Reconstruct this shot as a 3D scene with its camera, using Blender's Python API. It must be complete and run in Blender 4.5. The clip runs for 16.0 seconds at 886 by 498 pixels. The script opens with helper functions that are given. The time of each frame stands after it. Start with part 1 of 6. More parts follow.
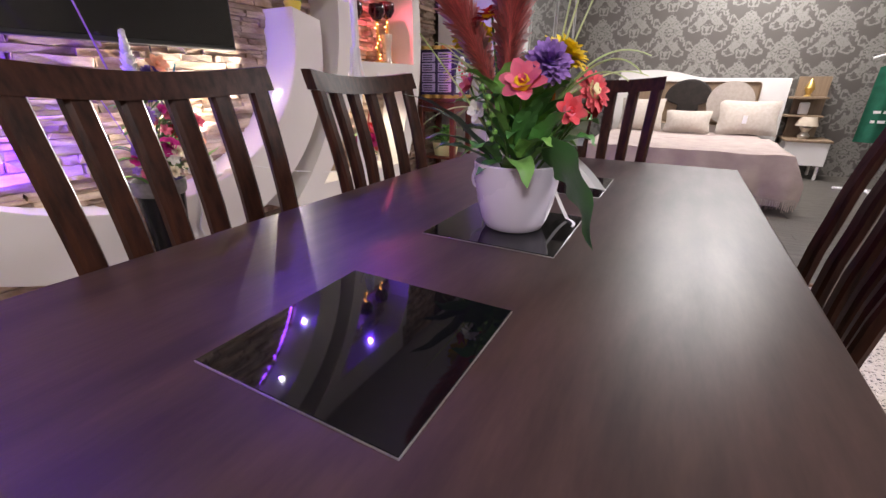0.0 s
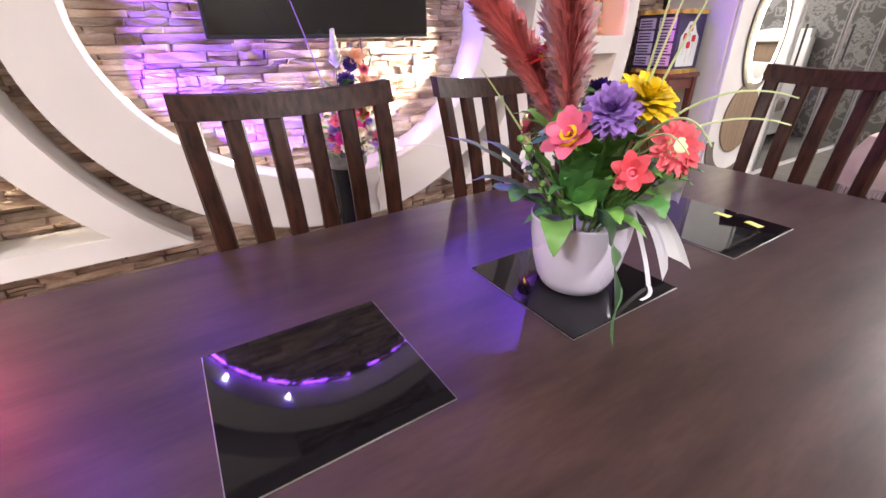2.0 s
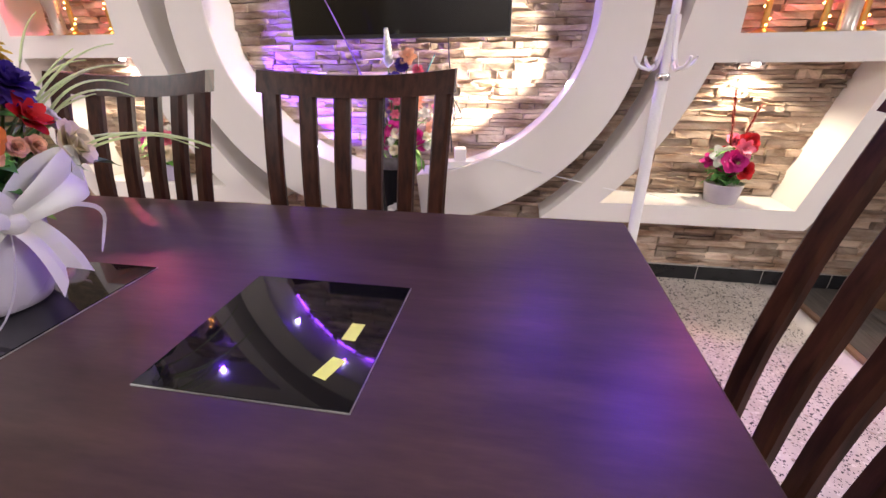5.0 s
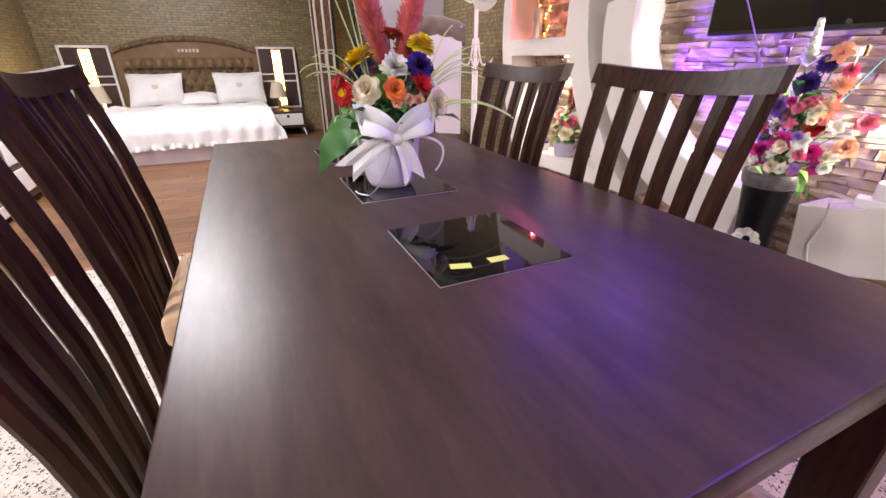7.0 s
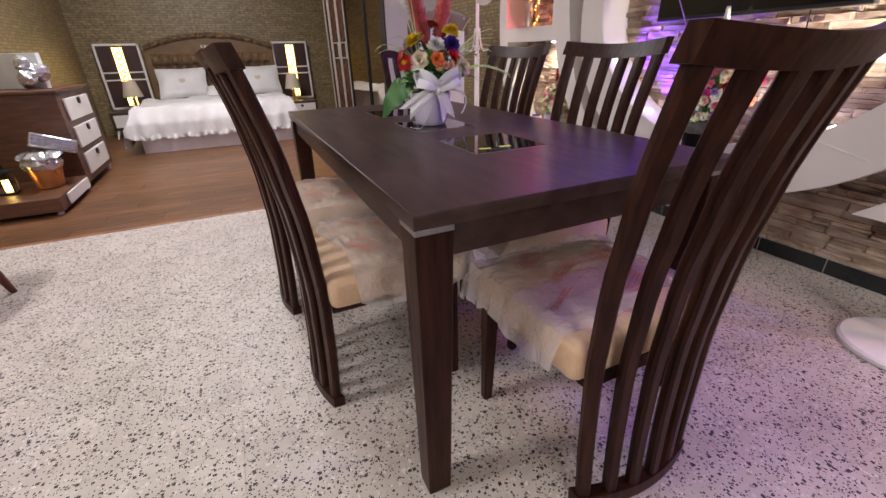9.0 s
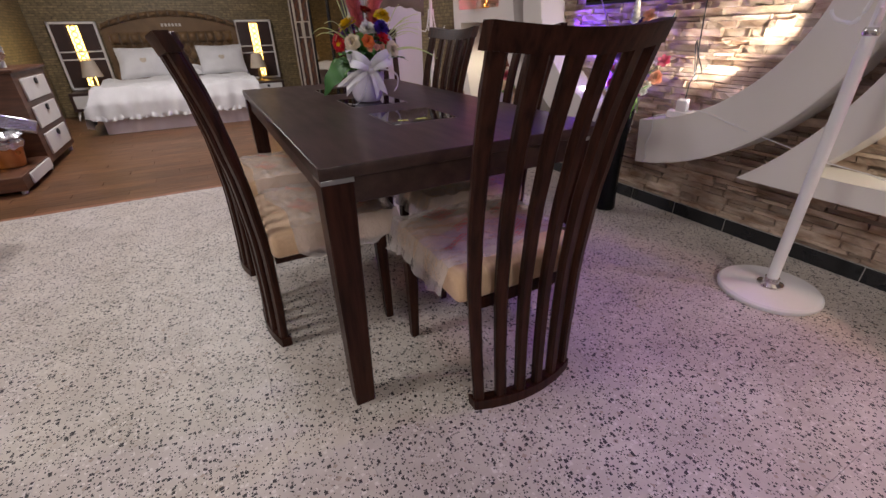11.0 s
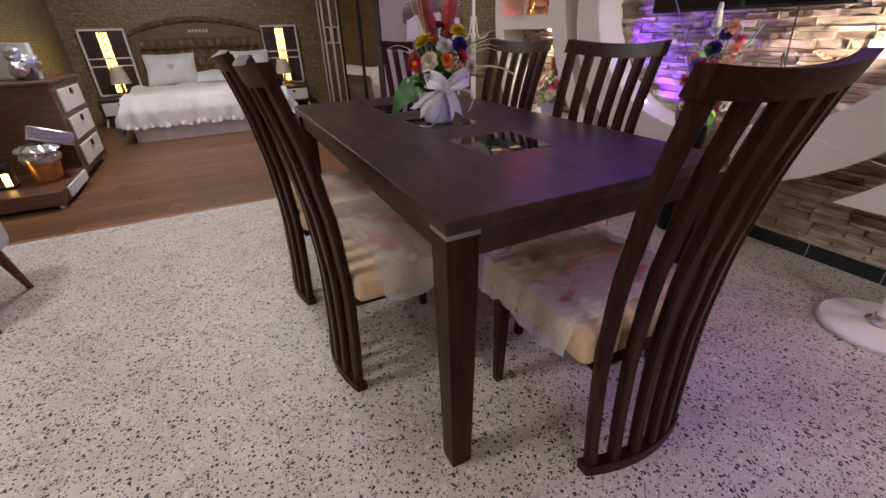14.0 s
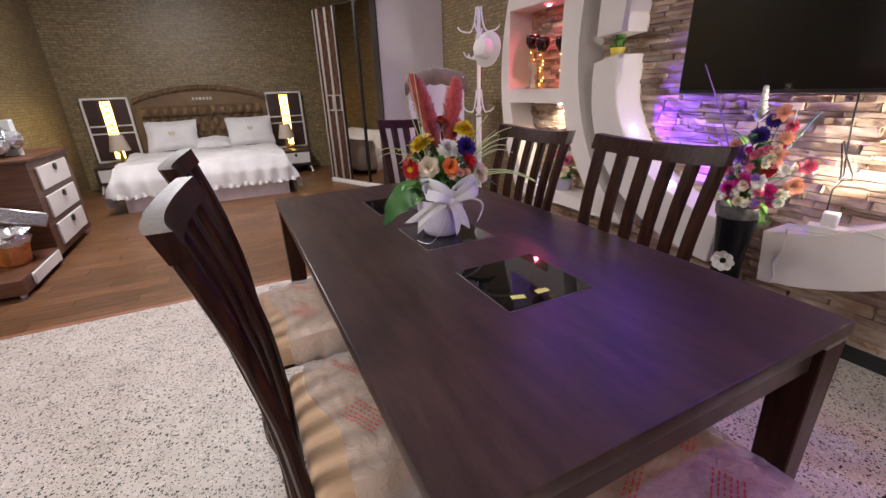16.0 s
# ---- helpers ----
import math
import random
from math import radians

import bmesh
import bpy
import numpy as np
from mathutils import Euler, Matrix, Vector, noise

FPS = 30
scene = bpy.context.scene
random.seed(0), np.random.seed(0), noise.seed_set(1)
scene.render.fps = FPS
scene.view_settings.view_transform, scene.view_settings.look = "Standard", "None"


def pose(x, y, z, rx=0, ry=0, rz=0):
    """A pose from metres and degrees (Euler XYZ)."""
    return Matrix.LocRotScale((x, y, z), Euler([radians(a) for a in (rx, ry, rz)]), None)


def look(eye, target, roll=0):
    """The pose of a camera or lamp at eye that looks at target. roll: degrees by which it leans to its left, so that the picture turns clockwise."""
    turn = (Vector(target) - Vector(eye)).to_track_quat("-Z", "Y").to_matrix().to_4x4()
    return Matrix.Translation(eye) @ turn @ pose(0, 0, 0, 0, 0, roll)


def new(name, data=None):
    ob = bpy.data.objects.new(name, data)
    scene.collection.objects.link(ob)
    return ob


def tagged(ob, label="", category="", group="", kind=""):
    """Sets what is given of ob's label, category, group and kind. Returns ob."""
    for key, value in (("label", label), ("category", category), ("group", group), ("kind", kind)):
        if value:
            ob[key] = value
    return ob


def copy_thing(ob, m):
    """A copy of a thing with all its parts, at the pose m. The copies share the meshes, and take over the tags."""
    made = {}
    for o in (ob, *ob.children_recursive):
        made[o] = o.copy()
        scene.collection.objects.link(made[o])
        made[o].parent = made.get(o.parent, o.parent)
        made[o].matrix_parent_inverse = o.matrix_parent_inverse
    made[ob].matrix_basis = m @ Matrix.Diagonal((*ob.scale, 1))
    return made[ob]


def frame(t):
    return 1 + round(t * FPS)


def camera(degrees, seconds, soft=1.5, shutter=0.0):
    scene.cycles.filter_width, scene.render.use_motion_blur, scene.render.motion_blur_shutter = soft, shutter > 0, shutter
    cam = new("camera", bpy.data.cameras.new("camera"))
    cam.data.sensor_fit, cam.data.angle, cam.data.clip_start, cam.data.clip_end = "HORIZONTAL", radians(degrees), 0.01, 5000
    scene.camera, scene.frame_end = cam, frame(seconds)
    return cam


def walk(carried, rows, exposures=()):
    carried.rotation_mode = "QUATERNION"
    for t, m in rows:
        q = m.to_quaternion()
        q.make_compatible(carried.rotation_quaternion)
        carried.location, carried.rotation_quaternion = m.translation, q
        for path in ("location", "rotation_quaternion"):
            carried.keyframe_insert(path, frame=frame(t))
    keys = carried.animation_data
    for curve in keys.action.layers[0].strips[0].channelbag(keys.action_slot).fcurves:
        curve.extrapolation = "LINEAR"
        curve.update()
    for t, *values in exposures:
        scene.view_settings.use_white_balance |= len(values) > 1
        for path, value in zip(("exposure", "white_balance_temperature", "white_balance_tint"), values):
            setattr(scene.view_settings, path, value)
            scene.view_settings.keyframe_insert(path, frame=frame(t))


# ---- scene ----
cam = camera(93.4, 16.0)
PATH = [
    (0, (0.261, -0.783, 1.015), (-0.62, 0.855, 0.278), 0.4),
    (0.5, (0.288, -0.788, 1.002), (-0.577, 0.788, 0.127), -0.2),
    (1, (0.361, -0.753, 1.035), (-0.709, 0.686, 0.149), -0.8),
    (1.5, (0.434, -0.676, 1.107), (-0.894, 0.516, 0.204), -1.0),
    (2, (0.419, -0.554, 1.13), (-1.1, 0.389, 0.235), -0.9),
    (2.5, (0.441, -0.387, 1.132), (-1.22, 0.279, 0.239), -0.9),
    (3, (0.535, -0.152, 1.157), (-1.196, 0.317, 0.271), -0.8),
    (3.2, (0.543, -0.068, 1.163), (-1.194, 0.379, 0.279), -0.9),
    (5.3, (0.319, 0.69, 1.061), (-1.406, 0.115, 0.228), -1.0),
    (5.5, (0.256, 0.699, 1.059), (-1.399, -0.055, 0.228), -1.4),
    (6, (0.208, 0.706, 1.046), (-1.148, -0.516, 0.23), -1.3),
    (6.5, (0.227, 0.843, 1.046), (-0.634, -0.767, 0.229), -0.4),
    (7, (0.34, 0.977, 1.057), (-0.421, -0.678, 0.231), -0.2),
    (7.5, (0.465, 1.089, 1.047), (-0.277, -0.573, 0.216), -0.3),
    (8, (0.555, 1.272, 1.056), (-0.17, -0.395, 0.222), -1.1),
    (8.2, (0.587, 1.377, 1.042), (-0.13, -0.294, 0.208), -1.3),
    (10.3, (0.792, 1.629, 1.012), (-0.048, 0.063, 0.096), -1.8),
    (10.5, (0.742, 1.693, 1.029), (-0.09, 0.128, 0.103), -1.8),
    (11, (0.639, 1.813, 1.033), (-0.182, 0.244, 0.103), -1.4),
    (11.5, (0.609, 1.845, 1.036), (-0.203, 0.271, 0.107), -1.3),
    (12, (0.618, 1.823, 1.036), (-0.181, 0.245, 0.104), -1.4),
    (12.5, (0.666, 1.739, 1.055), (-0.123, 0.155, 0.123), -1.6),
    (13, (0.733, 1.632, 1.079), (-0.047, 0.043, 0.146), -1.5),
    (13.5, (0.781, 1.561, 1.091), (-0.002, -0.026, 0.159), -1.7),
    (14, (0.797, 1.537, 1.097), (0.016, -0.053, 0.167), -1.8),
    (14.5, (0.754, 1.501, 1.127), (-0.026, -0.088, 0.196), -1.6),
    (15, (0.659, 1.392, 1.177), (-0.142, -0.24, 0.342), -2.3),
    (15.5, (0.567, 1.287, 1.186), (-0.247, -0.377, 0.432), -1.9),
    (16, (0.591, 1.151, 1.216), (-0.218, -0.53, 0.494), -2.1),
]
EXPOSURES = [(0, 1.15), (1, 1.55), (2, 1.85), (3.2, 1.75), (5.5, 1.4), (7, 1.6), (8, 1.35), (10.3, 0.4), (14, 0.3), (15, 0.45), (16, 0.8)]
walk(cam, [(t, look(eye, target, roll)) for t, eye, target, roll in PATH], EXPOSURES)

# ---- light ----
world = bpy.data.worlds.new("world")
world.use_nodes = True
world.node_tree.nodes["Background"].inputs[0].default_value = (0.9, 0.92, 1.0, 1)
world.node_tree.nodes["Background"].inputs[1].default_value = 0.015
scene.world = world


def area_lamp(name, place, target, size, watts, colour, size_y=None):
    d = bpy.data.lights.new(name, "AREA")
    d.energy, d.color, d.size = watts, colour, size
    if size_y:
        d.shape, d.size_y = "RECTANGLE", size_y
    ob = new(name, d)
    ob.matrix_world = look(place, target)
    return ob


def spot_lamp(name, place, target, watts, colour, degrees=80, radius=0.02, blend=0.6):
    d = bpy.data.lights.new(name, "SPOT")
    d.energy, d.color, d.spot_size, d.spot_blend, d.shadow_soft_size = watts, colour, radians(degrees), blend, radius
    ob = new(name, d)
    ob.matrix_world = look(place, target)
    return ob


WHITE, WARM, PURPLE, PINK = (1.0, 0.95, 1.0), (1.0, 0.89, 0.76), (0.13, 0.025, 1.0), (1.0, 0.14, 0.24)
CEIL = 2.95
CEILING_LAMPS = [(1.1, -3.4, 50, 0.8), (0.85, 4.9, 37, 1.3), (2.55, 0.4, 28, 0.6)]
for lx, ly, watts, size in CEILING_LAMPS:
    area_lamp("ceiling_light", (lx, ly, CEIL - 0.07), (lx, ly, 0), size, watts, WHITE)


# ---- materials ----
def rgb(c):
    return (c[0], c[1], c[2], 1.0)


def mat(name, a, b=None, rough=0.5, scale=8.0, stretch=(1, 1, 1), bump=0.0, metal=0.0, coat=0.0, fine=0.0, world_space=False,
        sheen=0.0, detail=6.0, rough_var=0.08, tone=0.0):
    """A surface of two colours mixed by noise, with fine grain, relief and uneven gloss."""
    m = bpy.data.materials.new(name)
    m.use_nodes = True
    n, l = m.node_tree.nodes, m.node_tree.links
    p = n["Principled BSDF"]
    b = b or tuple(0.8 * v for v in a)
    if world_space:
        src = n.new("ShaderNodeNewGeometry").outputs["Position"]
    else:
        src = n.new("ShaderNodeTexCoord").outputs["Object"]
    mp = n.new("ShaderNodeMapping")
    mp.inputs["Scale"].default_value = stretch
    l.new(src, mp.inputs["Vector"])
    t = n.new("ShaderNodeTexNoise")
    t.inputs["Scale"].default_value, t.inputs["Detail"].default_value = scale, detail
    l.new(mp.outputs["Vector"], t.inputs["Vector"])
    t2 = n.new("ShaderNodeTexNoise")
    t2.inputs["Scale"].default_value, t2.inputs["Detail"].default_value = scale * 9, 3
    l.new(mp.outputs["Vector"], t2.inputs["Vector"])
    r = n.new("ShaderNodeValToRGB")
    r.color_ramp.elements[0].position, r.color_ramp.elements[1].position = 0.33, 0.67
    r.color_ramp.elements[0].color, r.color_ramp.elements[1].color = rgb(a), rgb(b)
    l.new(t.outputs["Fac"], r.inputs["Fac"])
    out = r.outputs["Color"]
    if fine:
        mx = n.new("ShaderNodeMix")
        mx.data_type, mx.blend_type = "RGBA", "MULTIPLY"
        mx.inputs[0].default_value = fine
        l.new(out, mx.inputs[6])
        l.new(t2.outputs["Fac"], mx.inputs[7])
        out = mx.outputs[2]
    if tone:
        oi = n.new("ShaderNodeObjectInfo")
        mr = n.new("ShaderNodeMapRange")
        mr.inputs[3].default_value, mr.inputs[4].default_value = 1 - tone, 1 + tone
        l.new(oi.outputs["Random"], mr.inputs[0])
        hs = n.new("ShaderNodeHueSaturation")
        l.new(mr.outputs[0], hs.inputs["Value"])
        l.new(out, hs.inputs["Color"])
        out = hs.outputs[0]
    l.new(out, p.inputs["Base Color"])
    mr2 = n.new("ShaderNodeMapRange")
    mr2.inputs[3].default_value, mr2.inputs[4].default_value = max(0.0, rough - rough_var), min(1.0, rough + rough_var)
    l.new(t.outputs["Fac"], mr2.inputs[0])
    l.new(mr2.outputs[0], p.inputs["Roughness"])
    p.inputs["Metallic"].default_value = metal
    p.inputs["Coat Weight"].default_value = coat
    p.inputs["Sheen Weight"].default_value = sheen
    if bump:
        bp = n.new("ShaderNodeBump")
        bp.inputs["Strength"].default_value, bp.inputs["Distance"].default_value = bump, 0.003
        l.new(t2.outputs["Fac"], bp.inputs["Height"])
        l.new(bp.outputs[0], p.inputs["Normal"])
    return m


def glow(name, colour, strength):
    m = bpy.data.materials.new(name)
    m.use_nodes = True
    p = m.node_tree.nodes["Principled BSDF"]
    p.inputs["Base Color"].default_value = rgb(colour)
    p.inputs["Emission Color"].default_value = rgb(colour)
    p.inputs["Emission Strength"].default_value = strength
    return m


def clear(name, colour=(1, 1, 1), rough=0.05, ior=1.3, alpha=1.0):
    """Clear film or glass; with alpha below 1 part of the light goes straight through."""
    m = bpy.data.materials.new(name)
    m.use_nodes = True
    p = m.node_tree.nodes["Principled BSDF"]
    p.inputs["Base Color"].default_value = rgb(colour)
    p.inputs["Roughness"].default_value, p.inputs["IOR"].default_value = rough, ior
    p.inputs["Alpha"].default_value = alpha
    return m


M_TABLE = mat("dark table veneer", (0.086, 0.050, 0.040), (0.044, 0.0255, 0.0205), 0.35, 3, (7, 1.3, 7), 0.04, fine=0.38, rough_var=0.05)
M_TABLE.node_tree.nodes["Principled BSDF"].inputs["Specular IOR Level"].default_value = 0.30
M_WOOD = mat("espresso stained beech", (0.058, 0.0205, 0.0125), (0.020, 0.0075, 0.0050), 0.36, 5, (14, 14, 1.2), 0.06, fine=0.3)
M_WOOD.node_tree.nodes["Principled BSDF"].inputs["Specular IOR Level"].default_value = 0.14
M_GLASS = mat("black ceramic glass", (0.004, 0.004, 0.005), (0.005, 0.005, 0.006), 0.035, 4, rough_var=0.02)
M_STEEL = mat("brushed steel edging", (0.50, 0.49, 0.48), (0.38, 0.38, 0.38), 0.32, 30, metal=0.9)
M_CHROME = mat("chrome", (0.85, 0.85, 0.86), (0.8, 0.8, 0.8), 0.1, 10, metal=1.0, rough_var=0.04)
M_LABEL = mat("yellow warning sticker", (0.75, 0.80, 0.18), (0.70, 0.76, 0.16), 0.5, 20)
M_GYPSUM = mat("painted gypsum board", (0.74, 0.70, 0.655), (0.70, 0.66, 0.615), 0.7, 3, bump=0.05)
M_MORTAR = mat("dark joint between stones", (0.15, 0.105, 0.075), (0.08, 0.055, 0.04), 0.9, 20, bump=0.3)
M_STONE = mat("split ledge stone", (0.68, 0.55, 0.43), (0.34, 0.215, 0.14), 0.75, 7, (1, 1, 3.4), 0.9, world_space=True, tone=0.40, fine=0.35)
M_SKIRT = mat("black ceramic skirting", (0.012, 0.012, 0.014), (0.02, 0.02, 0.022), 0.14, 6)
M_WHITE = mat("white lacquered metal", (0.82, 0.80, 0.80), (0.78, 0.77, 0.77), 0.3, 5)
M_GREYWHITE = mat("white satin board", (0.72, 0.69, 0.66), (0.68, 0.65, 0.62), 0.4, 5)
M_SEAT = mat("ribbed cream chair fabric", (0.76, 0.52, 0.33), (0.68, 0.45, 0.27), 0.85, 26, (5, 0.4, 0.4), 0.35, fine=0.25, sheen=0.2)
M_INK = mat("red printed warning text", (0.55, 0.06, 0.055), (0.48, 0.05, 0.045), 0.5, 20)
M_POT = mat("pale lilac glazed plastic", (0.72, 0.66, 0.79), (0.69, 0.63, 0.76), 0.28, 6, coat=0.2)
M_RIBBON = mat("white satin ribbon", (0.90, 0.89, 0.89), (0.86, 0.85, 0.86), 0.42, 12, sheen=0.3)
M_LEAF = mat("green silk leaf", (0.111, 0.299, 0.078), (0.058, 0.176, 0.046), 0.45, 9, bump=0.2, tone=0.35)
M_LEAFLIGHT = mat("fresh green leaf", (0.260, 0.520, 0.117), (0.143, 0.351, 0.072), 0.45, 9, bump=0.2, tone=0.3)
M_LEAFGREY = mat("grey green blade", (0.12, 0.17, 0.12), (0.07, 0.11, 0.07), 0.5, 9, tone=0.2)
M_STEM = mat("green stem", (0.10, 0.17, 0.04), (0.07, 0.12, 0.03), 0.5, 12)
M_GRASS = mat("pale onion grass", (0.62, 0.70, 0.36), (0.42, 0.56, 0.20), 0.5, 9)
M_PAMPAS = mat("dusty rose pampas plume", (0.82, 0.17, 0.15), (0.66, 0.09, 0.09), 0.85, 20, sheen=0.4)
M_DARKPLUME = mat("dark red plume", (0.30, 0.035, 0.025), (0.20, 0.02, 0.015), 0.8, 20)
M_RED = mat("red petal", (0.62, 0.020, 0.025), (0.48, 0.012, 0.02), 0.55, 25)
M_PINK = mat("pink petal", (0.78, 0.22, 0.30), (0.70, 0.12, 0.22), 0.55, 25)
M_CORAL = mat("coral red petal", (0.80, 0.08, 0.11), (0.74, 0.15, 0.17), 0.55, 25)
M_YELLOW = mat("yellow petal", (0.85, 0.66, 0.02), (0.82, 0.56, 0.015), 0.55, 25)
M_PURPLE = mat("violet petal", (0.38, 0.22, 0.60), (0.29, 0.15, 0.50), 0.6, 25)
M_INDIGO = mat("deep indigo petal", (0.075, 0.035, 0.27), (0.05, 0.025, 0.2), 0.6, 25)
M_CREAM = mat("cream petal", (0.86, 0.78, 0.60), (0.82, 0.70, 0.50), 0.55, 25)
M_IVORY = mat("ivory petal", (0.82, 0.80, 0.74), (0.76, 0.74, 0.66), 0.55, 25)
M_ORANGE = mat("orange petal", (0.86, 0.26, 0.06), (0.80, 0.20, 0.05), 0.55, 25)
M_PEACH = mat("peach petal", (0.85, 0.50, 0.34), (0.82, 0.38, 0.25), 0.55, 25)
M_MAGENTA = mat("magenta petal", (0.58, 0.03, 0.25), (0.50, 0.02, 0.2), 0.55, 25)
for petal_mat in (M_RED, M_PINK, M_CORAL, M_YELLOW, M_PURPLE, M_INDIGO, M_CREAM, M_IVORY, M_ORANGE, M_PEACH, M_MAGENTA, M_PAMPAS):
    # each petal or hair has a shade of its own, and thin cloth lets some light through
    n, l = petal_mat.node_tree.nodes, petal_mat.node_tree.links
    p = n["Principled BSDF"]
    src = p.inputs["Base Color"].links[0].from_socket
    isle = n.new("ShaderNodeMapRange")
    isle.inputs[3].default_value, isle.inputs[4].default_value = 0.72, 1.22
    l.new(n.new("ShaderNodeNewGeometry").outputs["Random Per Island"], isle.inputs[0])
    shade = n.new("ShaderNodeHueSaturation")
    l.new(isle.outputs[0], shade.inputs["Value"])
    l.new(src, shade.inputs["Color"])
    l.new(shade.outputs[0], p.inputs["Base Color"])
    p.inputs["Specular IOR Level"].default_value = 0.25
M_BLACK = mat("black gloss ceramic", (0.006, 0.006, 0.007), (0.009, 0.009, 0.010), 0.16, 6)
M_BLACK.node_tree.nodes["Principled BSDF"].inputs["Specular IOR Level"].default_value = 0.15
M_SCREEN = mat("dark television screen", (0.006, 0.006, 0.006), (0.007, 0.007, 0.007), 0.12, 3, rough_var=0.02)
M_PLASTIC = mat("black plastic bezel", (0.012, 0.012, 0.013), (0.016, 0.016, 0.017), 0.35, 10)
M_SILVER = mat("silvery glaze", (0.62, 0.58, 0.50), (0.5, 0.46, 0.4), 0.3, 20, metal=0.5)
M_LINEN = mat("white bed linen", (0.68, 0.665, 0.655), (0.58, 0.565, 0.555), 0.85, 5, bump=0.3)
M_BEIGE = mat("pinkish beige bedspread", (0.40, 0.325, 0.29), (0.33, 0.262, 0.24), 0.9, 8, bump=0.5)
M_BEIGEPILLOW = mat("oatmeal cushion linen", (0.46, 0.40, 0.345), (0.40, 0.345, 0.295), 0.9, 30, bump=0.4)
M_VELVET = mat("bronze brown velvet", (0.16, 0.088, 0.032), (0.115, 0.062, 0.021), 0.5, 8, bump=0.15, sheen=0.25)
M_CABINET = mat("walnut brown cabinet board", (0.13, 0.052, 0.025), (0.072, 0.029, 0.0155), 0.45, 4, (1.5, 1.5, 9), 0.1)
M_DARKBOARD = mat("dark brown panel", (0.05, 0.026, 0.022), (0.035, 0.018, 0.016), 0.4, 6)
M_MAHOGANY = mat("mahogany stained wood", (0.15, 0.034, 0.019), (0.08, 0.018, 0.011), 0.35, 4, (10, 10, 1), 0.1)
M_OAK = mat("brown oak veneer", (0.26, 0.18, 0.11), (0.20, 0.135, 0.085), 0.5, 4, (14, 14, 1), 0.15)
M_GREYWOOD = mat("grey brown veneer", (0.17, 0.14, 0.115), (0.12, 0.10, 0.085), 0.5, 4, (14, 14, 1), 0.1)
M_MIRROR = mat("mirror", (0.80, 0.82, 0.82), (0.80, 0.82, 0.82), 0.02, 3, metal=1.0, rough_var=0.0)
M_BRONZEMIRROR = mat("bronze tinted mirror", (0.60, 0.54, 0.46), (0.60, 0.54, 0.46), 0.04, 3, metal=1.0, rough_var=0.0)
M_YELLOWPOT = mat("yellow plastic pot", (0.80, 0.66, 0.10), (0.78, 0.62, 0.08), 0.4, 8)
M_PALEPOT = mat("pale yellow tin pot", (0.80, 0.76, 0.42), (0.74, 0.70, 0.36), 0.45, 8)
M_LILACPOT = mat("lilac textured pot", (0.52, 0.47, 0.62), (0.46, 0.42, 0.56), 0.6, 40, bump=0.4)
M_TUFT = mat("taupe chair fabric", (0.22, 0.16, 0.135), (0.17, 0.12, 0.10), 0.7, 9, sheen=0.3)
M_COPPER = mat("copper coloured pail", (0.62, 0.28, 0.10), (0.5, 0.2, 0.07), 0.3, 9, metal=0.7)
M_FOIL = mat("crinkled clear foil", (0.72, 0.72, 0.74), (0.6, 0.6, 0.62), 0.15, 6, metal=0.75, bump=0.8)
M_CARTON = mat("printed white carton", (0.70, 0.72, 0.72), (0.60, 0.64, 0.64), 0.5, 6)
M_NAVYBOX = mat("navy gift carton", (0.035, 0.022, 0.085), (0.03, 0.018, 0.07), 0.3, 6)
M_LILACPRINT = mat("lilac printed panel", (0.55, 0.46, 0.74), (0.48, 0.40, 0.68), 0.4, 30)
M_GOLD = mat("gold trim", (0.62, 0.42, 0.14), (0.55, 0.36, 0.1), 0.3, 20, metal=0.8)
M_GREENCLOTH = mat("green cotton", (0.008, 0.125, 0.068), (0.007, 0.095, 0.052), 0.85, 12, bump=0.3)
M_WINE = mat("dark red glass goblet", (0.020, 0.002, 0.004), (0.015, 0.0015, 0.003), 0.06, 5)
M_CREAMSHADE = mat("satin lamp shade", (0.55, 0.46, 0.36), (0.5, 0.42, 0.32), 0.6, 12)
M_CEIL = mat("white ceiling paint", (0.74, 0.73, 0.72), (0.70, 0.69, 0.68), 0.85, 3)
M_PLAIN = mat("greige wall paint", (0.40, 0.36, 0.32), (0.37, 0.33, 0.29), 0.8, 3)
# lilac in the base colour stands in for violet led light on white paint
M_LILACLIT = mat("white painted pier", (0.84, 0.80, 0.90), (0.80, 0.76, 0.86), 0.55, 3)
M_GLOWWHITE = glow("lit white diffuser", (1.0, 0.97, 0.92), 6.0)
M_LED = glow("white led", (0.85, 0.85, 1.0), 25.0)
M_LEDRED = glow("red led", (1.0, 0.10, 0.16), 30.0)
M_STRIP = glow("violet led strip", (0.25, 0.05, 1.0), 22.0)
M_RINGLED = glow("warm white led ring", (1.0, 0.9, 0.62), 9.0)
M_AMBER = glow("amber lit glass", (1.0, 0.62, 0.16), 5.0)
M_FAIRY = glow("fairy light", (1.0, 0.40, 0.10), 14.0)


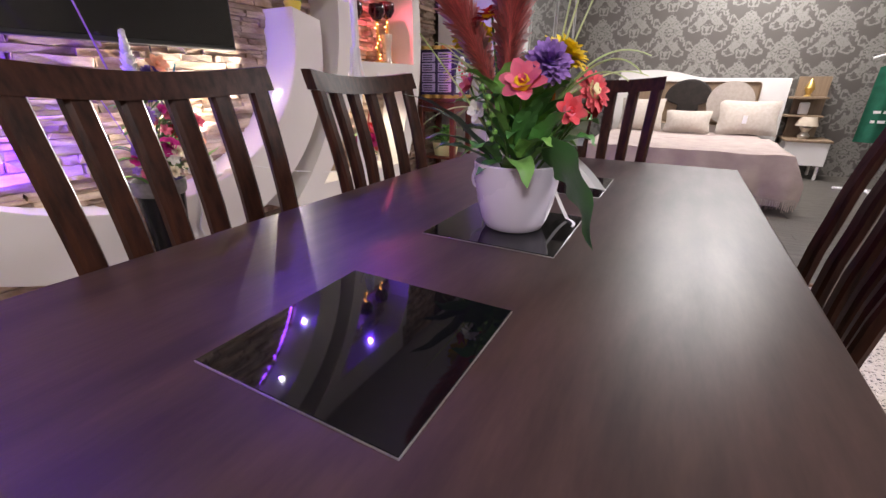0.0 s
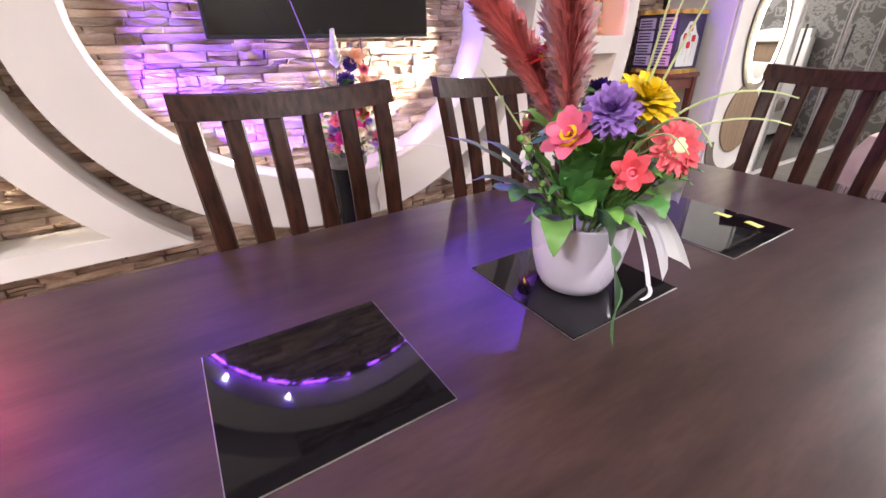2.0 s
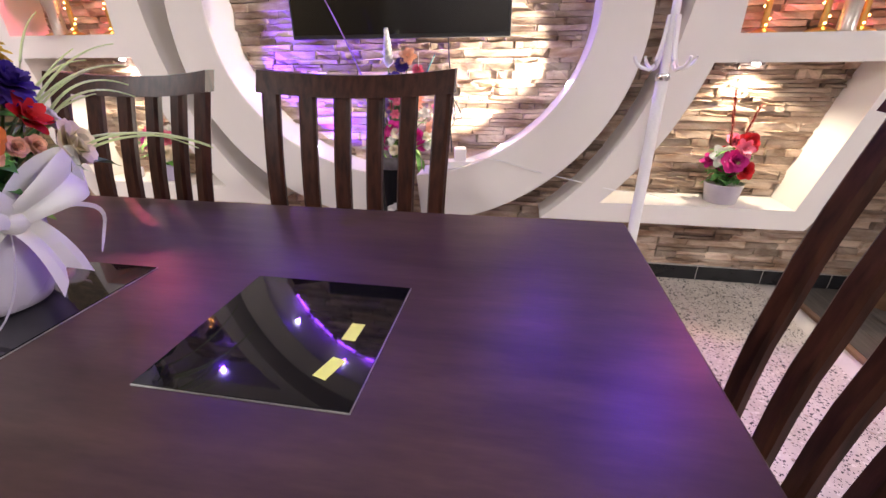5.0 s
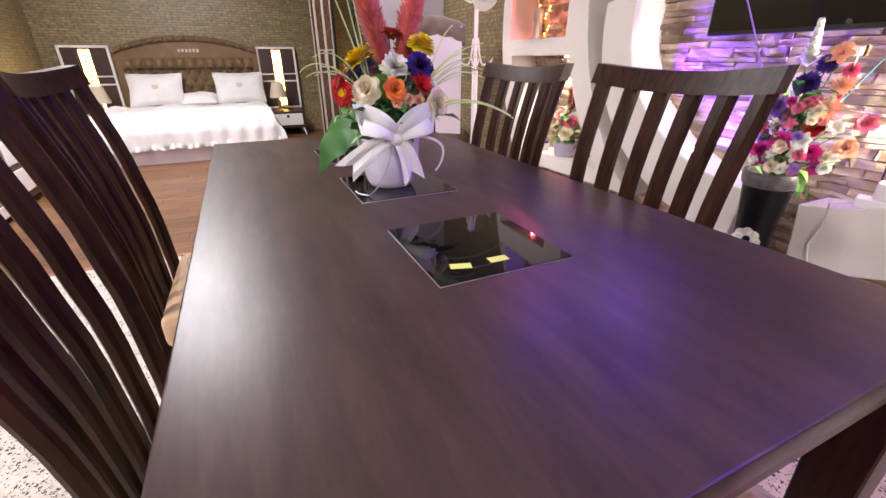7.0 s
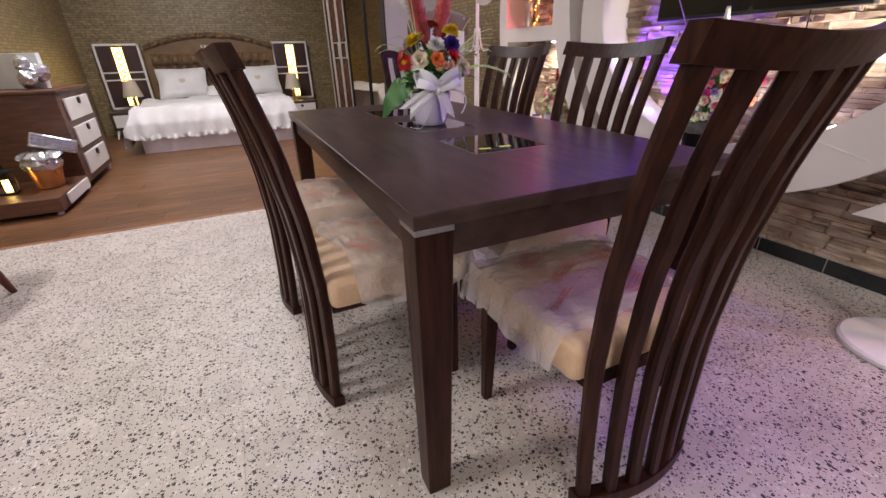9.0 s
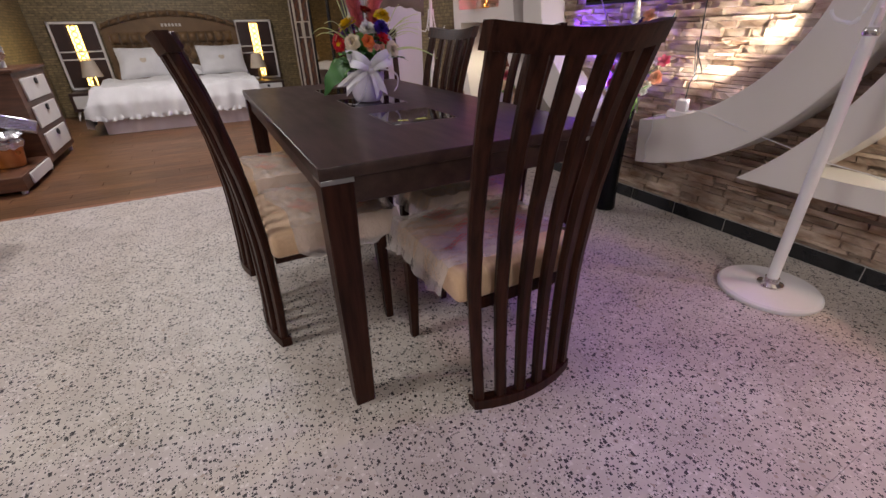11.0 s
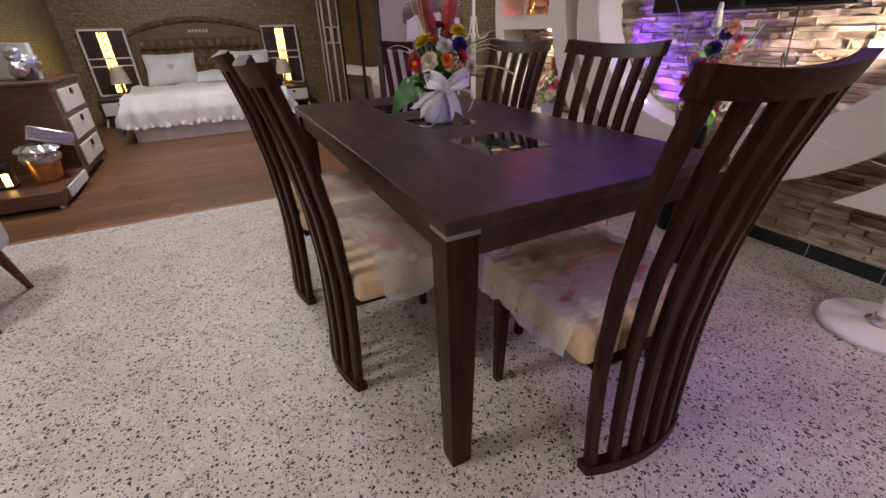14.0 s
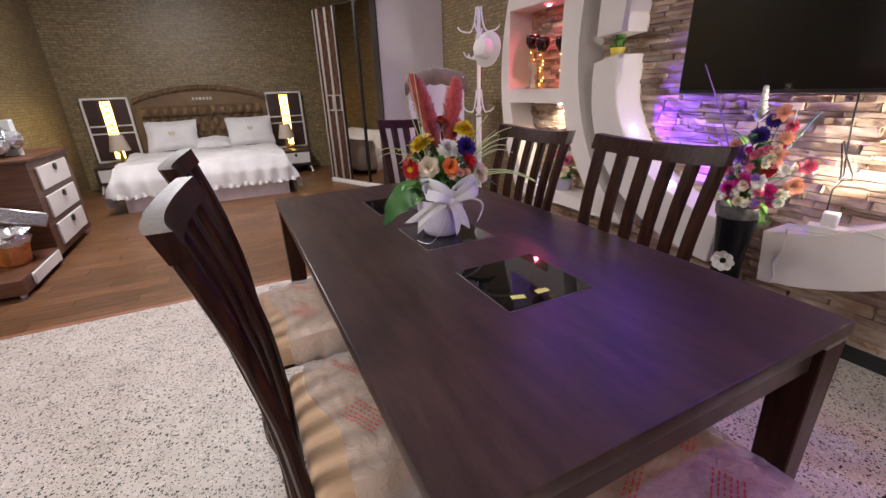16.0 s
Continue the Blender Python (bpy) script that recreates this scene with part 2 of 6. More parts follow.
def film():
    """Crinkled clear wrapping: thin, glossy and a little milky."""
    m = clear("clear plastic film", (0.97, 0.88, 0.84), 0.08, 1.5, 0.36)
    n, l = m.node_tree.nodes, m.node_tree.links
    t = n.new("ShaderNodeTexNoise")
    t.inputs["Scale"].default_value, t.inputs["Detail"].default_value, t.inputs["Distortion"].default_value = 30, 4, 2.2
    l.new(n.new("ShaderNodeTexCoord").outputs["Object"], t.inputs["Vector"])
    b = n.new("ShaderNodeBump")
    b.inputs["Strength"].default_value, b.inputs["Distance"].default_value = 1.0, 0.014
    l.new(t.outputs["Fac"], b.inputs["Height"])
    l.new(b.outputs[0], n["Principled BSDF"].inputs["Normal"])
    return m


def terrazzo():
    m = bpy.data.materials.new("polished terrazzo tile")
    m.use_nodes = True
    n, l = m.node_tree.nodes, m.node_tree.links
    p = n["Principled BSDF"]
    pos = n.new("ShaderNodeNewGeometry").outputs["Position"]
    base = n.new("ShaderNodeTexNoise")
    base.inputs["Scale"].default_value, base.inputs["Detail"].default_value, base.inputs["Roughness"].default_value = 5.0, 12, 0.68
    l.new(pos, base.inputs["Vector"])
    ramp = n.new("ShaderNodeValToRGB")
    ramp.color_ramp.elements[0].position, ramp.color_ramp.elements[1].position = 0.3, 0.7
    ramp.color_ramp.elements[0].color, ramp.color_ramp.elements[1].color = (0.44, 0.385, 0.33, 1), (0.63, 0.575, 0.515, 1)
    l.new(base.outputs["Fac"], ramp.inputs["Fac"])
    colour = ramp.outputs["Color"]
    warp = n.new("ShaderNodeTexNoise")
    warp.inputs["Scale"].default_value = 70
    l.new(pos, warp.inputs["Vector"])
    add = n.new("ShaderNodeMix")
    add.data_type = "VECTOR"
    add.inputs[0].default_value = 0.008
    l.new(pos, add.inputs[4])
    l.new(warp.outputs["Color"], add.inputs[5])
    for scale, reach, shade in ((48, 0.32, (0.37, 0.30, 0.245)), (85, 0.30, (0.66, 0.61, 0.56)), (120, 0.33, (0.20, 0.145, 0.11)), (82, 0.28, (0.04, 0.034, 0.034)), (120, 0.33, (0.028, 0.024, 0.024)), (170, 0.32, (0.035, 0.03, 0.03))):
        v = n.new("ShaderNodeTexVoronoi")
        v.inputs["Scale"].default_value = scale
        v.distance = "CHEBYCHEV" if scale % 4 else "MANHATTAN"
        mp = n.new("ShaderNodeMapping")
        mp.inputs["Location"].default_value = (scale * 0.37, scale * 0.11, 0)
        mp.inputs["Scale"].default_value = (1, 1.0, 0.0)
        l.new(add.outputs[1], mp.inputs["Vector"])
        l.new(mp.outputs["Vector"], v.inputs["Vector"])
        sep = n.new("ShaderNodeSeparateColor")
        l.new(v.outputs["Color"], sep.inputs[0])
        lim = n.new("ShaderNodeMapRange")
        lim.inputs[1].default_value, lim.inputs[2].default_value = 0.60, 1.0
        lim.inputs[3].default_value, lim.inputs[4].default_value = 0.0, reach * 1.5
        l.new(sep.outputs[0], lim.inputs[0])
        less = n.new("ShaderNodeMath")
        less.operation = "LESS_THAN"
        l.new(v.outputs["Distance"], less.inputs[0])
        l.new(lim.outputs[0], less.inputs[1])
        mx = n.new("ShaderNodeMix")
        mx.data_type = "RGBA"
        l.new(less.outputs[0], mx.inputs[0])
        l.new(colour, mx.inputs[6])
        mx.inputs[7].default_value = rgb(shade)
        colour = mx.outputs[2]
    oi = n.new("ShaderNodeObjectInfo")
    mr = n.new("ShaderNodeMapRange")
    mr.inputs[3].default_value, mr.inputs[4].default_value = 0.95, 1.04
    l.new(oi.outputs["Random"], mr.inputs[0])
    hs = n.new("ShaderNodeHueSaturation")
    l.new(mr.outputs[0], hs.inputs["Value"])
    l.new(colour, hs.inputs["Color"])
    l.new(hs.outputs[0], p.inputs["Base Color"])
    mr = n.new("ShaderNodeMapRange")
    mr.inputs[3].default_value, mr.inputs[4].default_value = 0.40, 0.58
    l.new(base.outputs["Fac"], mr.inputs[0])
    l.new(mr.outputs[0], p.inputs["Roughness"])
    return m


def planks(name, a, b, rough):
    m = mat(name, a, b, rough, 3.5, (1.2, 14, 1), 0.1, world_space=True, tone=0.22, fine=0.25)
    return m


def brick_paper():
    """Wallpaper printed with small gold brown bricks."""
    m = bpy.data.materials.new("gold brown brick print wallpaper")
    m.use_nodes = True
    n, l = m.node_tree.nodes, m.node_tree.links
    p = n["Principled BSDF"]
    pos = n.new("ShaderNodeNewGeometry").outputs["Position"]
    sep = n.new("ShaderNodeSeparateXYZ")
    l.new(pos, sep.inputs[0])
    add = n.new("ShaderNodeMath")
    l.new(sep.outputs[0], add.inputs[0])
    l.new(sep.outputs[1], add.inputs[1])
    com = n.new("ShaderNodeCombineXYZ")
    l.new(add.outputs[0], com.inputs[0])
    l.new(sep.outputs[2], com.inputs[1])
    br = n.new("ShaderNodeTexBrick")
    br.inputs["Scale"].default_value = 1.0
    br.inputs["Brick Width"].default_value, br.inputs["Row Height"].default_value, br.inputs["Mortar Size"].default_value = 0.11, 0.032, 0.004
    br.inputs["Color1"].default_value, br.inputs["Color2"].default_value, br.inputs["Mortar"].default_value = (0.27, 0.20, 0.098, 1), (0.175, 0.13, 0.064, 1), (0.13, 0.097, 0.05, 1)
    l.new(com.outputs[0], br.inputs["Vector"])
    t = n.new("ShaderNodeTexNoise")
    t.inputs["Scale"].default_value, t.inputs["Detail"].default_value = 24, 12
    l.new(com.outputs[0], t.inputs["Vector"])
    mx = n.new("ShaderNodeMix")
    mx.data_type, mx.blend_type = "RGBA", "OVERLAY"
    mx.inputs[0].default_value = 0.95
    l.new(br.outputs["Color"], mx.inputs[6])
    l.new(t.outputs["Fac"], mx.inputs[7])
    l.new(mx.outputs[2], p.inputs["Base Color"])
    p.inputs["Roughness"].default_value = 0.42
    bp = n.new("ShaderNodeBump")
    bp.inputs["Strength"].default_value, bp.inputs["Distance"].default_value = 0.5, 0.003
    l.new(t.outputs["Fac"], bp.inputs["Height"])
    l.new(bp.outputs[0], p.inputs["Normal"])
    return m


def damask_paper():
    """Grey wallpaper with a mirrored scroll pattern in half-drop repeat."""
    m = bpy.data.materials.new("grey damask wallpaper")
    m.use_nodes = True
    n, l = m.node_tree.nodes, m.node_tree.links
    p = n["Principled BSDF"]
    pos = n.new("ShaderNodeNewGeometry").outputs["Position"]
    sep = n.new("ShaderNodeSeparateXYZ")
    l.new(pos, sep.inputs[0])

    def math(op, a, b=None, c=None):
        k = n.new("ShaderNodeMath")
        k.operation = op
        for i, v in enumerate((a, b, c)):
            if v is None:
                continue
            if isinstance(v, (int, float)):
                k.inputs[i].default_value = v
            else:
                l.new(v, k.inputs[i])
        return k.outputs[0]

    wide, high = 0.42, 0.55
    u = math("DIVIDE", math("ADD", sep.outputs[0], 20.0), wide)
    column = math("FLOOR", u)
    drop = math("MULTIPLY", math("MODULO", column, 2.0), 0.5)
    fu = math("ABSOLUTE", math("SUBTRACT", math("FRACT", u), 0.5))
    fv = math("SUBTRACT", math("FRACT", math("ADD", math("DIVIDE", math("ADD", sep.outputs[2], 5.0), high), drop)), 0.5)
    # pale curling fronds: arcs round centres either side of the motif's axis
    com = n.new("ShaderNodeCombineXYZ")
    l.new(fu, com.inputs[0])
    l.new(fv, com.inputs[1])
    warp = n.new("ShaderNodeTexNoise")
    warp.inputs["Scale"].default_value, warp.inputs["Detail"].default_value = 6.5, 2.0
    l.new(com.outputs[0], warp.inputs["Vector"])
    split = n.new("ShaderNodeSeparateColor")
    l.new(warp.outputs["Color"], split.inputs[0])
    fu = math("ADD", fu, math("MULTIPLY", math("SUBTRACT", split.outputs[0], 0.5), 0.30))
    fv = math("ADD", fv, math("MULTIPLY", math("SUBTRACT", split.outputs[1], 0.5), 0.30))
    shape = None
    for cu, cv, radius, width in ((0.0, -0.02, 0.085, 0.030), (0.0, -0.02, 0.155, 0.022), (0.17, -0.20, 0.095, 0.032), (0.17, -0.20, 0.035, 0.022), (0.24, 0.07, 0.085, 0.030), (0.24, 0.07, 0.02, 0.02),
                                  (0.12, 0.25, 0.105, 0.030), (0.12, 0.25, 0.045, 0.022), (0.37, 0.26, 0.085, 0.030), (0.40, -0.08, 0.075, 0.026), (0.36, -0.34, 0.115, 0.028), (0.0, 0.40, 0.07, 0.03), (0.06, -0.40, 0.09, 0.028)):
        du, dv = math("SUBTRACT", fu, cu), math("SUBTRACT", fv, cv)
        reach = math("SQRT", math("ADD", math("MULTIPLY", du, du), math("MULTIPLY", math("MULTIPLY", dv, dv), 1.35)))
        near_arc = math("SUBTRACT", 1.0, math("DIVIDE", math("ABSOLUTE", math("SUBTRACT", reach, radius)), width * 1.9))
        shape = near_arc if shape is None else math("MAXIMUM", shape, near_arc)
    nz = n.new("ShaderNodeTexNoise")
    nz.inputs["Scale"].default_value, nz.inputs["Detail"].default_value = 26.0, 5.0
    l.new(pos, nz.inputs["Vector"])
    veins = math("MULTIPLY", math("ABSOLUTE", math("SINE", math("MULTIPLY", split.outputs[2], 46.0))), 0.38)
    shape = math("SUBTRACT", math("MULTIPLY", shape, 1.15), veins)
    both = math("ADD", shape, math("MULTIPLY", math("SUBTRACT", nz.outputs["Fac"], 0.5), 1.1))
    ramp = n.new("ShaderNodeValToRGB")
    ramp.color_ramp.elements[0].position, ramp.color_ramp.elements[1].position = 0.05, 0.55
    ramp.color_ramp.elements[0].color, ramp.color_ramp.elements[1].color = (0.078, 0.070, 0.061, 1), (0.190, 0.179, 0.162, 1)
    l.new(both, ramp.inputs["Fac"])
    l.new(ramp.outputs["Color"], p.inputs["Base Color"])
    p.inputs["Roughness"].default_value = 0.5
    return m


M_FILM = film()
M_TERRAZZO = terrazzo()
M_PLANK = planks("orange brown laminate", (0.22, 0.101, 0.042), (0.105, 0.047, 0.020), 0.40)
M_GREYPLANK = planks("dark grey laminate", (0.13, 0.115, 0.10), (0.08, 0.07, 0.06), 0.4)
M_BRICKPAPER = brick_paper()
M_DAMASK = damask_paper()


# ---- mesh tools ----
def mesh_of(bm, name, material, smooth=False):
    bmesh.ops.recalc_face_normals(bm, faces=bm.faces)
    me = bpy.data.meshes.new(name)
    bm.to_mesh(me)
    bm.free()
    me.materials.append(material)
    if smooth:
        # broad flat faces stay flat, so that only rounded arrises and curved skins are shaded smooth
        me.set_sharp_from_angle(angle=radians(40))
        total = sum(f.area for f in me.polygons)
        for f in me.polygons:
            f.use_smooth = f.area < 0.03 * total or len(me.polygons) < 12
    return me


def part(name, bm, material, parent, label="", smooth=True):
    ob = new(name, mesh_of(bm, name, material, smooth))
    ob.parent = parent
    return tagged(ob, label=label) if label else ob


def thing(name, label, category, m=None, group="", kind=""):
    ob = new(name)
    ob.empty_display_size = 0.1
    if m is not None:
        ob.matrix_world = m
    return tagged(ob, label, category, group, kind)


def solid(name, bm, material, label, category, kind="structure", smooth=False, group=""):
    return tagged(new(name, mesh_of(bm, name, material, smooth)), label, category, group, kind)


def box(bm, lo, hi, bevel=0.0, m=None, segments=2):
    c = [(a + b) / 2 for a, b in zip(lo, hi)]
    s = [abs(b - a) for a, b in zip(lo, hi)]
    t = Matrix.Translation(c) @ Matrix.Diagonal((*s, 1))
    made = bmesh.ops.create_cube(bm, size=1, matrix=(m @ t) if m is not None else t)["verts"]
    if bevel:
        edges = {e for v in made for e in v.link_edges}
        bmesh.ops.bevel(bm, geom=list(edges), offset=bevel, segments=segments, affect="EDGES", profile=0.5)
    return bm


def boxes(*rows, bevel=0.0):
    bm = bmesh.new()
    for lo, hi in rows:
        box(bm, lo, hi, bevel)
    return bm


def rings_to_faces(bm, rings, closed=False, cap=True):
    """Skin a row of point rings of equal length."""
    vs = [[bm.verts.new(p) for p in r] for r in rings]
    k = len(vs[0])
    pairs = list(zip(vs, vs[1:])) + ([(vs[-1], vs[0])] if closed else [])
    for a, b in pairs:
        for i in range(k):
            bm.faces.new((a[i], a[(i + 1) % k], b[(i + 1) % k], b[i]))
    if cap and not closed:
        bm.faces.new(vs[0][::-1])
        bm.faces.new(vs[-1])
    return bm


def lathe(bm, profile, n=32, centre=(0, 0, 0)):
    rings = [[(centre[0] + r * math.cos(2 * math.pi * i / n), centre[1] + r * math.sin(2 * math.pi * i / n), centre[2] + z) for i in range(n)] for r, z in profile]
    return rings_to_faces(bm, rings)


def tube(bm, pts, radius, n=8, taper=1.0):
    pts = [Vector(p) for p in pts]
    rings = []
    for i, p in enumerate(pts):
        d = (pts[min(i + 1, len(pts) - 1)] - pts[max(i - 1, 0)]).normalized()
        side = d.orthogonal().normalized() if abs(d.z) > 0.9 else Vector((0, 0, 1)).cross(d).normalized()
        up = d.cross(side)
        r = radius * (1 + (taper - 1) * i / max(1, len(pts) - 1))
        rings.append([p + r * (math.cos(2 * math.pi * k / n) * side + math.sin(2 * math.pi * k / n) * up) for k in range(n)])
    return rings_to_faces(bm, rings)


def arc(a, b, c, n=8):
    """A smooth curve from a by way of the control point b to c."""
    a, b, c = Vector(a), Vector(b), Vector(c)
    return [a * (1 - t) ** 2 + b * 2 * t * (1 - t) + c * t * t for t in (i / n for i in range(n + 1))]


def bar(bm, sections, chamfer=0.004):
    """A squared bar through sections of (centre, half-width vector, half-depth vector), with chamfered arrises."""
    rings = []
    for c, w, d in sections:
        c, w, d = Vector(c), Vector(w), Vector(d)
        kw, kd = 1 - chamfer / max(w.length, 1e-4), 1 - chamfer / max(d.length, 1e-4)
        rings.append([c + w * a + d * b for a, b in ((kw, 1), (1, kd), (1, -kd), (kw, -1), (-kw, -1), (-1, -kd), (-1, kd), (-kw, 1))])
    return rings_to_faces(bm, rings)


def sheet(bm, nu, nv, fn):
    vs = [[bm.verts.new(fn(i / nu, j / nv)) for j in range(nv + 1)] for i in range(nu + 1)]
    for i in range(nu):
        for j in range(nv):
            bm.faces.new((vs[i][j], vs[i + 1][j], vs[i + 1][j + 1], vs[i][j + 1]))
    return bm


def cushion(bm, centre, size, power=0.45, puff=1.0, n=14, m=None, wave=0.0, seed=0):
    """A stuffed pillow with thin edges and drawn-out corners."""
    m = m or Matrix()
    for sign in (1, -1):
        def fn(u, v):
            a, b = 2 * u - 1, 2 * v - 1
            edge = max(0.0, (1 - a * a) * (1 - b * b)) ** power
            pinch = 1 - 0.07 * (1 - abs(a)) * abs(b) - 0.07 * (1 - abs(b)) * abs(a)
            h = sign * size[2] / 2 * edge * puff + wave * noise.noise((a * 2.5 + seed, b * 2.5, sign)) * edge
            return m @ (Vector(centre) + Vector((a * size[0] / 2 * pinch, b * size[1] / 2 * pinch, h)))
        sheet(bm, n, n, fn)
    bmesh.ops.remove_doubles(bm, verts=bm.verts, dist=1e-4)
    return bm


# ---- rooms ----
X_WALL, Y_A, Y_B, X_E, Y_STEP = -1.745, -6.5, 5.9, 3.3, -1.72
wall_tv = solid("wall_west", boxes(((X_WALL - 0.2, Y_A - 0.2, -0.1), (X_WALL, Y_B + 0.2, CEIL + 0.1))), M_MORTAR, "feature wall clad with split ledge stone", "wall")
solid("wall_south", boxes(((X_WALL, Y_A - 0.2, -0.1), (X_E, Y_A, CEIL + 0.1))), M_BRICKPAPER, "wall papered in gold brown brick print", "wall")
solid("wall_north", boxes(((X_WALL, Y_B, -0.1), (X_E, Y_B + 0.2, CEIL + 0.1))), M_DAMASK, "wall papered in grey damask scrolls", "wall")
solid("wall_east", boxes(((2.55, Y_A, -0.1), (2.75, -1.2, CEIL + 0.1))), M_BRICKPAPER, "side wall papered in gold brown brick print", "wall")
solid("wall_east_return", boxes(((2.75, -1.4, -0.1), (X_E, -1.2, CEIL + 0.1))), M_PLAIN, "plain painted wall return", "wall")
solid("wall_east_front", boxes(((X_E, -1.4, -0.1), (X_E + 0.2, Y_B + 0.2, CEIL + 0.1))), M_PLAIN, "plain greige painted wall", "wall")
solid("ceiling", boxes(((X_WALL, Y_A, CEIL), (X_E, Y_B, CEIL + 0.1))), M_CEIL, "plain white painted ceiling", "ceiling")
solid("wall_paper_west", boxes(((X_WALL, -6.5, 0), (X_WALL + 0.03, -2.02, CEIL))), M_BRICKPAPER, "wall papered in gold brown brick print", "wall")
solid("wall_pier", boxes(((X_WALL + 0.03, -3.62, 0), (-0.97, -3.45, CEIL)), bevel=0.006), M_LILACLIT, "white painted pier beside the wardrobe", "wall")
solid("trim", boxes(((-0.969, -3.625, 0.0), (-0.957, -3.447, CEIL)), bevel=0.002), mat("black pier edging", (0.012, 0.011, 0.012), (0.02, 0.018, 0.02), 0.4, 8), "black edging board on the pier's side", "wall trim")
floor = solid("floor", boxes(((X_WALL, Y_A, -0.12), (X_E, Y_B, -0.012))), mat("pale grout", (0.62, 0.57, 0.52), (0.55, 0.50, 0.46), 0.9, 6), "floor of terrazzo tiles with laminate areas", "floor")
bm = bmesh.new()
box(bm, (X_WALL, -1.745, -0.01), (2.55, -1.715, 0.005), 0.002)
solid("trim", bm, mat("reddish floor edging", (0.36, 0.16, 0.09), (0.30, 0.13, 0.07), 0.4, 6), "reddish edging strip between laminate and terrazzo", "floor trim")
bm = bmesh.new()
box(bm, (X_WALL, 1.985, -0.01), (X_E, 2.01, 0.005), 0.002)
solid("trim", bm, mat("brown floor edging", (0.22, 0.13, 0.08), (0.18, 0.10, 0.06), 0.4, 6), "brown edging strip beside the grey laminate", "floor trim")

# gypsum ring round the television, with a notch on either side and a gap at the foot
YC, FRONT = 0.075, -1.51


def ring_point(angle, inner):
    c, s = math.cos(angle), math.sin(angle)
    if s > 0:
        # the upper half is lifted on short straight sides
        k = min(1.0, s / 0.25)
        return (YC + 0.85 * c, 1.26 + 0.28 * k + 0.855 * s) if inner else (YC + 1.04 * c, 1.20 + 0.34 * k + 1.01 * s)
    return (YC + 0.85 * c, 1.26 + 0.71 * s) if inner else (YC + 1.04 * c, 1.20 + 0.89 * s)


def ring_piece(a0, a1, n):
    bm = bmesh.new()
    rings = []
    for i in range(n + 1):
        a = radians(a0 + (a1 - a0) * i / n)
        (iy, iz), (oy, oz) = ring_point(a, True), ring_point(a, False)
        rings.append([(FRONT, iy, iz), (FRONT, oy, oz), (X_WALL, oy, oz), (X_WALL, iy, iz)])
    rings_to_faces(bm, rings)
    bmesh.ops.bevel(bm, geom=[e for e in bm.edges if all(abs(v.co.x - FRONT) < 1e-5 for v in e.verts)], offset=0.004, segments=2, affect="EDGES")
    return bm


for a0, a1, n in ((-83.5, 3.0, 36), (6.4, 173.6, 84), (177, 263, 36)):
    solid("trim", ring_piece(a0, a1, n), M_GYPSUM, "curved cream gypsum ring framing the television", "wall panel", smooth=True)

# gypsum wings with two niches each
YW = 0.08


def wing_in(z):
    return 1.185 * math.sqrt(max(0.0, 1 - ((z - 1.45) / 1.32) ** 2))


def wing_out(z):
    return 2.06 - 0.28 * ((z - 1.3) / 0.96) ** 2


def slab(bm, side, z0, z1, y0, y1, n=10):
    rings = []
    for i in range(n + 1):
        z = z0 + (z1 - z0) * i / n
        a, b = YW + side * y0(z), YW + side * y1(z)
        rings.append([(FRONT, a, z), (FRONT, b, z), (X_WALL, b, z), (X_WALL, a, z)])
    rings_to_faces(bm, rings)


SILL, LINTEL = {-1: 1.182, 1: 1.140}, {-1: 1.740, 1: 1.70}
for side in (-1, 1):
    bm = bmesh.new()
    hole_in = lambda z: wing_in(z) + 0.16
    hole_out = lambda z: 1.74 + 0.30 * (z - 0.46)
    up_in, up_out = (lambda z: 1.35), (lambda z: 1.955)
    sill = SILL[side]
    slab(bm, side, 0.372, 0.46, wing_in, wing_out, 6)
    slab(bm, side, 0.46, sill - 0.10, wing_in, hole_in, 16)
    slab(bm, side, 0.46, sill - 0.10, hole_out, wing_out, 16)
    slab(bm, side, sill - 0.10, sill, wing_in, wing_out, 4)
    top = LINTEL[side]
    slab(bm, side, sill, top, wing_in, up_in, 14)
    slab(bm, side, sill, top, up_out, wing_out, 14)
    slab(bm, side, top, 1.92, wing_in, wing_out, 5)
    high_in, high_out = (lambda z: wing_in(z) + 0.12), (lambda z: 1.86 - 0.2 * (z - 1.92))
    slab(bm, side, 1.92, 2.46, wing_in, high_in, 10)
    slab(bm, side, 1.92, 2.46, high_out, wing_out, 10)
    slab(bm, side, 2.46, 2.66, wing_in, lambda z: 1.70, 5)
    solid("trim", bm, M_GYPSUM, "curved cream gypsum wing with three open niches", "wall panel", smooth=True)

# lights of the feature wall
spot = bmesh.new()
lathe(spot, [(0.012, 0.0), (0.014, 0.002), (0.014, 0.008), (0.010, 0.009)], 16)
spot_mesh = mesh_of(spot, "spot_lens", M_LED, True)
spot_red = spot_mesh.copy()
spot_red.materials[0] = M_LEDRED


def led(place, face, mesh, group):
    ob = tagged(new("led_spot", mesh), "tiny lit recessed led spot", "spotlight", group)
    ob.matrix_world = look(place, face) @ pose(0, 0, 0, 180, 0, 0)
    return ob


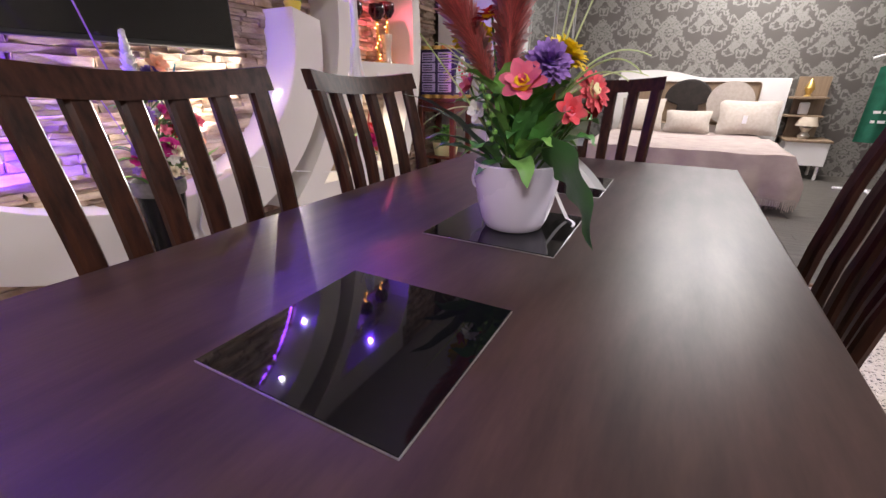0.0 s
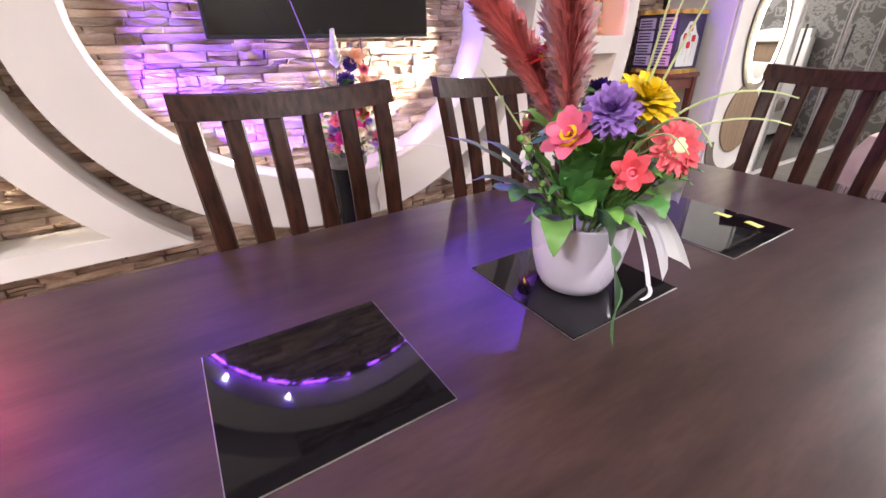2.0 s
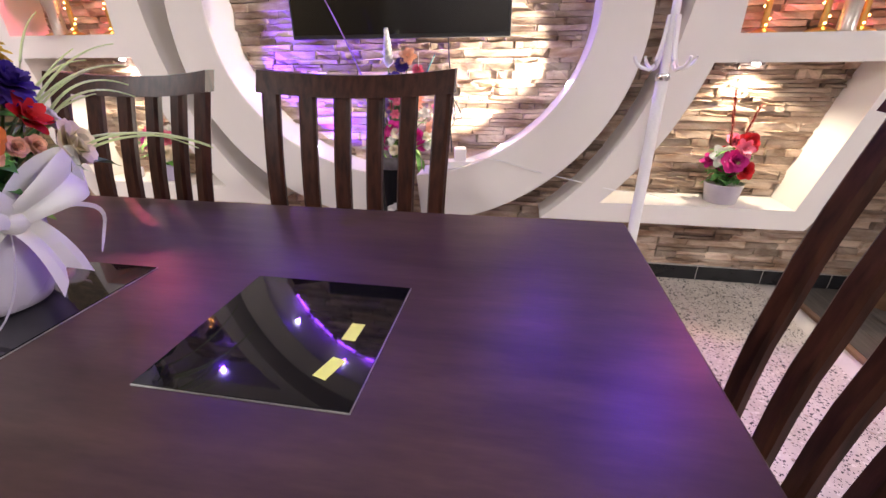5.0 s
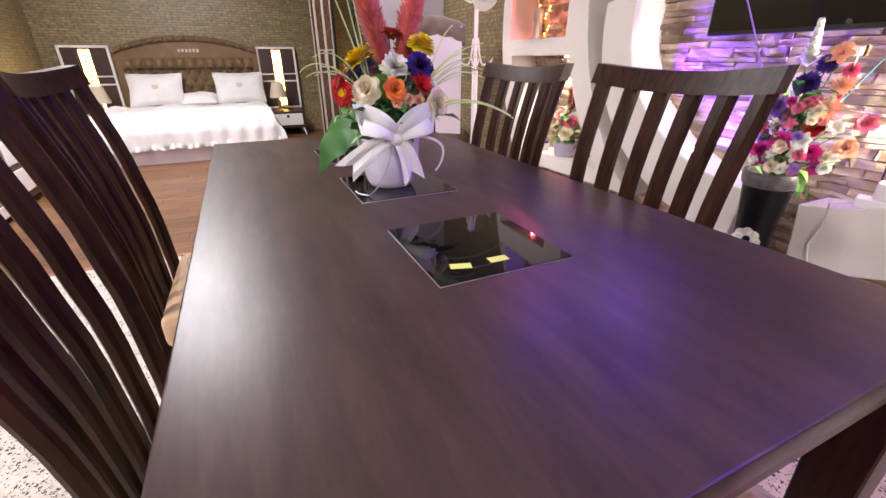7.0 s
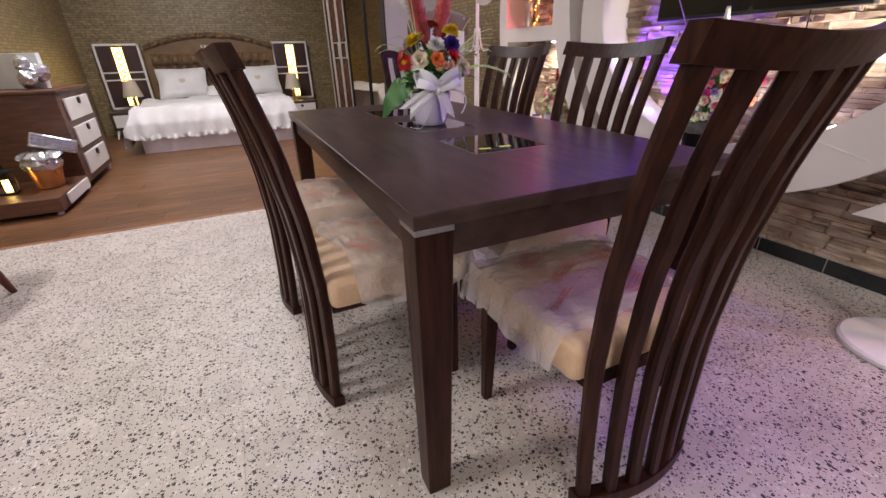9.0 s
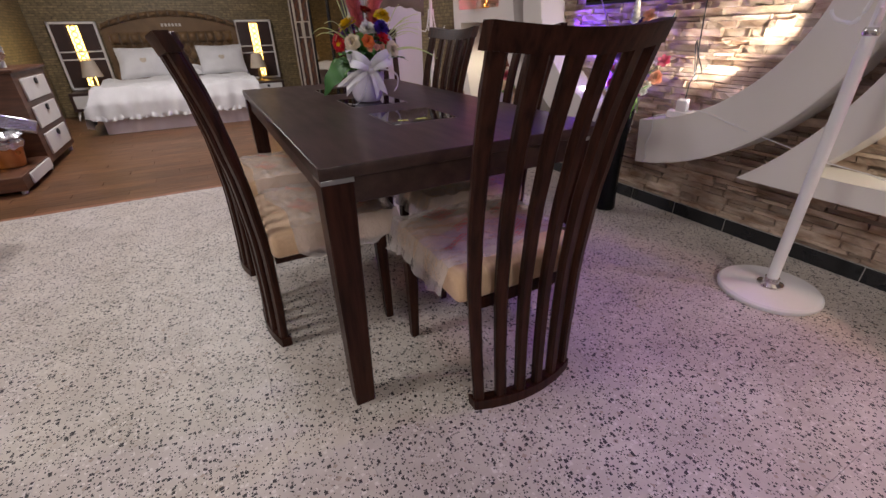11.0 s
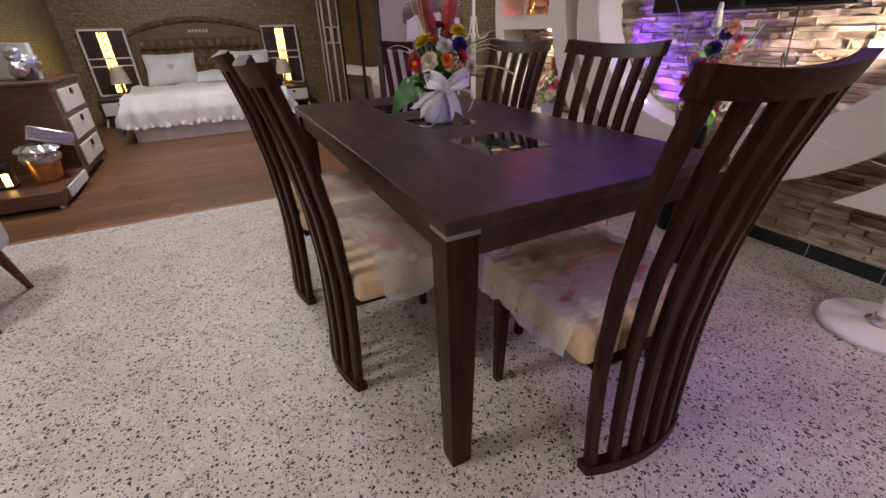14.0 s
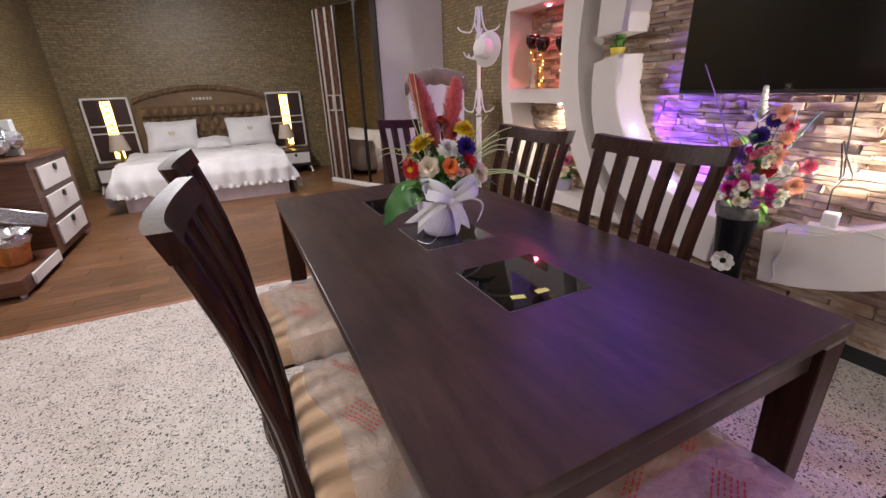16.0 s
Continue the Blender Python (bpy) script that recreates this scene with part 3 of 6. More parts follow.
for deg, colour, watts in ((207, PURPLE, 12), (238, PURPLE, 13), (150, PURPLE, 3), (123, PURPLE, 2.5), (52, PURPLE, 2.2), (27, PURPLE, 5), (-25.5, WARM, 17), (-55, WARM, 17)):
    iy, iz = ring_point(radians(deg), True)
    place = Vector((-1.60, iy, iz))
    inward = Vector((0, YC - iy, 1.26 - iz)).normalized()
    led(place + 0.002 * inward, place + inward, spot_mesh, "led spots in the gypsum ring")
    low, high = colour is PURPLE and deg > 200, colour is PURPLE and deg < 200
    target = place + (0.6 if high else 1.0) * inward + Vector((-0.36 if low else 0.7 if high else 0.12, 0, 0))
    spot_lamp("ring_led", place + 0.02 * inward, target, watts, colour, 130 if high else 120, 0.007)
for side in (-1, 1):
    place = Vector((-1.60, 1.735 if side > 0 else -1.525, LINTEL[side] - 0.005))
    led(place, place + Vector((0, 0, -1)), spot_red, "led spots in the niches")
    spot_lamp("niche_led", place + Vector((0, 0, -0.02)), place + Vector((0.32, 0, -1)), 7.5 if side < 0 else 10, PINK, 140, 0.012, 0.8)
    place = Vector((-1.60, YW + side * 1.375, 2.455))
    led(place, place + Vector((0, 0, -1)), spot_mesh, "led spots in the niches")
    spot_lamp("niche_led", place + Vector((0, 0, -0.02)), place + Vector((0.25, 0, -1)), 10 if side < 0 else 26, PURPLE, 150, 0.012, 0.8)
    place = Vector((-1.66, YW + side * 1.50, SILL[side] - 0.105))
    led(place, place + Vector((0, 0, -1)), spot_mesh, "led spots in the niches")
    spot_lamp("niche_led", place + Vector((0, 0, -0.02)), place + Vector((0.02, 0, -1)), 7, (1.0, 0.86, 0.66), 140, 0.012)
bm = bmesh.new()
tube(bm, [(-1.722, *[ring_point(radians(a), True)[0] * 0.98, ring_point(radians(a), True)[1] - 0.02]) for a in range(22, 159, 4)], 0.006, 6)
solid("led_strip", bm, M_STRIP, "violet led strip inside the gypsum ring", "light strip", kind="", smooth=True)

for lx, ly, watts, size in CEILING_LAMPS:
    lamp = thing("ceiling_light", "flat white square ceiling light, lit", "ceiling light", pose(lx, ly, CEIL), "ceiling lights")
    bm = bmesh.new()
    box(bm, (-size / 2 - 0.03, -size / 2 - 0.03, -0.05), (size / 2 + 0.03, size / 2 + 0.03, 0), 0.006)
    part("housing", bm, M_WHITE, lamp)
    bm = bmesh.new()
    box(bm, (-size / 2, -size / 2, -0.058), (size / 2, size / 2, -0.052), 0.002)
    part("diffuser", bm, M_GLOWWHITE, lamp)


# ---- dining table ----
TOP, TX, TY0, TY1 = 0.76, 0.452, -0.895, 0.867
table = thing("dining_table", "dark brown rectangular dining table with three black glass plates", "table", pose(0.008, 0, 0))
bm = bmesh.new()
box(bm, (-TX, TY0, 0.728), (TX, TY1, TOP), 0.003)
part("tabletop", bm, M_TABLE, table, "dark veneered tabletop with faint scratches")
for name, lo, hi in (("apron", (-TX + 0.02, TY0 + 0.07, 0.655), (-TX + 0.04, TY1 - 0.07, 0.728)), ("apron", (TX - 0.04, TY0 + 0.07, 0.655), (TX - 0.02, TY1 - 0.07, 0.728)),
                     ("apron", (-TX + 0.07, TY0 + 0.02, 0.655), (TX - 0.07, TY0 + 0.04, 0.728)), ("apron", (-TX + 0.07, TY1 - 0.04, 0.655), (TX - 0.07, TY1 - 0.02, 0.728))):
    bm = bmesh.new()
    box(bm, lo, hi, 0.002)
    part(name, bm, M_TABLE, table)
for sx in (-1, 1):
    for y0, sy in ((TY0, 1), (TY1, -1)):
        cx, cy = sx * (TX - 0.043), y0 + sy * 0.043
        bm = bmesh.new()
        bar(bm, [((cx + sx * k, cy - sy * k, z), (w, 0, 0), (0, w, 0)) for z, w, k in ((0, 0.030, 0.008), (0.35, 0.035, 0.004), (0.716, 0.04, 0))], 0.003)
        leg = part("leg", bm, M_WOOD, table, smooth=False)
        bm = bmesh.new()
        box(bm, (cx - 0.0405, cy - 0.0405, 0.716), (cx + 0.0405, cy + 0.0405, 0.7275), 0.001)
        part("metal_band", bm, M_STEEL, leg, "brushed steel band")
for cy in (-0.478, -0.044, 0.382):
    bm = bmesh.new()
    box(bm, (-0.1222, cy - 0.1218, TOP - 0.004), (0.1194, cy + 0.1218, TOP + 0.0012), 0.0008)
    edge = part("plate_edging", bm, M_STEEL, table, "thin pale metal edging")
    bm = bmesh.new()
    box(bm, (-0.1209, cy - 0.1205, TOP + 0.0005), (0.1181, cy + 0.1205, TOP + 0.0024), 0.0005)
    part("glass_plate", bm, M_GLASS, edge, "black glass plate")
for cx, cy, turn in ((0.071, 0.458, -17), (0.004, 0.460, -2)):
    bm = bmesh.new()
    box(bm, (-0.017, -0.0088, 0), (0.017, 0.0088, 0.0006), 0.0003)
    ob = solid("sticker", bm, M_LABEL, "pale yellow sticker on the black glass plate", "sticker", kind="", group="yellow stickers on the glass")
    ob.matrix_world = pose(cx, cy, TOP + 0.0026, 0, 0, turn)


# ---- dining chairs ----
def lean(z):
    """How far the chair back stands out behind its line, by height."""
    pts = ((0, 0.012), (0.2, 0.003), (0.4, 0.0), (0.6, 0.014), (0.8, 0.047), (0.95, 0.086), (1.06, 0.122))
    for (z0, d0), (z1, d1) in zip(pts, pts[1:]):
        if z <= z1:
            t = (z - z0) / (z1 - z0)
            t = t * t * (3 - 2 * t) * 0.35 + t * 0.65
            return d0 + (d1 - d0) * t
    return pts[-1][1]


def bow(x, half):
    return 0.038 * (1 - (x / half) ** 2)


def half_width(z):
    return 0.180 + 0.047 * min(1.0, z / 1.0)


def dining_chair(m):
    chair = thing("dining_chair", "dark brown slatted dining chair with film-wrapped cream seat", "chair", m, "chairs round the table")
    for k in range(6):
        bm = bmesh.new()
        rows = []
        for i in range(15):
            z = 0.012 + 0.992 * i / 14
            half = half_width(z)
            w = 0.0165 + 0.0035 * z
            x = (half - w) * (-1 + 2 * k / 5)
            slope = -2 * 0.038 * x / half ** 2
            side = Vector((1, slope, 0)).normalized() * w
            dep = Vector((-slope, 1, 0)).normalized() * 0.0135
            rows.append(((x, lean(z) - 0.016 + bow(x, half) - bow(half, half), z), side, dep))
        bar(bm, rows, 0.0065)
        part("slat", bm, M_WOOD, chair, smooth=True)
    for name, z0, z1, grow, thick in (("top_rail", 0.999, 1.047, 0.005, 0.0165), ("bottom_rail", 0.0, 0.036, 0.006, 0.0175)):
        bm = bmesh.new()
        rings = []
        for i in range(17):
            s = -1 + 2 * i / 16
            ring = []
            for z, d in ((z0, -1), (z0, 1), (z1, 1), (z1, -1)):
                half = half_width(z) + grow
                x = s * half
                z -= (0.015 if z > 0.9 else 0.0) * (1 - s * s)
                ring.append((x, lean(z) - 0.016 + bow(x, half) + d * thick, z))
            rings.append(ring)
        rings_to_faces(bm, rings)
        bmesh.ops.bevel(bm, geom=[e for e in bm.edges if e.calc_face_angle(0) > 0.9], offset=0.005, segments=2, affect="EDGES")
        part(name, bm, M_WOOD, chair)
    bm = bmesh.new()
    box(bm, (-0.172, -0.405, 0.335), (0.172, -0.03, 0.377), 0.004)
    part("seat_frame", bm, M_WOOD, chair)
    for sx in (-1, 1):
        bm = bmesh.new()
        bar(bm, [((sx * (0.196 - t * 0.002), -0.395 - t * 0.012, 0.40 * (1 - t)), (0.021 - 0.007 * t, 0, 0), (0, 0.021 - 0.007 * t, 0)) for t in (0, 0.5, 1)], 0.003)
        part("leg", bm, M_WOOD, chair)
    bm = bmesh.new()
    box(bm, (-0.224, -0.452, 0.372), (0.224, -0.022, 0.468), 0.026, segments=4)
    bmesh.ops.subdivide_edges(bm, edges=[e for e in bm.edges if e.calc_length() > 0.2], cuts=7, use_grid_fill=True)
    for v in bm.verts:
        if v.co.z > 0.45:
            a, b = v.co.x / 0.222, (v.co.y + 0.233) / 0.212
            v.co.z += 0.012 * max(0.0, 1 - a * a) * max(0.0, 1 - b * b)
    seat = part("seat", bm, M_SEAT, chair, "cream ribbed upholstered seat")
    # the wrap lies over the front of the seat and hangs past its edges
    bm = bmesh.new()

    def crumple(x, y):
        inside = max(0.0, 1 - (x / 0.222) ** 2) * max(0.0, 1 - ((y + 0.233) / 0.212) ** 2)
        return 0.4755 + 0.012 * inside + 0.006 * noise.noise((x * 26, y * 26, 3)) + 0.013 * abs(noise.noise((x * 9, y * 34, 7))) ** 1.3 + 0.004 * abs(noise.noise((x * 38 + y * 20, y * 16, 4)))

    def wrap(u, v):
        a, b = 2 * u - 1, v
        x, y = a * 0.250, -0.492 + 0.41 * b + 0.03 * a * b + 0.012 * math.sin(a * 5) * b
        z = crumple(x, y)
        over = max(0.0, abs(a) - 0.915) / 0.085 + max(0.0, 0.085 - b) / 0.085
        z -= 0.115 * min(1.35, over) * (0.85 + 0.45 * noise.noise((x * 8, y * 8, 9)))
        x += 0.022 * a * min(1.0, over) * noise.noise((y * 18, 2, 4))
        y -= 0.018 * max(0.0, 0.085 - b) / 0.085 * (0.4 + noise.noise((x * 20, 5, 1)))
        return (x + 0.004 * noise.noise((y * 30, z * 20, 1)), y, z)

    sheet(bm, 66, 48, wrap)
    part("plastic_wrap", bm, M_FILM, seat, "clear plastic film with red print")
    rng = random.Random(5)
    for px, py, turn, rows in ((-0.12, -0.34, 30, 7), (0.06, -0.28, 30, 3), (0.10, -0.41, 30, 7), (-0.06, -0.19, 30, 6), (0.14, -0.18, 30, 2)):
        bm = bmesh.new()
        for r in range(rows):
            x = -0.05
            while x < 0.05:
                w = rng.uniform(0.006, 0.014)
                mid = pose(px, py, 0, 0, 0, turn) @ Vector((x + w / 2, r * 0.0105, 0))
                box(bm, (-w / 2, -0.0018, 0), (w / 2, 0.0018, 0.0004), 0, pose(mid.x, mid.y, crumple(mid.x, mid.y) + 0.003, 0, 0, turn))
                x += w + 0.005
        tagged(part("print_block", bm, M_INK, seat, "red rows of unreadable print", smooth=False), kind="stuff")
    return chair


first = dining_chair(pose(0.598, 0.276, 0, 0, 0, -90))
for x, y, turn in ((0.640, -0.332, -91), (-0.040, 1.042, 0), (-0.466, 0.270, 90), (-0.466, -0.325, 90), (-0.455, -1.30, 180)):
    copy_thing(first, pose(x, y, 0, 0, 0, turn))


# ---- flowers ----
def petal(bm, m, length, width, cup=0.2, point=1.0, n=5, curl=0.0, fold=0.0):
    rows = []
    for i in range(n + 1):
        t = i / n
        w = width * 0.5 * math.sin(math.pi * min(1.0, t ** (1.15 * point) * 0.90 + 0.05)) ** 0.62
        z = cup * length * t * t - curl * length * max(0.0, t - 0.6) ** 2 * 4
        rows.append([bm.verts.new(m @ Vector((length * t, s * w, z + fold * abs(s) * w + 0.22 * w * s * s))) for s in (-1, 0, 1)])
    for a, b in zip(rows, rows[1:]):
        for k in range(2):
            bm.faces.new((a[k], a[k + 1], b[k + 1], b[k]))


def bloom(bm, radius, layers, rng):
    """layers: number, length, width, rise in degrees, height; all but number and rise by the radius."""
    for count, length, width, rise, height in layers:
        off = rng.uniform(0, 360)
        for i in range(count):
            m = pose(0, 0, height * radius, 0, 0, off + 360 * i / count + rng.uniform(-6, 6)) @ pose(0, 0, 0, 0, -(rise + rng.uniform(-7, 7)), 0)
            petal(bm, m, length * radius * rng.uniform(0.9, 1.08), width * radius, 0.12, curl=0.1)


KINDS = {
    "zinnia": [(18, 1.0, 0.46, -8, 0.0), (18, 0.96, 0.46, 8, 0.05), (16, 0.84, 0.42, 22, 0.10), (13, 0.66, 0.38, 40, 0.14), (9, 0.5, 0.34, 62, 0.16)],
    "carnation": [(17, 0.95, 0.36, 0, 0), (17, 0.92, 0.34, 18, 0.05), (16, 0.86, 0.32, 36, 0.1), (13, 0.80, 0.30, 54, 0.12), (10, 0.72, 0.28, 70, 0.12), (6, 0.6, 0.26, 85, 0.12), (15, 0.85, 0.36, -25, 0)],
    "gerbera": [(19, 1.0, 0.34, -2, 0.0), (18, 0.86, 0.30, 8, 0.05), (16, 0.62, 0.22, 24, 0.10)],
    "rose": [(6, 1.0, 0.95, 8, 0.0), (6, 0.92, 0.9, 30, 0.05), (5, 0.8, 0.8, 50, 0.08), (5, 0.66, 0.66, 66, 0.08), (4, 0.5, 0.5, 80, 0.08)],
    "lily": [(6, 1.0, 0.62, 18, 0.0), (6, 0.86, 0.52, 38, 0.02), (5, 0.45, 0.3, 62, 0.03)],
    "dahlia": [(16, 1.0, 0.26, 0, 0), (15, 0.9, 0.25, 18, 0.05), (13, 0.76, 0.23, 38, 0.1), (10, 0.58, 0.2, 58, 0.12)],
}


def flower(parent, kind, material, place, face, radius, seed, centre=None, name="flower", label=""):
    rng = random.Random(seed)
    bm = bmesh.new()
    bloom(bm, radius, KINDS[kind], rng)
    m = look(place, Vector(place) - Vector(face))
    bm.transform(m)
    ob = part(name, bm, material, parent, label)
    if centre:
        bm = bmesh.new()
        lathe(bm, [(0.001, 0.24 * radius), (0.26 * radius, 0.27 * radius), (0.43 * radius, 0.20 * radius), (0.46 * radius, 0.02 * radius)], 14)
        for v in bm.verts:
            v.co += 0.04 * radius * noise.noise_vector(v.co * 300)
        bm.transform(m)
        part("flower_centre", bm, centre, ob)
    return ob


def leaf(parent, material, base, mid, tip, width, name="leaf", label="", n=10, fold=0.25, facing=None):
    """A leaf along a curve, folded a little at its midrib."""
    pts = arc(base, mid, tip, n)
    bm = bmesh.new()
    rows = []
    for i, p in enumerate(pts):
        t = i / n
        d = (pts[min(i + 1, n)] - pts[max(i - 1, 0)]).normalized()
        side = d.cross(Vector(facing or (0, 0, 1)))
        side = side.normalized() if side.length > 1e-3 else Vector((1, 0, 0))
        up = side.cross(d)
        w = width * 0.5 * math.sin(math.pi * min(1, 0.05 + 0.95 * t ** 0.8)) ** 0.75
        ripple = 0.06 * width * math.sin(t * 19)
        rows.append([bm.verts.new(p + side * s * w + up * (fold * w * abs(s) + ripple * s * s)) for s in (-1, -0.5, 0, 0.5, 1)])
    for a, b in zip(rows, rows[1:]):
        for k in range(4):
            bm.faces.new((a[k], a[k + 1], b[k + 1], b[k]))
    return part(name, bm, material, parent, label)


def stem(parent, a, b, c, radius=0.0022, material=None, name="stem"):
    bm = bmesh.new()
    tube(bm, arc(a, b, c, 6), radius, 6, 0.8)
    return part(name, bm, material or M_STEM, parent)


# ---- flower arrangement on the table ----
AX, AY = 0.018, -0.048
Z0 = TOP + 0.0026
bouquet = thing("flower_arrangement", "mixed artificial flowers in lilac pot with white bow", "flower pot", pose(AX, AY, Z0))
bm = bmesh.new()
lathe(bm, [(0.0, 0.0), (0.046, 0.0), (0.053, 0.003), (0.061, 0.018), (0.070, 0.05), (0.076, 0.09), (0.078, 0.121), (0.0765, 0.123), (0.0745, 0.121), (0.071, 0.10), (0.0, 0.098)], 48)
part("pot", bm, M_POT, bouquet, "pale lilac plastic pot")


def at(x, y, z):
    """World place into the arrangement's own axes."""
    return Vector((x - AX, y - AY, z - Z0))


ROOT = Vector((0, 0, 0.10))
rng = random.Random(11)
BLOOMS = [
    ("gerbera", M_RED, (-0.018, -0.110, 1.110), (-0.1, -0.2, 1), 0.036, M_YELLOW), ("lily", M_PINK, (0.040, -0.120, 1.014), (0.2, -0.7, 0.6), 0.041, M_YELLOW),
    ("carnation", M_PURPLE, (0.066, -0.080, 1.043), (0.4, -0.6, 0.6), 0.040, None), ("zinnia", M_YELLOW, (0.078, -0.034, 1.056), (0.45, -0.1, 0.85), 0.043, None),
    ("gerbera", M_CORAL, (0.129, -0.028, 1.006), (0.85, -0.4, 0.35), 0.036, M_PALEPOT), ("lily", M_CORAL, (0.104, -0.074, 0.974), (0.7, -0.7, 0.35), 0.030, M_PINK),
    ("rose", M_CREAM, (0.076, 0.006, 0.992), (0.5, 0.8, 0.35), 0.035, None), ("zinnia", M_YELLOW, (-0.076, -0.050, 1.088), (-0.2, 0.5, 0.9), 0.037, None),
    ("gerbera", M_RED, (0.128, -0.012, 0.990), (0.8, 0.65, 0.1), 0.030, M_YELLOW), ("carnation", M_IVORY, (0.009, 0.002, 1.038), (0.1, 0.8, 0.6), 0.037, None),
    ("carnation", M_INDIGO, (-0.040, 0.022, 1.042), (-0.2, 0.8, 0.6), 0.035, None), ("rose", M_ORANGE, (0.028, 0.050, 0.996), (0.1, 0.9, 0.4), 0.029, None),
    ("rose", M_CREAM, (-0.064, 0.054, 0.968), (-0.4, 0.9, 0.2), 0.035, None), ("lily", M_RED, (-0.036, 0.040, 1.006), (-0.3, 0.9, 0.4), 0.030, None),
    ("rose", M_PEACH, (-0.002, 0.055, 0.976), (0, 1, 0.2), 0.014, None), ("rose", M_PEACH, (0.026, 0.056, 0.972), (0.1, 1, 0.2), 0.014, None),
    ("rose", M_PEACH, (-0.026, 0.052, 0.974), (-0.1, 1, 0.2), 0.014, None), ("rose", M_IVORY, (-0.060, 0.034, 1.000), (-0.5, 0.7, 0.5), 0.022, None),
    ("lily", M_IVORY, (0.090, -0.012, 0.955), (0.9, 0.1, 0.3), 0.018, M_YELLOW), ("lily", M_PINK, (-0.060, -0.090, 1.010), (-0.7, -0.6, 0.4), 0.026, None),
    ("lily", M_IVORY, (-0.030, -0.118, 0.975), (-0.3, -1, 0.3), 0.022, None),
]
for i, (kind, material, p, face, r, centre) in enumerate(BLOOMS):
    q = at(*p)
    flower(bouquet, kind, material, q, face, r, i, centre)
    low = ROOT + Vector((q.x * 0.25, q.y * 0.25, 0))
    stem(bouquet, low, (low + q) / 2 + Vector((q.x * 0.15, q.y * 0.15, 0.02)), q)
LEAVES = [
    (M_LEAFLIGHT, (0.0, -0.075, 0.94), (-0.02, -0.10, 1.05), (-0.075, -0.12, 1.03), 0.052), (M_LEAFLIGHT, (0.0, -0.075, 0.95), (0.01, -0.10, 1.06), (0.03, -0.10, 1.04), 0.05),
    (M_LEAFLIGHT, (0.04, -0.10, 0.90), (0.07, -0.13, 0.95), (0.10, -0.13, 0.925), 0.05), (M_LEAFLIGHT, (0.02, -0.11, 0.88), (0.06, -0.15, 0.93), (0.075, -0.165, 0.865), 0.045),
    (M_LEAF, (0.05, -0.09, 0.90), (0.09, -0.12, 0.97), (0.12, -0.13, 0.98), 0.045), (M_LEAF, (0.03, -0.09, 0.92), (0.06, -0.13, 0.99), (0.09, -0.12, 1.00), 0.045),
    (M_LEAF, (-0.02, -0.09, 0.89), (-0.07, -0.14, 0.93), (-0.10, -0.15, 0.91), 0.04), (M_LEAF, (0.0, -0.10, 0.89), (-0.02, -0.15, 0.94), (-0.01, -0.17, 0.92), 0.045),
    (M_LEAFLIGHT, (0.02, -0.10, 0.92), (0.0, -0.13, 0.99), (-0.03, -0.14, 0.99), 0.038), (M_LEAF, (0.08, -0.04, 0.91), (0.13, -0.05, 0.95), (0.15, -0.05, 0.92), 0.05),
    (M_LEAFLIGHT, (0.07, -0.03, 0.93), (0.12, 0.0, 0.97), (0.14, 0.02, 0.95), 0.045), (M_LEAF, (0.07, 0.0, 0.92), (0.11, 0.04, 0.97), (0.13, 0.06, 0.96), 0.045),
    (M_LEAF, (-0.05, 0.0, 0.92), (-0.10, 0.03, 0.95), (-0.14, 0.05, 0.92), 0.045), (M_LEAFLIGHT, (-0.04, -0.02, 0.93), (-0.09, -0.02, 1.0), (-0.13, -0.03, 0.98), 0.04),
    (M_LEAF, (0.0, 0.02, 0.93), (0.03, 0.05, 0.97), (0.07, 0.07, 0.95), 0.04), (M_LEAF, (-0.02, 0.02, 0.93), (-0.04, 0.06, 0.96), (-0.07, 0.07, 0.93), 0.04),
    (M_LEAF, (0.0, -0.05, 0.95), (0.02, -0.06, 1.02), (0.05, -0.06, 1.07), 0.045), (M_LEAFLIGHT, (0.03, -0.05, 0.96), (0.08, -0.05, 1.02), (0.11, -0.06, 1.02), 0.045),
    (M_LEAF, (0.0, -0.02, 0.96), (-0.03, 0.0, 1.04), (-0.05, 0.0, 1.07), 0.04), (M_LEAFLIGHT, (0.02, -0.01, 0.96), (0.05, 0.02, 1.03), (0.06, 0.03, 1.03), 0.04),
    (M_LEAFGREY, (-0.03, -0.08, 0.90), (-0.07, -0.16, 0.99), (-0.12, -0.21, 1.0), 0.028), (M_LEAFGREY, (-0.02, -0.08, 0.89), (-0.07, -0.14, 0.95), (-0.10, -0.18, 0.93), 0.028),
    (M_LEAFGREY, (-0.02, -0.07, 0.90), (-0.09, -0.10, 0.97), (-0.15, -0.12, 0.98), 0.026),
]
for material, a, b, c, w in LEAVES:
    leaf(bouquet, material, at(*a), at(*b), at(*c), w)
for i in range(52):
    a = rng.uniform(0, 6.28)
    r = rng.uniform(0.02, 0.075)
    h = rng.uniform(0.89, 1.0)
    base = at(AX + 0.4 * r * math.cos(a), AY + 0.4 * r * math.sin(a), h - 0.02)
    tip = at(AX + (r + 0.05) * math.cos(a), AY + (r + 0.05) * math.sin(a), h + rng.uniform(-0.03, 0.05))
    leaf(bouquet, rng.choice([M_LEAF, M_LEAFLIGHT, M_LEAFLIGHT]), base, (base + tip) / 2 + Vector((0, 0, 0.035)), tip, rng.uniform(0.025, 0.045), n=6)
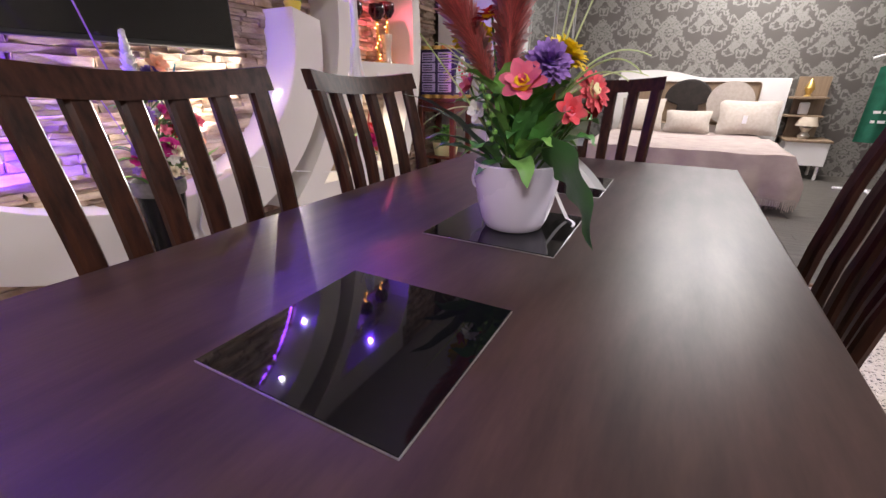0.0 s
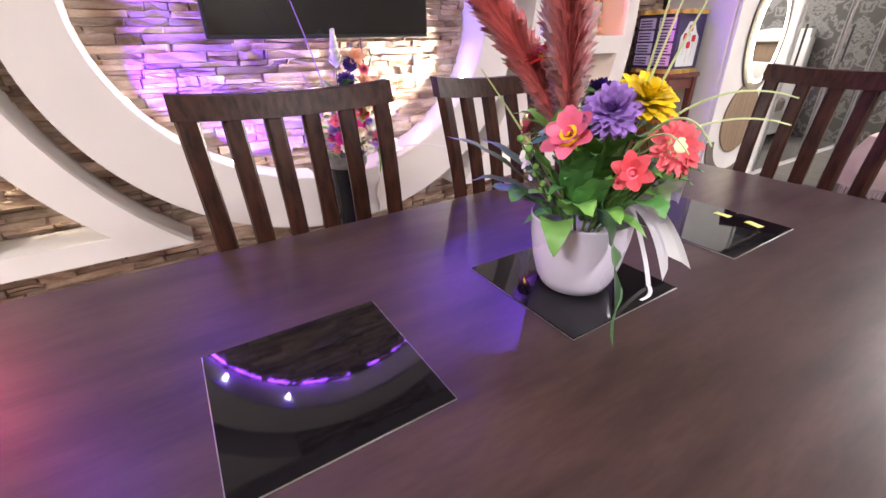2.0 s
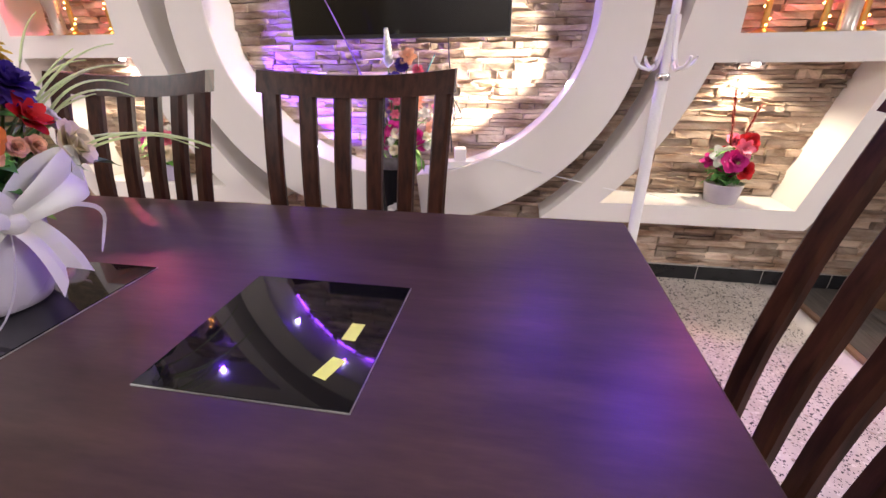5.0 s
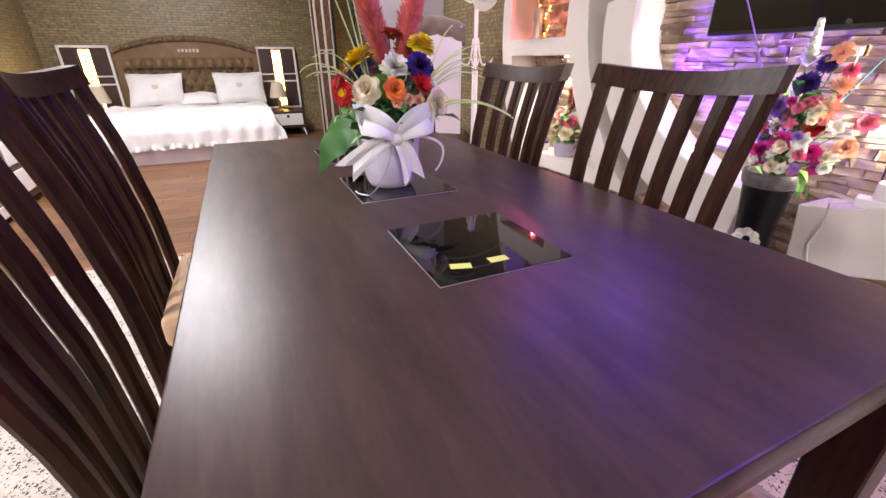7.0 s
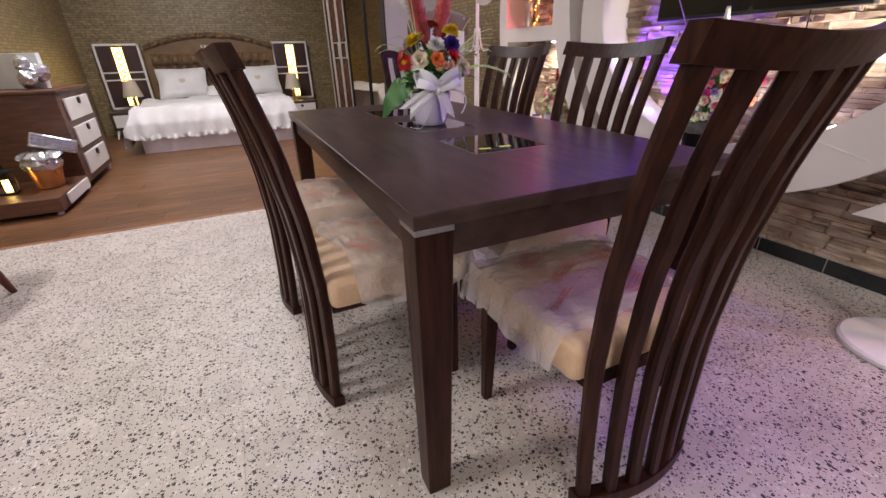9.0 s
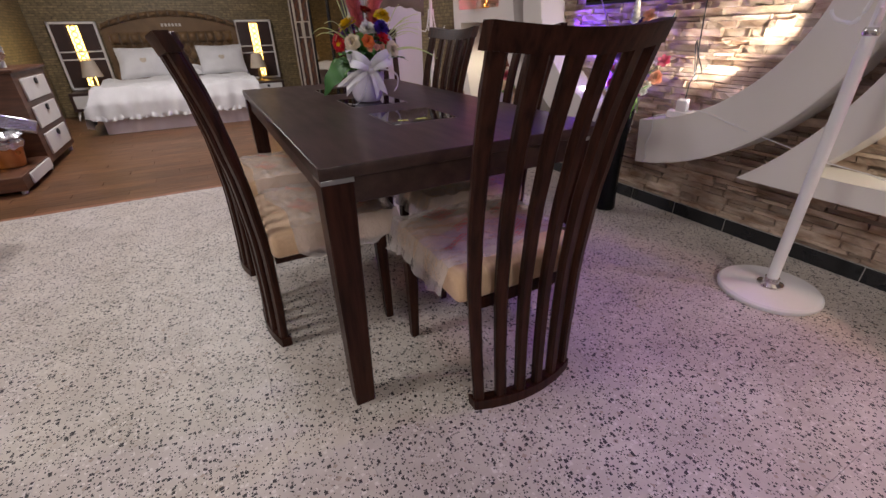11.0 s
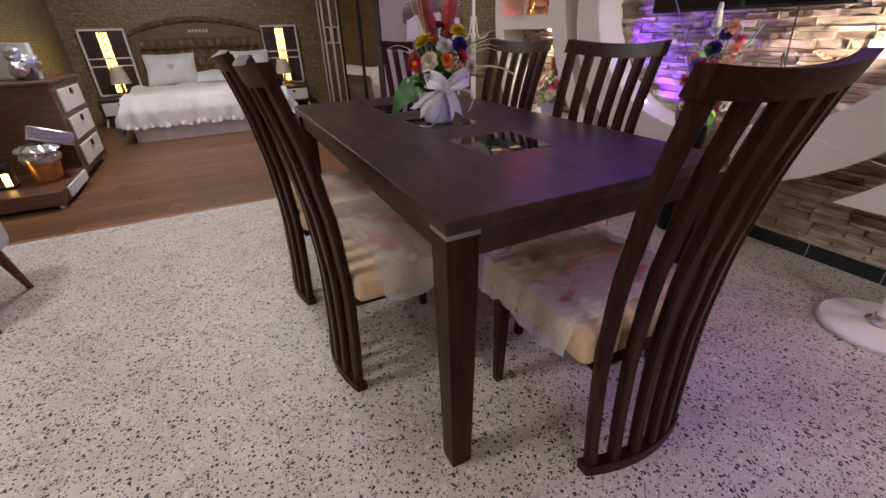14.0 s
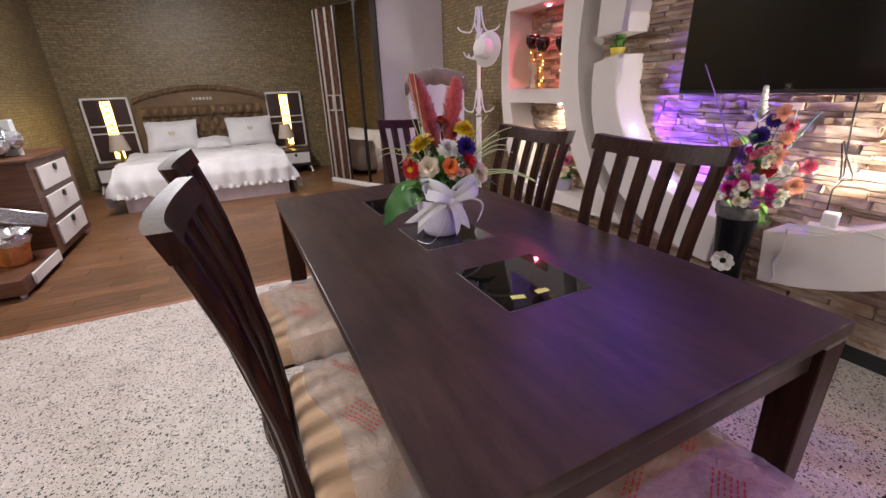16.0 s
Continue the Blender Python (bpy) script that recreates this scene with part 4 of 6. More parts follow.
leaf(bouquet, M_LEAF, at(0.070, -0.080, 0.905), at(0.125, -0.105, 0.915), at(0.182, -0.160, 0.782), 0.090, label="large drooping green leaf", n=18, fold=0.12, facing=(0.72, 0.62, 0.3))
# trailing sprig with round buds
stem(bouquet, at(0.0, -0.10, 0.90), at(0.0, -0.16, 1.0), at(-0.01, -0.165, 1.01), 0.0014)
for i in range(8):
    t = i / 7
    bm = bmesh.new()
    bmesh.ops.create_icosphere(bm, subdivisions=1, radius=0.0055, matrix=Matrix.Translation(at(0.004 * (-1) ** i - 0.004, -0.105 - 0.058 * t, 0.915 + 0.095 * t)))
    part("bud", bm, M_LEAFLIGHT, bouquet)
# pampas plumes: many fine hairs on a bowed stem
for base, mid, tip, spread, seed in (((-0.005, -0.075, 0.96), (0.01, -0.10, 1.10), (0.035, -0.157, 1.232), 0.030, 1), ((-0.015, -0.055, 0.96), (-0.045, -0.09, 1.09), (-0.12, -0.185, 1.225), 0.030, 2)):
    pts = arc(at(*base), at(*mid), at(*tip), 40)
    stem(bouquet, pts[0], pts[20], pts[40], 0.0016, M_PAMPAS)
    r2 = random.Random(seed)
    bm = bmesh.new()
    for i in range(8, 41):
        t = (i - 8) / 32
        reach = spread * (0.45 + 1.3 * math.sin(math.pi * min(1, 0.12 + 0.80 * t)) ** 1.0)
        d = (pts[min(i + 1, 40)] - pts[i - 1]).normalized()
        for k in range(95):
            a = r2.uniform(0, 6.28)
            out = Vector((math.cos(a), math.sin(a), 0))
            p0 = pts[i] + d * r2.uniform(-0.005, 0.005)
            p1 = p0 + out * reach * r2.uniform(0.25, 0.75) + d * reach * r2.uniform(0.5, 1.7) + Vector((0, 0, -0.12 * reach))
            w = out.cross(d).normalized() * 0.00042
            pm = (p0 + p1) / 2 + d * reach * 0.22
            q = [bm.verts.new(v) for v in (p0 - w, p0 + w, pm + w * 1.6, p1, pm - w * 1.6)]
            bm.faces.new(q)
    part("pampas_plume", bm, M_PAMPAS, bouquet, "feathery dusty rose plume")
# onion grass
GRASS = [((0.06, -0.04, 0.96), (0.12, 0.0, 1.10), (0.20, 0.085, 1.062)), ((0.06, -0.04, 0.96), (0.13, 0.02, 1.06), (0.20, 0.09, 1.030)), ((0.05, -0.04, 0.96), (0.09, -0.03, 1.12), (0.115, -0.02, 1.26)),
         ((0.05, -0.03, 0.96), (0.08, -0.03, 1.12), (0.095, -0.03, 1.27)), ((0.05, -0.03, 0.96), (0.11, -0.02, 1.14), (0.14, -0.02, 1.21)), ((0.06, -0.03, 0.97), (0.15, -0.08, 1.09), (0.205, -0.10, 1.03)),
         ((0.06, -0.03, 0.97), (0.14, -0.09, 1.06), (0.19, -0.11, 1.02)), ((-0.04, -0.03, 0.96), (-0.11, 0.0, 1.06), (-0.165, 0.0, 1.085)), ((-0.04, -0.02, 0.96), (-0.11, 0.02, 1.05), (-0.16, 0.02, 1.055)),
         ((-0.04, -0.02, 0.96), (-0.10, 0.02, 1.02), (-0.15, 0.03, 1.025)), ((-0.05, 0.0, 0.95), (-0.15, 0.06, 1.0), (-0.26, 0.085, 0.926)), ((-0.05, 0.0, 0.95), (-0.10, -0.02, 1.10), (-0.14, -0.01, 1.13)),
         ((-0.04, -0.02, 0.96), (-0.10, 0.0, 1.07), (-0.17, 0.01, 1.07)), ((-0.03, -0.08, 0.94), (-0.09, -0.11, 1.03), (-0.13, -0.14, 1.09)),
         ((-0.05, 0.02, 1.0), (-0.13, 0.02, 1.085), (-0.20, 0.035, 1.092)), ((-0.05, 0.02, 1.0), (-0.12, 0.03, 1.07), (-0.20, 0.045, 1.062)), ((-0.06, 0.03, 0.99), (-0.12, 0.03, 1.065), (-0.19, 0.05, 1.035)),
         ((-0.06, 0.03, 0.985), (-0.12, 0.035, 1.055), (-0.19, 0.055, 1.018)), ((-0.06, 0.055, 0.955), (-0.12, 0.10, 1.0), (-0.21, 0.150, 0.942)), ((-0.06, 0.055, 0.950), (-0.13, 0.105, 0.995), (-0.21, 0.155, 0.938))]
for a, b, c in GRASS:
    bm = bmesh.new()
    tube(bm, arc(at(*a), at(*b), at(*c), 14), 0.0023, 5, 0.40)
    part("grass_blade", bm, M_GRASS, bouquet)


# bow: two loops, two tails with notched ends, a knot and curled thin ribbons
def strip(parent, pts, widths, up, name, material, notch=0.0, label="", crease=0.05, swell=0.0):
    pts = [Vector(p) for p in pts]
    bm = bmesh.new()
    rows, n = [], len(pts) - 1
    for i, p in enumerate(pts):
        d = (pts[min(i + 1, n)] - pts[max(i - 1, 0)]).normalized()
        side = d.cross(Vector(up)).normalized()
        nor = side.cross(d)
        w = widths[0] + (widths[1] - widths[0]) * i / n + swell * math.sin(math.pi * i / n)
        row = []
        for s in (-1, -0.5, 0, 0.5, 1):
            q = p + side * s * w / 2 + nor * crease * w * math.cos(s * 4.5)
            if notch and i == n:
                q += d * notch * (abs(s) - 0.5)
            row.append(bm.verts.new(q))
        rows.append(row)
    for a, b in zip(rows, rows[1:]):
        for k in range(4):
            bm.faces.new((a[k], a[k + 1], b[k + 1], b[k]))
    return part(name, bm, material, parent, label)


bow_thing = thing("ribbon_bow", "white satin ribbon bow tied on the pot", "bow", pose(AX, AY, Z0))
KNOT = at(0.030, 0.046, 0.898)
for side in (1, -1):
    tip = at(0.112 if side > 0 else -0.052, 0.036 if side > 0 else 0.070, 0.940)
    front = arc(KNOT + Vector((0, 0.012, 0)), (KNOT + tip) / 2 + Vector((0, 0.055, 0.016)), tip, 9)
    back = arc(tip, (KNOT + tip) / 2 + Vector((0, -0.012, 0.022)), KNOT, 7)
    strip(bow_thing, front + back[1:], (0.028, 0.028), (0.0, -1, 0.0), "loop", M_RIBBON, swell=0.036, crease=0.08)
strip(bow_thing, arc(KNOT, at(0.080, 0.058, 0.890), at(0.140, 0.020, 0.826), 10), (0.026, 0.056), (-0.3, -1, 0.1), "tail", M_RIBBON, 0.03, crease=0.09)
strip(bow_thing, arc(KNOT, at(0.008, 0.066, 0.872), at(-0.006, 0.058, 0.802), 10), (0.026, 0.056), (0.15, -1, 0.1), "tail", M_RIBBON, 0.03, crease=0.09)
bm = bmesh.new()
bmesh.ops.create_icosphere(bm, subdivisions=2, radius=0.016, matrix=Matrix.Translation(KNOT + Vector((0.0, 0.008, -0.004))) @ Matrix.Diagonal((1.1, 0.7, 1.0, 1)))
part("knot", bm, M_RIBBON, bow_thing)
strip(bow_thing, arc(KNOT, at(0.065, 0.075, 0.80), at(0.100, 0.040, 0.7655), 12), (0.007, 0.007), (0, -0.6, 1), "curl", M_RIBBON)
strip(bow_thing, arc(at(0.100, 0.040, 0.7655), at(0.125, 0.020, 0.7655), at(0.120, -0.01, 0.7655), 8), (0.007, 0.005), (0, 0, 1), "curl", M_RIBBON)
strip(bow_thing, arc(KNOT, at(-0.10, 0.06, 0.90), at(-0.100, 0.020, 0.835), 10) + arc(at(-0.100, 0.020, 0.835), at(-0.098, 0.01, 0.81), at(-0.075, 0.03, 0.805), 6)[1:], (0.007, 0.006), (0, -1, 0.2), "curl", M_RIBBON)


# ---- feature wall things ----
tv = thing("television", "flat black television hung on the stone wall", "television", pose(0, 0, 0))
bm = bmesh.new()
box(bm, (-1.565, -0.370, 1.143), (-1.522, 0.583, 1.690), 0.006)
part("casing", bm, M_PLASTIC, tv)
bm = bmesh.new()
box(bm, (-1.5215, -0.360, 1.160), (-1.5185, 0.573, 1.680), 0.001)
part("screen", bm, M_SCREEN, tv, "dark glossy screen")
bm = bmesh.new()
box(bm, (-1.72, -0.05, 1.30), (-1.56, 0.25, 1.50), 0.004)
part("bracket", bm, M_PLASTIC, tv)

bm = bmesh.new()
tube(bm, [(-1.68, 0.30, 1.16), (-1.68, 0.305, 1.06), (-1.675, 0.318, 0.93), (-1.67, 0.335, 0.82), (-1.675, 0.328, 0.79), (-1.67, 0.318, 0.86), (-1.675, 0.297, 0.94), (-1.672, 0.303, 0.955), (-1.67, 0.322, 0.90), (-1.67, 0.362, 0.825), (-1.675, 0.365, 0.80), (-1.675, 0.335, 0.795), (-1.68, 0.31, 0.75), (-1.66, 0.32, 0.64)], 0.0032, 6)
solid("power_cable", bm, M_PLASTIC, "black power cable looped below the television", "cable", kind="", smooth=True)
strip_box = thing("power_strip", "white power strip on the gypsum ring", "power strip", pose(-1.575, 0.375, 0.588, 0, 8, 14))
bm = bmesh.new()
box(bm, (-0.025, -0.07, 0), (0.025, 0.07, 0.035), 0.005)
part("body", bm, M_WHITE, strip_box)
bm = bmesh.new()
box(bm, (-0.02, -0.03, 0.035), (0.02, 0.025, 0.095), 0.006)
part("plug", bm, M_WHITE, strip_box)
bm = bmesh.new()
tube(bm, [(-1.555, 0.44, 0.635), (-1.505, 0.50, 0.648), (-1.505, 0.57, 0.638), (-1.505, 0.73, 0.594), (-1.53, 0.84, 0.566), (-1.53, 0.92, 0.55), (-1.505, 1.07, 0.523), (-1.505, 1.22, 0.512), (-1.56, 1.32, 0.475)], 0.0022, 6)
solid("white_cable", bm, M_WHITE, "thin white cable trailing over the gypsum ring", "cable", kind="", smooth=True)
bm = bmesh.new()
tube(bm, [(-1.555, 0.31, 0.60), (-1.505, 0.262, 0.588), (-1.504, 0.268, 0.50), (-1.505, 0.245, 0.423), (-1.504, 0.262, 0.36), (-1.506, 0.25, 0.325)], 0.003, 6)
solid("white_cable", bm, M_WHITE, "thin white cable hanging over the ring's end", "cable", kind="", smooth=True)

# floor vase with a large bouquet
VX, VY = -1.44, 0.085
vase = thing("floor_vase", "tall black vase with silver rim holding mixed silk flowers", "vase", pose(VX, VY, 0))
bm = bmesh.new()
lathe(bm, [(0.0, 0.0), (0.060, 0.0), (0.066, 0.01), (0.060, 0.10), (0.058, 0.25), (0.066, 0.45), (0.082, 0.615)], 40)
part("body", bm, M_BLACK, vase)
bm = bmesh.new()
lathe(bm, [(0.083, 0.615), (0.090, 0.625), (0.094, 0.66), (0.092, 0.672), (0.086, 0.67), (0.080, 0.62), (0.0, 0.60)], 40)
part("rim", bm, mat("frosted silver grey rim", (0.16, 0.15, 0.145), (0.09, 0.085, 0.08), 0.4, 40, metal=0.3), vase, "wide silvery rim")
bm = bmesh.new()
for i in range(8):
    petal(bm, pose(0, 0, 0, 0, 0, 45 * i) @ pose(0, 0, 0, 0, -12, 0), 0.052, 0.045, 0.1)
bm.transform(look((0.068, 0.020, 0.415), (-1.0, -0.25, 0.415)))
orn = part("flower_ornament", bm, M_IVORY, vase, "white flower ornament with dark heart")
bm = bmesh.new()
bmesh.ops.create_icosphere(bm, subdivisions=2, radius=0.014, matrix=Matrix.Translation((0.076, 0.022, 0.415)))
part("ornament_heart", bm, M_BLACK, orn)
rng = random.Random(21)
VB = [("dahlia", M_PEACH, 0.040, 0.115, 0.905, 0.062), ("rose", M_PEACH, -0.01, 0.185, 0.785, 0.050), ("rose", M_MAGENTA, 0.07, 0.03, 0.79, 0.052), ("rose", M_CREAM, 0.09, 0.045, 0.775, 0.035),
      ("carnation", M_MAGENTA, 0.05, 0.125, 0.765, 0.042), ("lily", M_IVORY, 0.08, 0.10, 0.80, 0.045), ("lily", M_IVORY, 0.07, 0.09, 0.755, 0.04), ("dahlia", M_PEACH, 0.0, 0.12, 0.975, 0.046),
      ("lily", M_PEACH, 0.0, 0.09, 1.07, 0.055), ("lily", M_PINK, -0.02, 0.205, 0.865, 0.05), ("carnation", M_INDIGO, 0.02, 0.03, 0.98, 0.055), ("carnation", M_PURPLE, 0.04, -0.02, 0.90, 0.06),
      ("rose", M_RED, 0.02, 0.09, 0.84, 0.045), ("rose", M_MAGENTA, 0.06, -0.03, 0.75, 0.045), ("lily", M_IVORY, 0.02, 0.15, 0.85, 0.04), ("rose", M_PEACH, 0.03, -0.05, 0.93, 0.04),
      ("carnation", M_INDIGO, 0.0, 0.06, 1.04, 0.045), ("carnation", M_PINK, -0.01, 0.125, 1.02, 0.035), ("rose", M_PINK, 0.07, -0.05, 0.83, 0.04), ("rose", M_MAGENTA, 0.05, 0.15, 0.72, 0.035)]
for i in range(52):
    # smaller blossoms crowd the mouth of the vase and thin out upwards
    a, up = rng.uniform(-1.5, 1.5), rng.random() ** 1.6
    rr = rng.uniform(0.07, 0.125) * (1 - 0.35 * up)
    VB.append((rng.choice(["rose", "lily", "carnation"]), rng.choice([M_PINK, M_MAGENTA, M_IVORY, M_PURPLE, M_PINK, M_CREAM, M_IVORY]),
               rr * math.cos(a), 0.055 + 1.15 * rr * math.sin(a), 0.70 + 0.24 * up, rng.uniform(0.022, 0.034)))
for i, (kind, material, dx, dy, z, r) in enumerate(VB):
    flower(vase, kind, material, (dx, dy, z), (0.9, (dy - 0.05) * 3 + rng.uniform(-0.2, 0.2), 0.35), 0.76 * r, 100 + i)
    stem(vase, (0, 0, 0.62), (dx * 0.2, dy * 0.2, 0.75), (dx, dy, z), 0.0025)
for i in range(30):
    a, z = rng.uniform(-1.9, 1.9), rng.uniform(0.68, 0.98)
    r = rng.uniform(0.07, 0.15)
    leaf(vase, rng.choice([M_LEAF, M_LEAFLIGHT]), (0.02 * math.cos(a), 0.03 * math.sin(a), z - 0.04), (0.6 * r * math.cos(a), 0.7 * r * math.sin(a), z + 0.03), (r * math.cos(a) * 0.8, r * 1.2 * math.sin(a), z), 0.035, n=6)
for c in ((0.06, 0.235, 0.77), (0.04, 0.15, 0.60), (0.07, 0.13, 0.57)):
    leaf(vase, M_LEAFLIGHT, (0.05, 0.08, 0.70), (0.07, 0.15, 0.72), c, 0.03, n=8)
bm = bmesh.new()
r2 = random.Random(3)
for i in range(70):
    t = i / 69
    petal(bm, pose(0.0, 0.0, 1.03 + 0.13 * t, 0, 0, i * 137.5) @ pose(0, 0, 0, 0, -(30 + 30 * t), 0), 0.042 * (1 - 0.5 * t), 0.022, 0.2, n=3)
part("white_spike", bm, M_IVORY, vase, "white flower spike")
stem(vase, (0, 0, 0.62), (0.0, -0.01, 0.85), (0, 0, 1.06), 0.003)
for pts, r, material in (([(0.0, -0.01, 0.65), (0.05, -0.06, 0.95), (0.08, -0.12, 1.12), (0.14, -0.19, 1.27)], 0.0045, M_PURPLE), ([(0, 0.02, 0.7), (-0.02, 0.10, 0.9), (-0.05, 0.19, 1.08)], 0.006, mat("teal feather", (0.03, 0.16, 0.17), (0.02, 0.1, 0.12), 0.6, 20)),
                         ([(0, 0.04, 0.7), (0.0, 0.14, 0.95), (0.0, 0.13, 1.09)], 0.003, M_IVORY), ([(0, -0.02, 0.7), (0.02, -0.10, 0.9), (0.05, -0.16, 1.02)], 0.003, M_PURPLE)):
    bm = bmesh.new()
    tube(bm, arc(pts[0], pts[1], pts[-1], 12), r, 6, 0.5)
    part("twig", bm, material, vase)


def pot_plant(m, pot_mat, pot_r, pot_h, blooms, spread, height, seed, label, plume=None, taper=0.8, group="", size=1.0):
    r3 = random.Random(seed)
    ob = thing("potted_flowers", label, "potted plant", m, group)
    bm = bmesh.new()
    lathe(bm, [(0.0, 0.0), (pot_r * taper, 0.0), (pot_r * taper * 1.03, 0.004), (pot_r, pot_h), (pot_r * 0.95, pot_h + 0.002), (pot_r * 0.9, pot_h - 0.012), (0, pot_h - 0.015)], 28)
    part("pot", bm, pot_mat, ob)
    for i, (kind, material) in enumerate(blooms):
        a = i * 2.4 + r3.uniform(0, 0.6)
        rr, z = spread * r3.uniform(0.25, 0.8), pot_h + height * r3.uniform(0.25, 0.9)
        p = (rr * math.cos(a), rr * math.sin(a), z)
        flower(ob, kind, material, p, (0.7 + p[0] * 6, p[1] * 6, 0.5), size * r3.uniform(0.024, 0.036), seed * 50 + i)
        stem(ob, (0, 0, pot_h - 0.02), (p[0] * 0.3, p[1] * 0.3, (pot_h + z) / 2), p, 0.002)
    for i in range(int(40 * size)):
        a, z = r3.uniform(0, 6.28), pot_h + height * r3.uniform(0.0, 0.75)
        rr = spread * r3.uniform(0.5, 1.15)
        leaf(ob, r3.choice([M_LEAF, M_LEAFLIGHT, M_LEAFLIGHT]), (0.2 * rr * math.cos(a), 0.2 * rr * math.sin(a), z - 0.02), (0.6 * rr * math.cos(a), 0.6 * rr * math.sin(a), z + 0.03), (rr * math.cos(a), rr * math.sin(a), z + r3.uniform(-0.03, 0.02)), size * r3.uniform(0.02, 0.034), n=5)
    for tip, width in plume or ():
        pts = arc((0, 0, pot_h), (tip[0] * 0.3, tip[1] * 0.3, tip[2] * 0.6), tip, 24)
        bm = bmesh.new()
        for i in range(8, 25):
            for k in range(26):
                a = r3.uniform(0, 6.28)
                o = Vector((math.cos(a), math.sin(a), 0)) * width * r3.uniform(0.3, 1)
                d = (pts[min(24, i + 1)] - pts[i - 1]).normalized()
                w = o.cross(d).normalized() * 0.0012
                bm.faces.new([bm.verts.new(v) for v in (pts[i] - w, pts[i] + w, pts[i] + o + d * width * r3.uniform(0.8, 1.8))])
        part("plume", bm, M_DARKPLUME, ob, "dark red feathery plume")
    return ob


SHELF = 0.462
pot_plant(pose(-1.60, -1.27, SHELF), M_LILACPOT, 0.078, 0.088, [("rose", M_CREAM), ("lily", M_PINK), ("rose", M_CREAM), ("rose", M_PINK), ("rose", M_CREAM), ("lily", M_MAGENTA), ("rose", M_IVORY), ("lily", M_PINK), ("rose", M_CREAM), ("rose", M_PEACH), ("lily", M_PINK), ("rose", M_IVORY)], 0.115, 0.25, 31, "lilac pot of cream and pink flowers with a dark red plume", [((-0.03, 0.03, 0.42), 0.055), ((-0.03, -0.03, 0.40), 0.045)], group="pots in the wall niches", size=1.55)
pot_plant(pose(-1.61, 1.56, SHELF), mat("silver wrapped pot", (0.5, 0.46, 0.5), (0.4, 0.36, 0.4), 0.4, 9), 0.078, 0.085, [("lily", M_PINK), ("rose", M_PINK), ("lily", M_IVORY), ("rose", M_RED), ("rose", M_RED), ("rose", M_MAGENTA), ("rose", M_PINK), ("lily", M_MAGENTA), ("rose", M_RED), ("rose", M_MAGENTA)], 0.085, 0.20, 33, "silver wrapped pot of red and pink roses", [((-0.02, -0.04, 0.46), 0.02), ((0.01, 0.05, 0.40), 0.016)], group="pots in the wall niches", size=1.7)
for side, ang in ((-1, 177), (1, 3)):
    (iy, iz), (oy, oz) = ring_point(radians(ang), True), ring_point(radians(ang), False)
    pot_plant(pose(-1.60, (iy + oy) / 2, (iz + oz) / 2 + 0.008), M_YELLOWPOT, 0.045, 0.05, [], 0.055, 0.10, 35 + side, "small green plant in yellow pot", taper=0.7, group="yellow pots in the ring notches")
# small dish with a violet candle
dish = thing("candle_dish", "small white dish with violet candle", "candle", pose(-1.60, -1.50, SHELF))
bm = bmesh.new()
lathe(bm, [(0, 0), (0.04, 0), (0.046, 0.03), (0.044, 0.05), (0.04, 0.04), (0, 0.03)], 24)
part("dish", bm, M_WHITE, dish)
bm = bmesh.new()
lathe(bm, [(0, 0.03), (0.034, 0.03), (0.034, 0.058), (0, 0.06)], 24)
part("candle", bm, M_INDIGO, dish)


def goblet(m, tall, group):
    g = thing("goblet", "dark red goblet on a lit twisted stem", "goblet", m, group)
    bm = bmesh.new()
    lathe(bm, [(0.0, 0.0), (0.05, 0.0), (0.05, 0.006), (0.012, 0.02), (0.009, tall)], 20)
    part("stem", bm, M_GOLD, g)
    bm = bmesh.new()
    lathe(bm, [(0.0, tall), (0.03, tall + 0.01), (0.054, tall + 0.05), (0.052, tall + 0.09), (0.048, tall + 0.10), (0.046, tall + 0.088), (0.0, tall + 0.03)], 24)
    part("bowl", bm, M_WINE, g)
    for i in range(10):
        bm = bmesh.new()
        a = i * 1.3
        bmesh.ops.create_icosphere(bm, subdivisions=1, radius=0.0045, matrix=Matrix.Translation((0.014 * math.cos(a), 0.014 * math.sin(a), 0.03 + tall * i / 11)))
        part("fairy_light", bm, M_FAIRY, g)
    return g


for side in (-1, 1):
    for dy, tall in ((1.60, 0.16), (1.40, 0.18)):
        goblet(pose(-1.64, YW + side * dy, 1.921), tall, "goblets in the upper niches")
    for k, (dy, tall, dx) in enumerate(((1.80, 0.28, 0.02), (1.66, 0.25, 0.04), (1.48, 0.24, 0.0))):
        goblet(pose(-1.64 + dx, YW + side * dy, SILL[side] + 0.001), tall, "goblets in the upper niches")
    bm = bmesh.new()
    lathe(bm, [(0, 0), (0.035, 0), (0.03, 0.01), (0.028, 0.10), (0.04, 0.16), (0.038, 0.18), (0.034, 0.16), (0, 0.1)], 20)
    ob = solid("crystal_vase", bm, M_SILVER, "small cut crystal vase among the goblets", "vase", kind="", smooth=True, group="crystal vases")
    ob.matrix_world = pose(-1.58, YW + side * 1.73, SILL[side] + 0.001)


